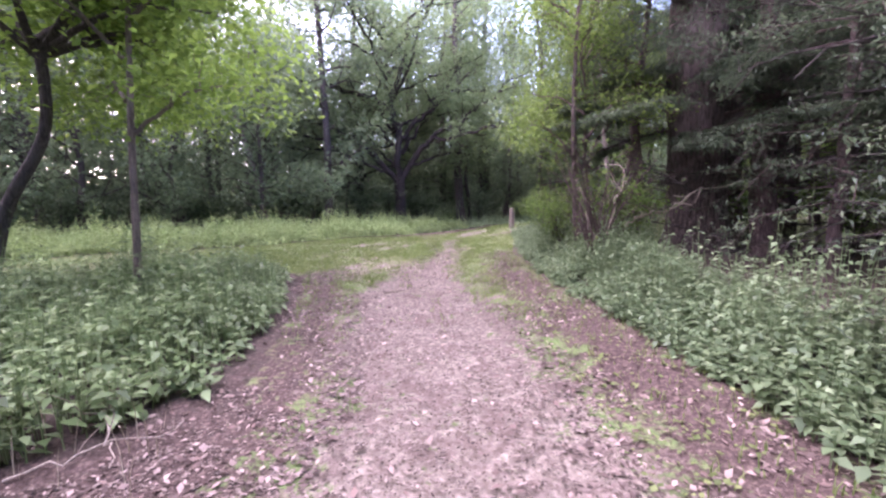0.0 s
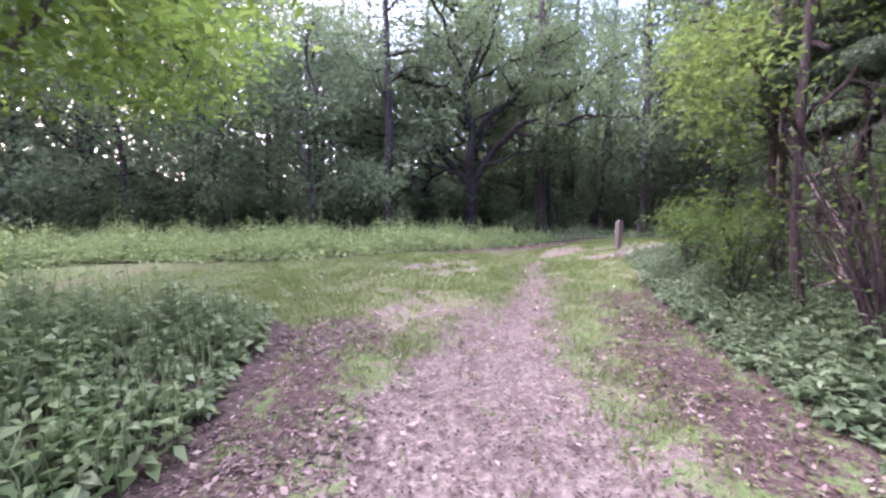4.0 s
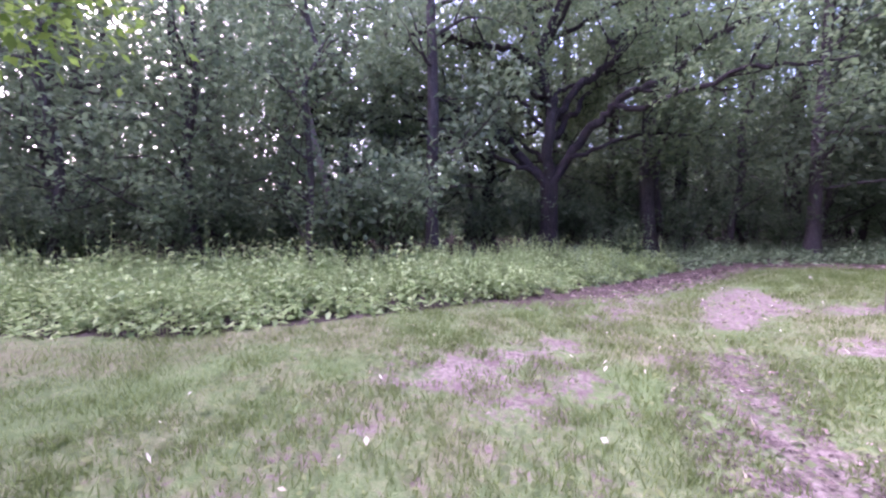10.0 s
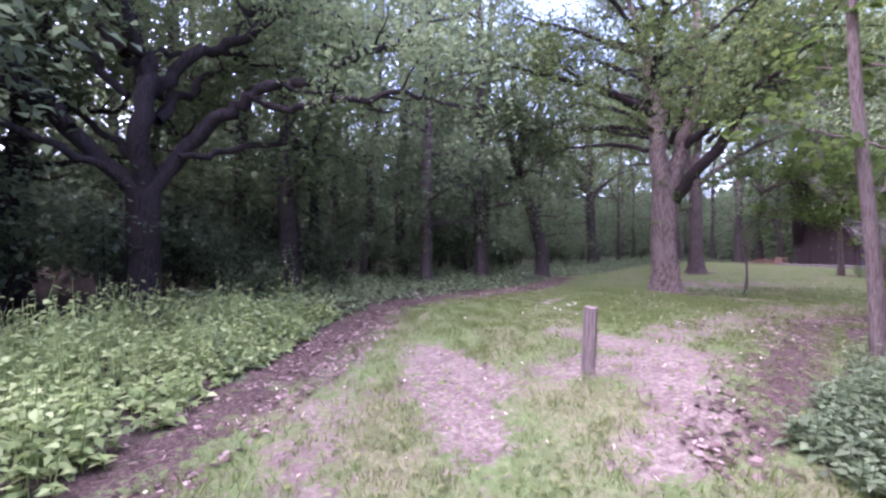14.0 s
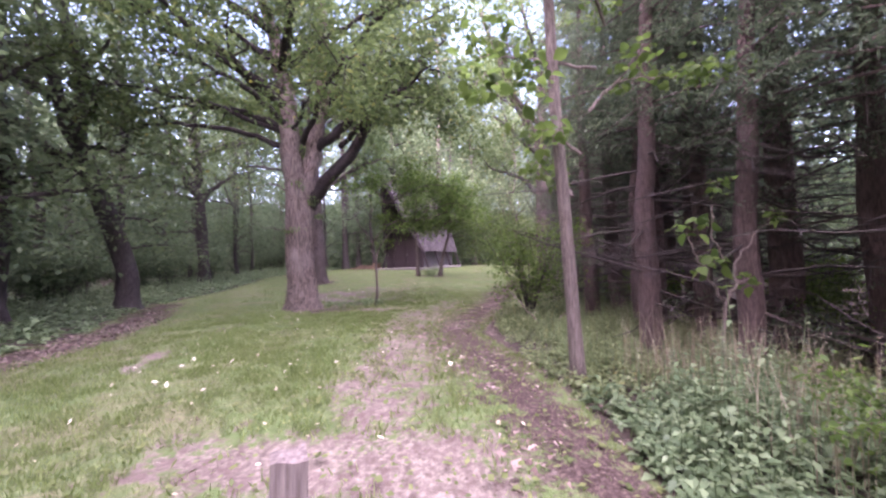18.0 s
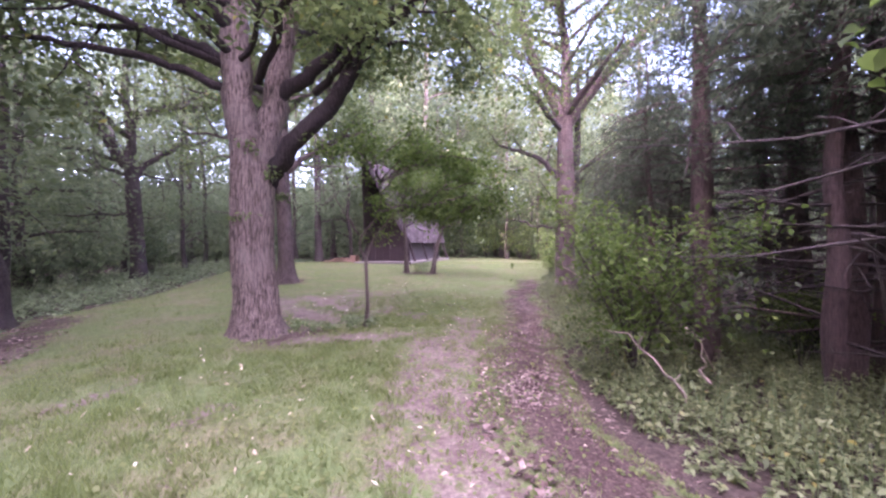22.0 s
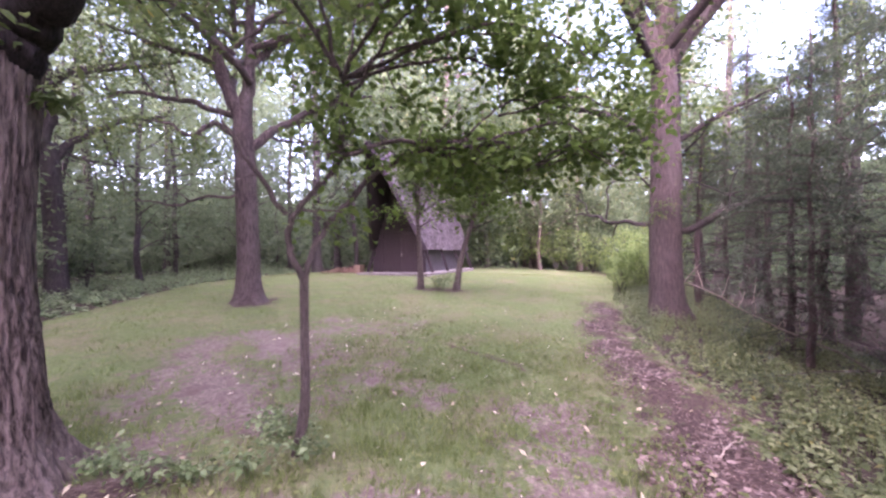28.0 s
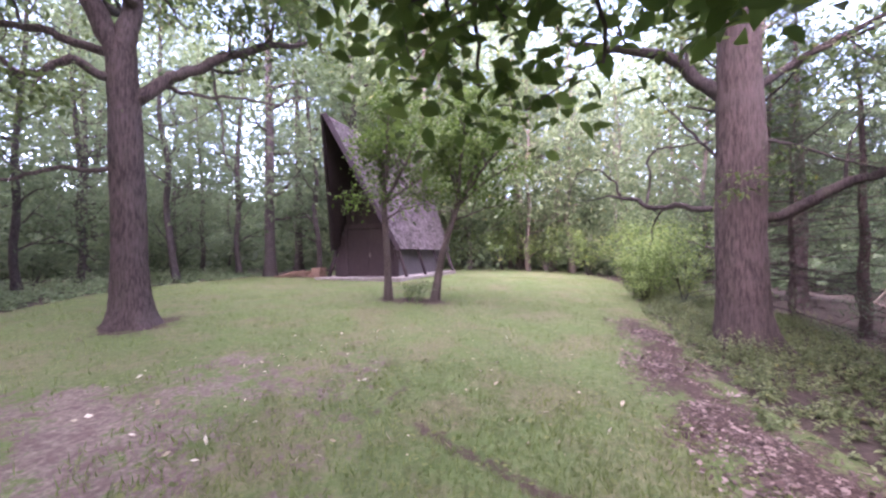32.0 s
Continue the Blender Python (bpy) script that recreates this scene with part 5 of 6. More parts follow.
taken = [(-2.2, 20.8, 2.0), (1.23, 23.8, 0), (12.95, 24.9, 0), (22.45, 29.2, 0), (11.25, 37.5, 0), (6.85, 35, 0), (-15.4, 23.9, 0), (9.95, 29.4, 0), (2.5, 27.9, 0), (-8.3, 18.5, 0)]
for i, (x, y, s) in enumerate(taken):
    if not s and i not in (2, 3):
        put(kinds, (2, 2, 0, 0, 2, 0, 2, 1, 1, 3)[i], x, y, 1.3 * i, 1.0)


# trees south of y 5 are added to shade the ground behind the thicket
for x, y, i in ((-5, 25, 0), (0, 27.8, 2), (-8.5, 23, 1), (4.13, 25.6, 1), (-3, 29.5, 2), (6.65, 25.4, 3), (-11.5, 20.8, 1), (-5.5, 22.6, 3), (-13, 17.5, 3), (9.65, 26.2, 3), (16.45, 28.6, 1), (19.15, 31, 0), (-12, 16.4, 1), (-14.5, 14, 0), (-17.5, 16.5, 0), (-19, 12.5, 1), (-16, 20.5, 2), (-21, 19, 0), (-22.5, 14.5, 2), (-25, 11, 0), (-9.5, 14.5, 3), (-11.5, 12.6, 3), (-16.8, 11.2, 3), (-2.6, 25.4, 1), (-14.2, 18.6, 1), (-18.6, 15.0, 1), (-8.2, 21.4, 3), (19.15, 4.0, 0), (23.65, 2.6, 2), (28.15, 2.4, 0), (21.65, -1, 1), (30.65, 0.5, 2), (15.65, 2.2, 1), (26.15, -1.5, 0), (1.8, 25.8, 1), (-11.2, 19.4, 1),  (9.25, 24.6, 2), (5.85, 23.6, 0), (11.65, 28.0, 2), (-21.5, 8.5, 1), (-18.5, 24, 0), (1.2, 33, 0), (26.4, 29.5, 1), (29.6, 30.5, 1), (32.8, 29, 3), (28, 33.5, 0), (33.5, 34, 0), (36.5, 29.8, 1), (24.6, 31.6, 1)):
    put(kinds, i, x, y, 0.9 * x, 0.6 if x > 13 and y < 5 else 1.0)
    taken.append((x, y, 1))


def clear(x, y, gap):
    return all((x - a) ** 2 + (y - b) ** 2 > gap * gap for a, b, _ in taken)


def edge_depth(x, y):
    """How far behind the lawn's edges a place lies."""
    d = 1e9
    for (x0, y0), (x1, y1) in list(zip(WOOD_EDGE, WOOD_EDGE[1:])) + list(zip(BANK_EDGE, BANK_EDGE[1:])):
        f = min(max(((x - x0) * (x1 - x0) + (y - y0) * (y1 - y0)) / ((x1 - x0) ** 2 + (y1 - y0) ** 2), 0), 1)
        d = min(d, math.hypot(x - x0 - f * (x1 - x0), y - y0 - f * (y1 - y0)))
    return d


rnd = random.Random(5)
# the wood north of the lawn, and west of the first stretch
n = 0
for _ in range(2600):
    x, y = rnd.uniform(-30, 44), rnd.uniform(2, 48)
    if n >= 58 or not clear(x, y, 2.9):
        continue
    if inside(LAWN, np.array(x), np.array(y)) or inside([(-30, -8), (60, -8), (60, 12), (2, 12), (-4, 9), (-14, 5), (-30, -2)], np.array(x), np.array(y)):
        continue
    e = edge_depth(x, y)
    if e < 3.0 or e > 24 or math.hypot(x + 2.2, y - 20.8) < 2.8 or (30 < x < 41 and y < 24):
        continue
    taken.append((x, y, 1))
    east = x > 30 and y < 22
    put(sunny if east else kinds, rnd.randrange(4), x, y, rnd.uniform(0, 6.28), rnd.uniform(0.8, 1.15))
    n += 1
# the glade's far end and its south side
for _ in range(900):
    x, y = rnd.uniform(30, 66), rnd.uniform(-14, 24)
    if n >= 70 or not clear(x, y, 3.0) or inside([(28, 5), (46, 1), (50, 10), (46, 20), (28, 26)], np.array(x), np.array(y)):
        continue
    taken.append((x, y, 1))
    put(sunny, rnd.randrange(2), x, y, rnd.uniform(0, 6.28), rnd.uniform(0.9, 1.3))
    n += 1
for x, y, s in ((36.45, 22.8, 1.0), (40.15, 19.8, 1.1), (42.65, 22, 1.1), (39.25, 25, 1.0), (42.65, 16.5, 1.0), (45.65, 19, 1.1), (34.65, 26.5, 1.0), (30.15, 26.8, 0.9), (32.65, 2.6, 1.0), (36.65, 2.0, 1.0), (40.65, 3.5, 1.0), (44.65, 5.5, 1.0), (48.15, 9, 1.1), (48.65, 13, 1.1), (28.65, 3.8, 0.9), (51.65, 8, 1.3), (53.65, 14, 1.3), (51.65, 19, 1.3), (49.65, 24, 1.2), (51.65, 3, 1.2), (56.65, 10, 1.4), (46.65, 1, 1.2), (41.65, 18.4, 1.3), (45.65, 13.5, 1.35), (44.65, 22.5, 1.35), (49.65, 17.5, 1.4), (44.15, 9.0, 1.2), (37.5, 20.8, 1.25), (39.2, 17.4, 1.25), (34.2, 24.6, 1.1), (48.65, 6.0, 1.3)):
    put(kinds if y > 20 else sunny, rnd.randrange(2), x, y, rnd.uniform(0, 6.28), s * 1.25 if y > 20 else s * 1.4)
    taken.append((x, y, 1))
# the cedar thicket inside the bend
for x, y, i, s in ((4.31, 2.1, 3, 0.9), (5.7, 5.6, 3, 1.0), (3.7, 0.6, 3, 0.8), (6.25, 8.3, 2, 0.95), (7.4, 10.6, 0, 1.15), (8.25, 9.3, 0, 1.1), (9.85, 9.4, 0, 1.0), (12.05, 8.0, 2, 1.0), (13.55, 7.6, 0, 1.1), (14.2, 6.2, 2, 1.0), (16.25, 10.0, 3, 0.65), (12.45, 10.6, 1, 0.8), (9.45, 7.2, 0, 1.0), (14.55, 8.9, 1, 0.75), (18.05, 8.2, 1, 0.9), (3.96, 8.0, 1, 1.0), (4.65, 9.6, 1, 0.85), (6.05, 10.0, 0, 1.0), (7.55, 8.6, 2, 1.15), (9.5, 9.9, 1, 1.15), (10.25, 8.5, 0, 1.25), (11.15, 10.4, 2, 0.95),
                   (12.85, 9.2, 2, 1.1), (14.45, 10.0, 1, 0.7), (15.45, 8.6, 1, 0.95), (17.65, 9.2, 3, 0.85), (5.85, 7.0, 2, 1.1), (8.15, 5.8, 2, 1.0), (11.65, 6.4, 0, 1.0), (15.15, 5.9, 0, 0.95), (5.55, 4.6, 2, 1.0),
                   (4.13, -0.4, 0, 1.0), (7.15, 2.5, 2, 1.1), (10.65, 3.2, 0, 1.1), (19.15, 6.8, 0, 0.95), (23.15, 6.9, 3, 0.9), (25.65, 4.5, 2, 1.0), (18.15, 3.2, 0, 1.1), (22.3, 8.2, 1, 0.85), (24.0, 7.2, 1, 0.9), (21.8, 6.6, 0, 0.75),
                   (11.0, 6.6, 3, 0.9), (16.8, 7.0, 3, 0.8), (10.4, 4.6, 3, 1.1), (14.4, 4.4, 3, 1.0), (8.2, 4.2, 3, 1.1)):
    put(cedars, i, x, y, rnd.uniform(0, 6.28), s)
    taken.append((x, y, 1))
# behind the start, and far right
for x, y in ((-6, -7), (-2.5, -9), (2.5, -8), (6, -5), (-10, -3), (-13, 0.5), (10, -3), (15, -1), (21, -2), (27, -1), (-18, 3), (-17, -4)):
    put(kinds, rnd.randrange(4), x, y, rnd.uniform(0, 6.28), rnd.uniform(0.9, 1.15))
# shrubs deep in the wood that close the view under the crowns
n = 0
for _ in range(1500):
    x, y = rnd.uniform(-34, 40), rnd.uniform(-3, 42)
    west, south = y > 15 + 0.9 * abs(x + 6) * 0.4 and x < 2, 3 < x and y < 7 - 0.12 * x
    if n >= 60 or not (west or south or (x < -10 and y > 8)) or inside(LAWN, np.array(x), np.array(y)) or edge_depth(x, y) < 4.5:
        continue
    put(shrubs, rnd.randrange(2), x, y, rnd.uniform(0, 6.28), rnd.uniform(0.55, 0.9) if west else rnd.uniform(0.8, 1.3))
    n += 1
# shrubs along the edges
n = 0
for _ in range(2500):
    x, y = rnd.uniform(-22, 36), rnd.uniform(4, 34)
    e = edge_depth(x, y)
    if n >= 80 or inside(LAWN, np.array(x), np.array(y)) or e < 2.6 or e > 9 or y < 12.5 and x > -6 or (30 < x < 41 and y < 24):
        continue
    put(shrubs, rnd.randrange(2), x, y, rnd.uniform(0, 6.28), rnd.uniform(0.6, 1.1))
    n += 1
for x, y, s in ((27.15, 8.0, 0.9), (29.15, 7.2, 1.0), (31.15, 6.0, 1.1), (33.65, 5.2, 1.2), (36.65, 5.0, 1.2), (39.65, 6, 1.2), (42.65, 8, 1.3), (44.65, 11, 1.3), (45.65, 14, 1.3), (44.65, 17, 1.2), (25.15, 8.3, 0.7), (26.65, 9.0, 0.6), (25.25, 9.4, 0.45), (25.05, 16.3, 0.22), (47.65, 9, 1.5), (47.65, 12.5, 1.5), (37.65, 3.2, 1.5), (32.65, 3.5, 1.4)):
    put(bright, 0, x, y, rnd.uniform(0, 6.28), s)
for x, y, s in ((8.4, 7.4, 0.6), (9.6, 6.4, 0.7), (7.2, 6.8, 0.6), (6.5, 8.2, 0.5), (11.5, 8.4, 0.6), (13.6, 9.2, 0.5), (10.6, 9.4, 0.5), (16.0, 7.6, 0.6), (2.5, 8.3, 0.55), (2.59, 9.9, 0.5), (3.1, 11.0, 0.4), (3.1, 6.9, 0.6), (25.85, 9.0, 0.6)):
    put(banked, 0, x, y, rnd.uniform(0, 6.28), s)
# more of the wood behind its edge, which closes the gaps under and between the crowns
more = random.Random(8)
for x, y, s in ((3.4, 30.0, 1.3), (7.6, 29.0, 1.1), (-1.2, 33.0, 1.3), (5.4, 33.5, 1.2), (12.6, 32.0, 1.1), (-20.5, 9.5, 1.0), (-17.0, 8.8, 0.9), (-22.0, 15.5, 1.1), (-11.0, 26.0, 1.1)):
    put(kinds, more.choice((0, 2)), x, y, more.uniform(0, 6.28), s)
for x, y in ((2.6, 26.2), (5.2, 27.2), (7.9, 26.9), (10.6, 28.1), (3.6, 28.8), (6.4, 30.2), (9.0, 31.0), (0.4, 30.2), (12.2, 29.6), (14.6, 30.4), (1.0, 26.4), (-1.6, 25.6)):
    put(shrubs, 1, x, y, more.uniform(0, 6.28), more.uniform(0.9, 1.3))
for master in kinds + sunny + cedars + shrubs + banked + bright:
    for o in list(master.children_recursive) + [master]:
        bpy.data.objects.remove(o)


def far_wood():
    """The closed wall of foliage beyond the trees that stand singly, and the dim distance behind it."""
    rng = np.random.default_rng(41)
    n = 22000
    a = rng.uniform(0, 2 * np.pi, n)
    r = rng.uniform(33, 52, n)
    x, y = 12 + 1.25 * r * np.cos(a), 13 + r * np.sin(a)
    z = rng.uniform(0.0, 1.0, n) ** 1.25 * (17.0 + 2.5 * np.sin(3.1 * a) + 1.5 * np.sin(11 * a) + 7.0 * np.exp(-(np.sin(a / 2) / 0.4) ** 2)) + 1.0
    a2, r2 = rng.uniform(0, 2 * np.pi, 3500), rng.uniform(26, 40, 3500)
    x2, y2 = 12 + 1.25 * r2 * np.cos(a2), 13 + r2 * np.sin(a2)
    ok = ~inside(LAWN, x2, y2) & ~((x2 > 29) & (x2 < 41) & (y2 > 14) & (y2 < 25))
    x, y, z = np.concatenate([x, x2[ok]]), np.concatenate([y, y2[ok]]), np.concatenate([z, height(np.clip(x2[ok], -40, 60), y2[ok]) + rng.uniform(0.1, 2.2, ok.sum())])
    west = np.exp(-((np.arctan2(y - 13, x - 12) - 2.55) / 0.5) ** 2)
    thin = rng.random(len(x)) > 0.25 * west
    x, y, z = x[thin], y[thin], z[thin]
    V, F = leaves(rng, np.stack([x, y, z], 1), 8, 0.9, 0.75, 0.6, 0.2)
    tagged(new("far_wood", mesh_of("far_wood", V, F, WOOD_LEAF)), "distant dense green wood", "wood", kind="stuff")
    k, rows = 240, 9
    a = np.linspace(0, 2 * np.pi, k, endpoint=False)
    top = 13.5 + 1.2 * np.sin(5 * a) + 0.9 * np.sin(17 * a + 1) + 0.6 * np.sin(41 * a)
    top = top - 5.0 * np.exp(-((a - 2.55) / 0.5) ** 2)
    V = [np.stack([12 + (78 + 1.5 * np.sin(23 * a + j)) * np.cos(a), 13 + (64 + 1.5 * np.sin(19 * a + j)) * np.sin(a), -1 + (top + 1) * j / (rows - 1)], 1) for j in range(rows)]
    i, j = np.meshgrid(np.arange(rows - 1), np.arange(k), indexing="ij")
    F = np.stack([i * k + j, i * k + (j + 1) % k, (i + 1) * k + (j + 1) % k, (i + 1) * k + j], -1).reshape(-1, 4)
    # plain sheet: the wood's dimness is put into its dark mottled colour
    m = Mat("painted dim wood", 0.95, 0.05)
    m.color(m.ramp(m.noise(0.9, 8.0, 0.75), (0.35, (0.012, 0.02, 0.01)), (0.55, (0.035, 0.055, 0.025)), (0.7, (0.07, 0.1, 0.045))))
    tagged(new("backdrop", mesh_of("backdrop", np.vstack(V), F, m.m, True)), "sheet coloured as a dim far wood", "backdrop", kind="structure")


far_wood()


# ---------------------------------------------------------------- undergrowth
def rim(x, y):
    """How far each place lies from the lawn's outline."""
    d = np.full(np.shape(x), 1e9)
    for (x0, y0), (x1, y1) in zip(LAWN, LAWN[1:] + LAWN[:1]):
        f = np.clip(((x - x0) * (x1 - x0) + (y - y0) * (y1 - y0)) / ((x1 - x0) ** 2 + (y1 - y0) ** 2), 0, 1)
        d = np.minimum(d, np.hypot(x - x0 - f * (x1 - x0), y - y0 - f * (y1 - y0)))
    return d


def weeds(name, label, seed, poly, count, tall, leaf, size, edge=0.8, thin=0.0, rows=7):
    """Leafy weeds over a piece of ground, lower towards the lawn."""
    rng = np.random.default_rng(seed)
    p = np.array(poly)
    x = rng.uniform(p[:, 0].min(), p[:, 0].max(), count * 6)
    y = rng.uniform(p[:, 1].min(), p[:, 1].max(), count * 6)
    e = np.where(inside(LAWN, x, y), -1, 1) * rim(x, y)
    ok = inside(poly, x, y) & (e > -0.08 + 0.22 * np.sin(2.3 * x + 1.4 * np.sin(1.9 * y)) * np.sin(2.1 * y + x) + rng.normal(0, 0.1, len(x)))
    clump = np.sin(1.7 * x + 2 * np.sin(1.1 * y)) * np.sin(1.9 * y + 1.3 * np.sin(1.4 * x))
    ok &= rng.random(len(x)) > thin * (clump < -0.2)
    x, y, clump, e = x[ok][:count], y[ok][:count], clump[ok][:count], e[ok][:count]
    h = tall * (0.35 + 0.65 * step(0, edge, e)) * (0.75 + 0.45 * clump) * rng.uniform(0.4, 1.4, len(x)) * (1 + 0.6 * (rng.random(len(x)) > 0.94))
    m = len(x)
    f = np.tile(np.linspace(0.25, 1.0, rows), (m, 1)) + rng.uniform(-0.06, 0.06, (m, rows))
    az = rng.uniform(0, 6.28, (m, 1)) + 2.4 * np.arange(rows)[None]
    lean = rng.normal(0, 0.12, (m, 2))
    g = height(x, y)
    base = np.stack([x[:, None] + lean[:, :1] * h[:, None] * f, y[:, None] + lean[:, 1:] * h[:, None] * f, g[:, None] + h[:, None] * f], -1).reshape(-1, 3)
    L = (size * (1.25 - 0.6 * f) * rng.uniform(0.7, 1.3, (m, rows))).reshape(-1, 1)
    a = az.reshape(-1, 1)
    tilt = rng.normal(0.05, 0.3, (len(a), 1))
    out = np.hstack([np.cos(a) * np.cos(tilt), np.sin(a) * np.cos(tilt), np.sin(tilt)])
    side = np.hstack([-np.sin(a), np.cos(a), rng.normal(0, 0.25, a.shape)])
    up = np.array([[0, 0, 1.0]])
    W = L * 0.55
    V = np.stack([base, base + out * L * 0.45 + side * W * 0.5 + up * L * 0.06, base + out * L - up * L * 0.22, base + out * L * 0.45 - side * W * 0.5 + up * L * 0.06], 1).reshape(-1, 3)
    F = np.arange(len(V)).reshape(-1, 4)
    t = rng.uniform(0.004, 0.007, m)
    b0 = np.stack([x, y, g - 0.02], 1)
    b1 = b0 + np.stack([lean[:, 0] * h, lean[:, 1] * h, h + 0.02], 1)
    sx, sy = np.stack([t, 0 * t, 0 * t], 1), np.stack([0 * t, t, 0 * t], 1)
    S = np.stack([b0 - sx, b0 + sx, b1 + sx * 0.4, b1 - sx * 0.4, b0 - sy, b0 + sy, b1 + sy * 0.4, b1 - sy * 0.4], 1).reshape(-1, 3)
    F = np.vstack([F, np.arange(len(S)).reshape(-1, 4) + len(V)])
    return tagged(new(name, mesh_of(name, np.vstack([V, S]), F, leaf)), label, "undergrowth", kind="stuff")


weeds("weeds", "dense leafy weeds beside the dirt trail", 51, [(-2.5, -4), (-2.55, 1.7), (-1.75, 2.8), (-1.95, 4.6), (-2.6, 6.5), (-3.2, 7.2), (-4.6, 6.7), (-8, 5), (-8, -4)], 6500, 0.58, WEED_LEAF, 0.11, 1.1, 0.35)
weeds("weeds", "tall pale green nettles along the wood's edge", 52, [(-14, 6.4), (-8.5, 9.9), (-5.6, 10.8), (-3.9, 12.2), (-2, 14.3), (-1, 16.1), (1.4, 19.3), (-0.5, 21), (-4, 18), (-8, 15), (-15, 12)], 7000, 0.6, NETTLE_LEAF, 0.12, 0.5)
weeds("weeds", "leafy weeds and brambles on the bank beside the trail", 53, [(1.9, -4), (2, 2.6), (1.75, 5), (1.6, 7), (1.85, 10), (2.2, 12.2), (4.65, 12.3), (4.65, 8.5), (3.4, 6.5), (3.2, -4)], 7400, 0.6, SHADE_WEED, 0.092, 1.2, 0.35)
weeds("weeds", "low weeds on the bank under the cedars", 54, [(4.65, 12.35), (6.35, 12.75), (9.15, 12.9), (12.25, 12.8), (15.55, 12.4), (18.65, 12.0), (23.95, 10.1), (31.65, 7.3), (31.65, 4), (19.65, 8), (4.65, 8)], 10500, 0.3, BANK_WEED, 0.078, 0.7, 0.5)
weeds("weeds", "shaded weeds along the foot of the wood", 55, [(-1, 16.1), (1.4, 19.3), (4.85, 20.8), (8.45, 21.6), (14.15, 25.1), (19.15, 25.5), (26.15, 27.1), (35.65, 25), (35.65, 30), (19.65, 34), (7.65, 30), (-2, 25)], 5600, 0.42, SHADE_WEED, 0.19, 0.8, 0.3, 5)


def grass():
    rng = np.random.default_rng(61)
    n = 3000000
    x, y = rng.uniform(-10, 34, n), rng.uniform(4, 27, n)
    dirt = np.max([w * soft_edge(reach(t, x, y), 0.28) for t, w in zip(TRAILS, WEAR)], axis=0) + np.max([soft_edge(reach(t, x, y), 0.1) for t in RUTS], axis=0)
    dirt = np.clip(dirt + 0.3 * np.sin(6.3 * x + 2 * np.sin(5 * y)) * np.sin(7.1 * y + 2 * np.sin(4 * x)), 0, 1) * (dirt > 0.05)
    litter = np.max([soft_edge(reach(t, x, y), 0.4) for t in LITTERS], axis=0)
    d = np.minimum(np.hypot(x + 0.8, (y - 9) * 0.8), np.hypot((x - 8) * 0.55, y - 15.5))
    clump = 0.5 + 0.5 * np.sin(5.1 * x + 2 * np.sin(3 * y)) * np.sin(4.7 * y + 2 * np.sin(3.7 * x))
    keep = inside(LAWN, x, y) & (rng.random(n) > dirt * 1.25) & (rng.random(n) > litter * 1.05) & (rng.random(n) < np.clip(1.6 - d / 4.2, 0.1, 1)) & (rng.random(n) < 0.35 + 0.65 * clump)
    x, y, clump = x[keep], y[keep], clump[keep]
    n = len(x)
    h = rng.uniform(0.025, 0.075, n) * (0.7 + 0.6 * clump)
    a = rng.uniform(0, 6.28, n)
    b = np.stack([x, y, height(x, y) - 0.02], 1)
    s = np.stack([np.cos(a), np.sin(a), 0 * a], 1) * (rng.uniform(0.003, 0.0065, n))[:, None]
    lean = rng.normal(0, 0.5, (n, 2)) * h[:, None]
    tip = b + np.stack([lean[:, 0], lean[:, 1], h + 0.02], 1)
    V = np.stack([b - s, b + s, tip], 1).reshape(-1, 3)
    tagged(new("grass", mesh_of("grass", V, np.arange(len(V)).reshape(-1, 3), GRASS_BLADE)), "short mown lawn grass with worn places", "grass", kind="stuff")


grass()


def scatter(name, label, category, seed, count, zone, material, size, width, lift=0.012, curl=0.25):
    """Flat bits that lie on the ground where zone(x, y) allows."""
    rng = np.random.default_rng(seed)
    x, y = zone(rng, count)
    n = len(x)
    a = rng.uniform(0, 6.28, n)
    o = np.stack([np.cos(a), np.sin(a), rng.normal(0, curl, n)], 1)
    s = np.stack([-np.sin(a), np.cos(a), rng.normal(0, curl, n)], 1)
    L = size * rng.uniform(0.5, 1.5, (n, 1))
    W = L * width * rng.uniform(0.6, 1.3, (n, 1))
    p = np.stack([x, y, height(x, y) + lift], 1)
    z = np.array([[0, 0, 1.0]])
    V = np.stack([p - o * L / 2, p + s * W / 2 + z * L * 0.1 * rng.random((n, 1)), p + o * L / 2, p - s * W / 2 + z * L * 0.1 * rng.random((n, 1))], 1).reshape(-1, 3)
    tagged(new(name, mesh_of(name, V, np.arange(4 * n).reshape(n, 4), material)), label, category, kind="stuff")


def along(lines, lo, hi, box_, out=False, fade=0.0):
    def zone(rng, n):
        x, y = rng.uniform(box_[0], box_[1], n), rng.uniform(box_[2], box_[3], n)
        d = np.max([reach(t, x, y) for t in lines], axis=0)
        ok = (d > lo + fade * np.abs(rng.normal(0, 1, n))) & (d < hi)
        if out:
            ok &= inside(LAWN, x, y)
        return x[ok], y[ok]
    return zone


scatter("wood_chips", "pale wood chips and crumbled leaves trodden into the trail", "litter", 71, 90000, along([TRAILS[0], TRAILS[1], LITTERS[0]], -0.35, 2, (-2.6, 2, -3, 12.5)), CHIP, 0.03, 0.5, 0.0, 0.15)
scatter("fallen_leaves", "dry brown leaves strewn thinly over the trail", "leaves", 82, 2600, along(TRAILS[:3], -0.3, 2, (-2.6, 2, -3, 12.5)), DRY_LEAF, 0.05, 0.55, 0.005)
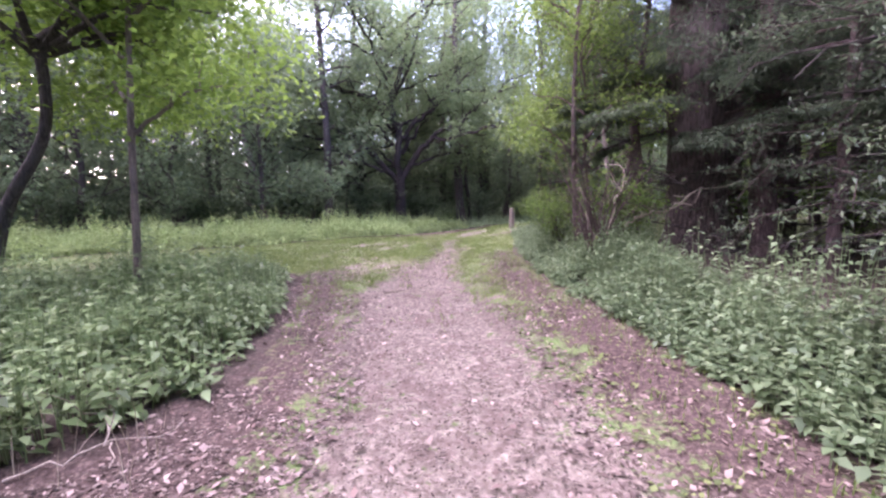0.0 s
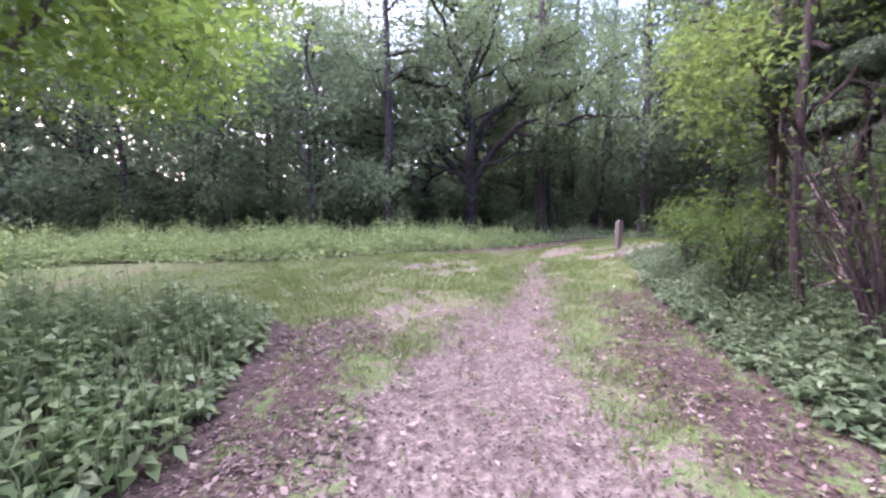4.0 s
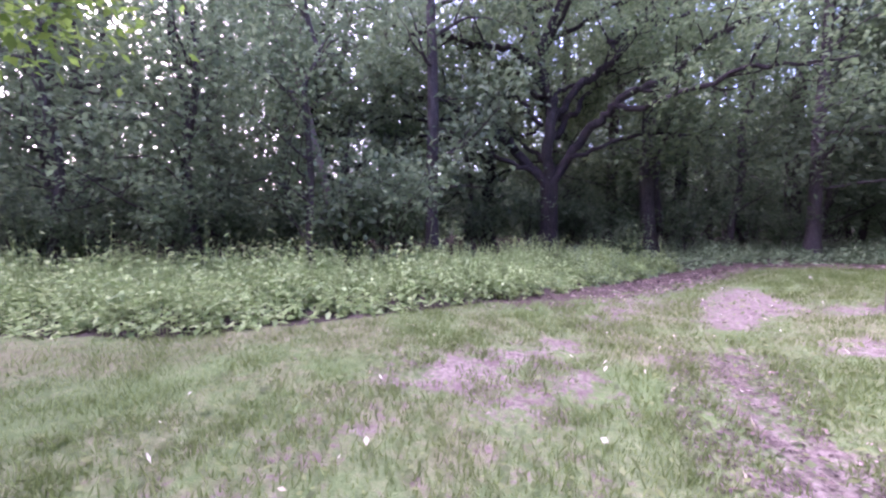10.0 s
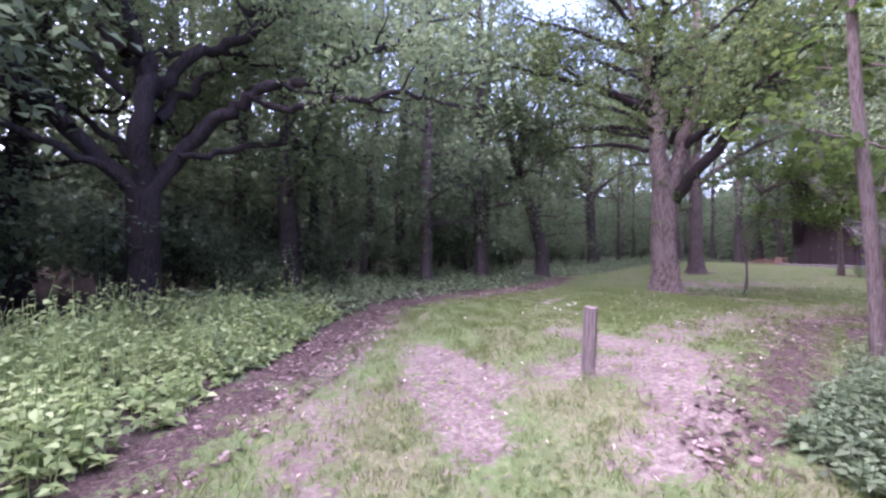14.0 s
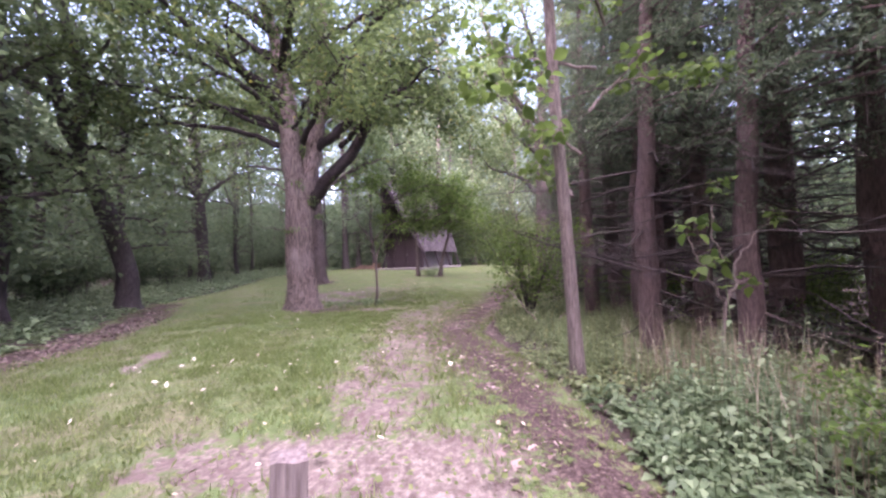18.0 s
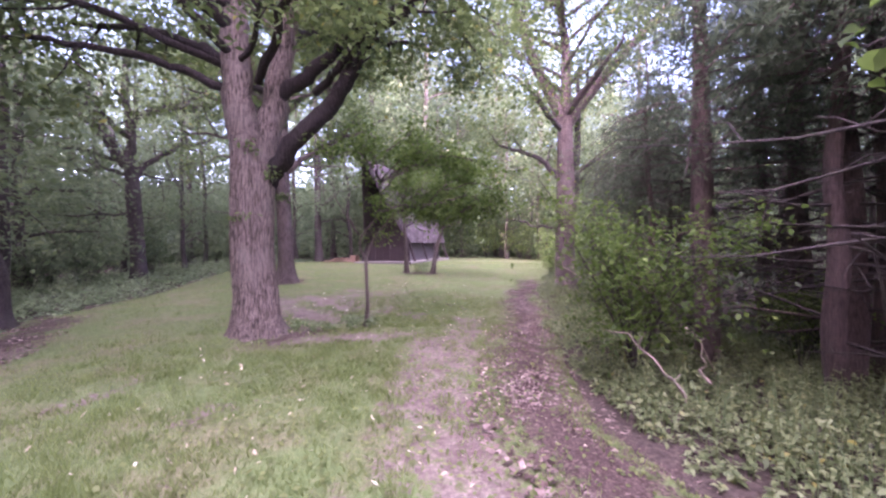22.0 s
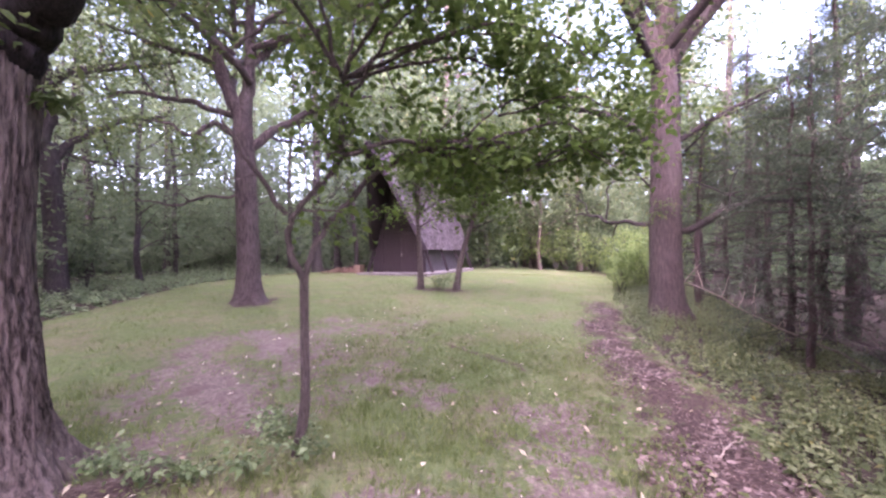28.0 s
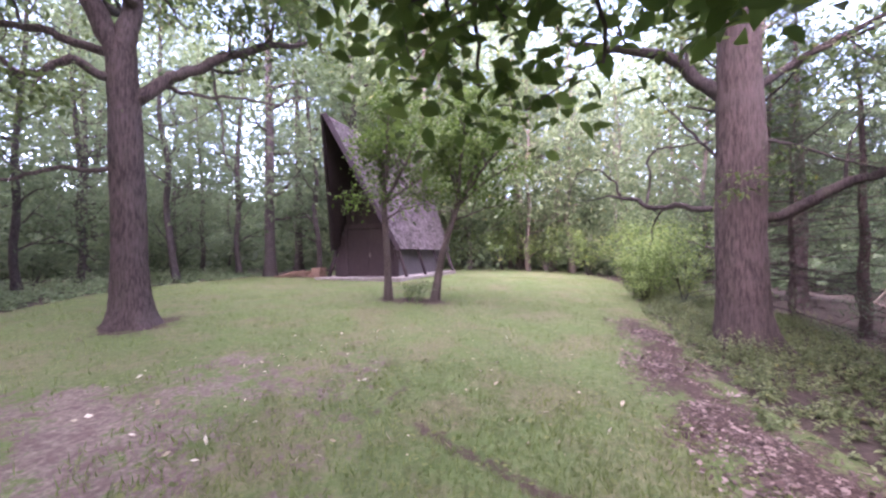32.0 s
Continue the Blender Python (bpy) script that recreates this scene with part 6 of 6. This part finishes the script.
scatter("leaf_litter", "dry brown fallen leaves along the banks", "litter", 72, 42000, along(LITTERS[:2], -0.25, 2, (-3.4, 2.6, -3, 10)), DRIFT_LEAF, 0.05, 0.6, -0.01)
scatter("fallen_leaves", "reddish and cream fallen leaves beside the trail", "leaves", 85, 9000, along(LITTERS[:2], -0.1, 2, (-3.4, 2.6, -1, 9)), DRY_LEAF, 0.045, 0.6, 0.005, 0.35)
scatter("leaf_litter", "dry reddish brown leaves along the foot of the bank", "litter", 73, 125000, along(LITTERS[2:4], -0.2, 2, (-3, 25, 9, 25)), DRY_LEAF, 0.075, 0.6, -0.01)
scatter("leaf_litter", "thick drift of pinkish brown leaves along the bank", "litter", 83, 46000, along([LITTERS[2]], -0.3, 2, (8.5, 24, 9.8, 14), False, 0.4), DRIFT_LEAF, 0.058, 0.6, 0.0)
scatter("fallen_leaves", "pale fallen leaves strewn over the glade's lawn", "leaves", 74, 900, along([[(8, 15.5, 3.2), (18, 16, 3.5)]], 0, 9, (5, 22, 10, 22), True), PALE_LEAF, 0.06, 0.5, 0.03, 0.5)
scatter("fallen_leaves", "small cream fallen leaves strewn over the lawn", "leaves", 84, 700, along([[(-2, 8, 3), (0, 13, 3), (8, 15.5, 3.2)]], 0, 9, (-5, 11, 6, 18), True), PALE_LEAF, 0.045, 0.5, 0.03, 0.5)

scatter("clover", "broad-leaved clover and plantain in the worn lawn", "plants", 75, 40000, along([[(-2.5, 8, 2.2), (-0.8, 12, 2.5), (4, 14.6, 2), (11, 15.5, 2.2), (17, 15.2, 2.5)]], 0, 9, (-5, 20, 6, 20), True), CLOVER_LEAF, 0.045, 0.7, 0.035, 0.3)


def tall_grass(name, label, seed, poly, count, tall, material, wide=0.006):
    """Thin bent stems."""
    rng = np.random.default_rng(seed)
    p = np.array(poly)
    x, y = rng.uniform(p[:, 0].min(), p[:, 0].max(), count * 4), rng.uniform(p[:, 1].min(), p[:, 1].max(), count * 4)
    ok = inside(poly, x, y)
    x, y = x[ok][:count], y[ok][:count]
    n = len(x)
    h = tall * rng.uniform(0.5, 1.2, n)
    a, l = rng.uniform(0, 6.28, n), np.abs(rng.normal(0, 0.3, n)) * h
    b = np.stack([x, y, height(x, y) - 0.02], 1)
    s = np.stack([np.cos(a + 1.57), np.sin(a + 1.57), 0 * a], 1) * wide
    d = np.stack([np.cos(a), np.sin(a), 0 * a], 1)
    m = b + d * (l * 0.3)[:, None] + np.stack([0 * h, 0 * h, h * 0.6], 1)
    t = b + d * l[:, None] + np.stack([0 * h, 0 * h, h], 1)
    V = np.stack([b - s, b + s, m + s * 0.7, m - s * 0.7, m - s * 0.7, m + s * 0.7, t + s * 0.15, t - s * 0.15], 1).reshape(-1, 3)
    tagged(new(name, mesh_of(name, V, np.arange(len(V)).reshape(-1, 4), material)), label, "grass", kind="stuff")


tall_grass("dry_grass", "dry pale stems standing on the bank", 76, [(3.3, 11.5), (5.6, 11.8), (6.2, 10.2), (3.6, 10.0)], 560, 0.8, DRY_STEM, 0.0032)
tall_grass("dry_grass", "dead brown stalks at the rim of the trailside weeds", 86, [(-2.7, 0.6), (-1.7, 0.8), (-1.6, 2.3), (-1.9, 2.9), (-2.8, 2.7)], 90, 0.3, DRY_STEM, 0.003)
tall_grass("tall_grass", "tall green grass among the bank weeds", 77, [(4.48, 12.2), (9.15, 12.6), (9.15, 10.5), (4.48, 10.5)], 150, 0.55, SHADE_WEED, 0.005)
tall_grass("tall_grass", "tall grass along the top of the nettle bank", 78, [(-14, 8), (-8.5, 11), (-4, 13.3), (-1.5, 16.5), (-3, 18.5), (-8, 15), (-15, 12)], 1800, 0.7, NETTLE_LEAF, 0.006)
tall_grass("tall_grass", "grass at the rim of the trailside weeds", 79, [(-2.6, -2), (-2.6, 1.8), (-1.95, 2.9), (-2.0, 4.6), (-2.8, 6.6), (-4.6, 6.9), (-9, 5.2), (-9, 3), (-3, 3), (-3.4, -2)], 3000, 0.5, WEED_LEAF, 0.006)
tall_grass("tall_grass", "tufts of grass at the foot of the bank", 80, [(1.3, -2), (1.3, 6), (1.1, 9), (1.6, 12), (2.2, 12.2), (1.9, 7), (2.2, 2.5), (2.2, -2)], 1500, 0.09, GRASS_BLADE, 0.005)


def leafy_plant(place, seed, tall, spread, size, label, leaf):
    """A small broad-leaved plant: stems with rounded leaves."""
    rng = np.random.default_rng(seed)
    top = thing("leafy_plant", on(*place), label, "plant", "plants at the trees' feet")
    tips = []
    for i in range(6):
        a = rng.uniform(0, 6.28)
        w = Wood()
        l = smooth_line([(0, 0, -0.02), (math.cos(a) * spread * 0.3, math.sin(a) * spread * 0.3, tall * 0.6), (math.cos(a) * spread, math.sin(a) * spread, tall * rng.uniform(0.6, 1.0))], 7)
        w.add(*tube(l, np.linspace(0.006, 0.002, 7), 4))
        piece("stem", w.mesh("stem", leaf), top)
        tips.extend(l[2:])
    piece("leaves", mesh_of("leaves", *shaped_leaves(rng, np.array(tips), 4, 0.05, size, 0.65, 0.15, 0.7), leaf), top)


for i, (x, y, h) in enumerate(((13.2, 16.4, 0.34), (12.95, 16.75, 0.28), (12.85, 17.1, 0.22), (12.8, 17.5, 0.24), (12.95, 17.9, 0.22), (13.55, 16.75, 0.25), (24.85, 16.3, 0.85), (25.25, 16.1, 0.6), (24.6, 16.05, 0.75), (24.95, 15.95, 0.65), (13.75, 17.0, 0.2))):
    leafy_plant((x, y), 200 + i, h * 0.85, h * 0.8, 0.06, "bright green broad-leaved plant in the lawn", WEED_LEAF)

scatter("clover", "small green weeds creeping over the trail's edge", "plants", 81, 3000, along([LITTERS[1]], -0.1, 2, (0.6, 2.6, -2, 10)), CLOVER_LEAF, 0.04, 0.7, 0.03, 0.3)


# ---------------------------------------------------------------- the post in the trail
def wooden_post():
    top = thing("wooden_post", Matrix.Translation(on(2.5, 14.02, -0.1)) @ Matrix.Rotation(0.5, 4, "Z") @ Matrix.Rotation(0.03, 4, "X"), "short weathered square wooden post standing in bare dirt", "post")
    bm = bmesh.new()
    box(bm, -0.065, 0.065, -0.065, 0.065, 0, 0.81)
    bmesh.ops.subdivide_edges(bm, edges=bm.edges[:], cuts=6, use_grid_fill=True)
    for v in bm.verts:
        v.co.x += 0.006 * noise.noise(v.co * 9)
        v.co.y += 0.006 * noise.noise(v.co * 9 + Vector((5, 1, 2)))
        if v.co.z > 0.8:
            v.co.z += 0.02 * noise.noise(v.co * 14) - 0.22 * max(abs(v.co.x), abs(v.co.y)) + 0.01
    part("shaft", bm, POST_WOOD, top)
    bm = bmesh.new()
    for x, w, z0, z1 in ((-0.02, 0.006, 0.25, 0.77), (0.03, 0.004, 0.4, 0.79)):
        box(bm, x, x + w, -0.0705, -0.066, z0, z1)
    part("crack", bm, SHED_WOOD, top, "dark drying crack")


wooden_post()


# ---------------------------------------------------------------- the A-frame shed
def shed():
    """Local axes: x to the right of its front, y to its back, z up."""
    eave_x, eave_z, top_z, long_, prow = 1.58, 1.35, 6.45, 7.0, 3.0
    top = thing("a_frame_shed", Matrix.Translation(on(31.35, 18.92, 0)) @ Matrix.Rotation(radians(-107.5), 4, "Z"), "dark brown A-frame shed with a steep shingled roof", "shed")
    bm = bmesh.new()
    box(bm, -2.1, 2.1, -0.9, long_ + 0.2, -0.5, 0.12, 0.02)
    part("slab", bm, CONCRETE, top, "pale concrete slab")
    slope = (top_z - eave_z) / eave_x
    # front wall of upright boards with the doorway cut out
    n = 0
    x = -1.62
    while x < 1.6:
        x1 = min(x + 0.15, 1.62)
        zt = min(top_z - slope * (abs(x) + 0.06), top_z - slope * (abs(x1) + 0.06), top_z - 0.3)
        z0 = 2.42 if -0.95 < (x + x1) / 2 < 1.25 else 0.12
        if zt > z0 + 0.1:
            bm = bmesh.new()
            box(bm, x, x1 - 0.008, 0.0, 0.04 + 0.004 * (n % 3), z0, zt)
            part("board", bm, SHED_WOOD, top)
        x, n = x1, n + 1
    for a, b in ((-1.05, -0.93), (1.23, 1.33)):
        bm = bmesh.new()
        box(bm, a, b, -0.05, 0.0, 0.12, 2.3)
        part("door_jamb", bm, SHED_WOOD, top)
    bm = bmesh.new()
    box(bm, -1.12, 1.4, -0.08, 0.0, 2.3, 2.52, 0.01)
    part("lintel", bm, DOOR_WOOD, top)
    door = None
    for a, b in ((-0.93, 0.15), (0.15, 1.23)):
        bm = bmesh.new()
        box(bm, a + 0.006, b - 0.006, 0.0, 0.035, 0.15, 2.29, 0.004)
        for j in range(1, 4):
            xx = a + (b - a) * j / 4
            box(bm, xx - 0.006, xx + 0.006, -0.006, 0.0, 0.17, 2.27)
        door = part("door", bm, DOOR_WOOD, top, "closed plain brown door leaf")
    bm = bmesh.new()
    box(bm, 0.19, 0.22, -0.05, 0.0, 1.0, 1.2, 0.004)
    part("handle", bm, CONCRETE, door, "worn metal handle")
    # roof slabs: edge leans forward to the peak
    for s in (1, -1):
        front = lambda z: -prow * (z - eave_z) / (top_z - eave_z) - 0.15
        bm = bmesh.new()
        c = []
        for z, xx in ((eave_z, eave_x), (top_z, 0.0)):
            for yy in (front(z), long_ + 0.25):
                for th in (0.0, 0.1):
                    c.append(bm.verts.new((s * (xx + th), yy, z + th * 0.3)))
        f = [(0, 2, 3, 1), (4, 5, 7, 6), (0, 1, 5, 4), (2, 6, 7, 3), (0, 4, 6, 2), (1, 3, 7, 5)]
        for q in f:
            bm.faces.new([c[i] for i in q])
        bmesh.ops.recalc_face_normals(bm, faces=bm.faces[:])
        roof = part("roof", bm, SHED_WOOD, top, "steep roof slope of grey shingles")
        rng = np.random.default_rng(80 + s)
        V = []
        rows = 40
        nx, nz = math.sin(math.atan2(top_z - eave_z, eave_x)), math.cos(math.atan2(top_z - eave_z, eave_x))
        for r in range(rows):
            t0, t1 = r / rows, min((r + 1.35) / rows, 1.0)
            za, zb = eave_z + (top_z - eave_z) * t0, eave_z + (top_z - eave_z) * t1
            xa, xb = eave_x * (1 - t0) + 0.1, eave_x * (1 - t1) + 0.1
            y = front(za) + rng.uniform(-0.03, 0.03)
            while y < long_ + 0.2:
                w = rng.uniform(0.09, 0.2)
                o, d = rng.uniform(0.025, 0.045), rng.uniform(-0.02, 0.015)
                lo = [(s * (xa + o * nx), y + 0.004, za + o * nz + d), (s * (xa + o * nx), y + w - 0.004, za + o * nz + d)]
                hi = [(s * (xb + 0.004), y + w - 0.004, zb), (s * (xb + 0.004), y + 0.004, zb)]
                bk = [(s * (xa + 0.002), y + 0.004, za + d), (s * (xa + 0.002), y + w - 0.004, za + d)]
                V.append(lo + hi)
                V.append(bk + lo[::-1])
                y += w
        V = np.array(V).reshape(-1, 3)
        tagged(piece("shingles", mesh_of("shingles", V, np.arange(len(V)).reshape(-1, 4), SHINGLE), roof, "courses of weathered wooden shingles"), kind="stuff")
        bm = bmesh.new()
        beam(bm, (s * (eave_x + 0.12), front(eave_z) - 0.03, eave_z - 0.05), (s * 0.06, front(top_z) - 0.03, top_z + 0.05), 0.05, 0.22)
        part("barge_board", bm, SHED_WOOD, top)
        # low side wall and the struts that carry the slope down to the slab
        bm = bmesh.new()
        box(bm, *sorted((s * 1.2, s * 1.26)), 0.02, long_, 0.12, 2.2)
        for j in range(1, 24):
            box(bm, *sorted((s * 1.26, s * 1.275)), j * long_ / 24 - 0.02, j * long_ / 24 + 0.02, 0.12, 1.9)
        part("side_wall", bm, SIDE_WOOD, top, "grey battened wall under the eave")
        for j in range(4):
            yy = 0.05 + j * (long_ - 0.1) / 3
            bm = bmesh.new()
            beam(bm, (s * 2.0, yy, 0.1), (s * (eave_x - 0.02), yy, eave_z + 0.06), 0.1, 0.14)
            part("strut", bm, SHED_WOOD, top)
    bm = bmesh.new()
    vs = [bm.verts.new(p) for p in ((-1.26, long_, 0.12), (1.26, long_, 0.12), (1.26, long_, 2.2), (0, long_, top_z - 0.15), (-1.26, long_, 2.2))]
    f = bm.faces.new(vs)
    e = bmesh.ops.extrude_face_region(bm, geom=[f])["geom"]
    bmesh.ops.translate(bm, verts=[v for v in e if isinstance(v, bmesh.types.BMVert)], vec=(0, -0.06, 0))
    bmesh.ops.recalc_face_normals(bm, faces=bm.faces[:])
    part("back_wall", bm, SHED_WOOD, top)
    bm = bmesh.new()
    beam(bm, (0, -prow - 0.1, top_z - 0.08), (0, long_ + 0.2, top_z - 0.08), 0.12, 0.2)
    part("ridge_beam", bm, SHED_WOOD, top)


shed()


def firewood(x, y, turn):
    top = thing("woodpile", Matrix.Translation(on(x, y, 0.0)) @ Matrix.Rotation(turn, 4, "Z"), "long low messy pile of split reddish boards beside the shed", "firewood")
    rng = random.Random(3)
    for r, cnt in ((0, 15), (1, 12), (2, 7)):
        for i in range(cnt):
            long_, w, h = rng.uniform(0.5, 0.9), rng.uniform(0.08, 0.16), rng.uniform(0.05, 0.1)
            bm = bmesh.new()
            box(bm, -long_ / 2, long_ / 2, -w / 2, w / 2, -h / 2, h / 2, 0.008)
            for v in bm.verts:
                v.co.y += 0.02 * noise.noise(v.co * 7 + Vector((i, r, 0)))
            bmesh.ops.transform(bm, verts=bm.verts[:], matrix=Matrix.Translation((rng.uniform(-0.2, 0.2), (i - cnt / 2) * 0.17, 0.06 + r * 0.1)) @ Matrix.Rotation(rng.uniform(-0.6, 0.6), 4, "Z") @ Matrix.Rotation(rng.uniform(-0.12, 0.12), 4, "Y"))
            part("board", bm, LOG_WOOD, top)


def wooden_box(x, y, turn):
    top = thing("wooden_box", Matrix.Translation(on(x, y, 0.0)) @ Matrix.Rotation(turn, 4, "Z"), "reddish wooden box of boards at the end of the woodpile", "box")
    for k in range(3):
        for a, b, c, d in ((-0.3, 0.3, -0.22, -0.2), (-0.3, 0.3, 0.2, 0.22), (-0.3, -0.28, -0.198, 0.198), (0.28, 0.3, -0.198, 0.198)):
            bm = bmesh.new()
            box(bm, a, b, c, d, 0.02 + k * 0.16, 0.17 + k * 0.16, 0.004)
            part("board", bm, LOG_WOOD, top)
    bm = bmesh.new()
    box(bm, -0.28, 0.28, -0.2, 0.2, 0.0, 0.03)
    part("bottom", bm, LOG_WOOD, top)


firewood(33.15, 22.6, -0.3)
wooden_box(32.75, 21.55, -0.2)


def dead_branch(name, place, turn, pitch, length, radius, seed, label, twigs=5, rising=False):
    rng = np.random.default_rng(seed)
    l = wander(rng, (0, 0, 0), (length, 0, 0), 12, 0.008 * length if rising else 0.03 * length)
    w = Wood()
    w.add(*tube(l, np.linspace(radius, radius * 0.35, 12), 8))
    for k in range(twigs):
        p = l[3 + k * 9 // twigs] if rising else l[rng.integers(3, 12)]
        e = p + (rng.normal((0.12, 0, 0.3), (0.14, 0.16, 0.12)) if rising else rng.normal(0, 0.22, 3) * length * 0.5)
        mid = (p + e) / 2 + rng.normal(0, 0.03, 3)
        w.add(*tube([p, mid, e], (radius * 0.45, radius * 0.35, radius * 0.2), 5))
        if rising:
            w.add(*tube([mid, mid + rng.normal(0, 0.1, 3), mid + rng.normal((0.08, 0, 0.14), 0.08)], (radius * 0.3, radius * 0.22, radius * 0.15), 4))
    m = Matrix.Translation(on(*place)) @ Matrix.Rotation(turn, 4, "Z") @ Matrix.Rotation(-pitch, 4, "Y")
    tagged(thing(name, m, label, "branch", mesh=w.mesh(name, DEAD_WOOD)))


dead_branch("fallen_stick", (13.55, 13.0, 0.02), -0.9, 0.02, 0.6, 0.012, 91, "bare fallen stick on the leaf litter", 1)
dead_branch("fallen_branch", (16.1, 8.86, -0.05), 1.164, 0.5, 3.05, 0.021, 92, "bleached forked branch propped slantwise on the bank", 9, True)
dead_branch("fallen_branch", (9.25, 11.6, 0.2), -0.4, 0.15, 2.0, 0.02, 94, "dead leaning branch among the weeds", 6)
dead_branch("fallen_branch", (8.85, 12.1, 0.1), 1.2, 0.9, 0.9, 0.02, 95, "pale dead branch stuck upright in the weeds", 5)
dead_branch("fallen_branch", (3.1, 6.6, 0.6), 0.3, 0.35, 2.0, 0.04, 96, "dead branch rising out of the thicket", 6)
dead_branch("fallen_stick", (-0.9, 5.8, 0.0), 0.5, 0.0, 0.7, 0.01, 97, "thin stick across the dirt trail", 1)
dead_branch("fallen_stick", (-2.5, 2.6, 0.05), -0.75, 0.0, 1.1, 0.008, 87, "dead brown stick at the weeds' edge", 2)
dead_branch("fallen_stick", (-2.3, 1.9, 0.03), 0.7, 0.05, 0.8, 0.007, 88, "dead brown stick at the weeds' edge", 2)
dead_branch("fallen_branch", (2.84, 6.9, 0.1), 2.2, 1.2, 1.5, 0.035, 98, "brown dead stem in the thicket", 6)
dead_branch("fallen_branch", (2.67, 6.5, 0.1), 0.6, 1.3, 1.7, 0.03, 99, "brown dead stem in the thicket", 6)
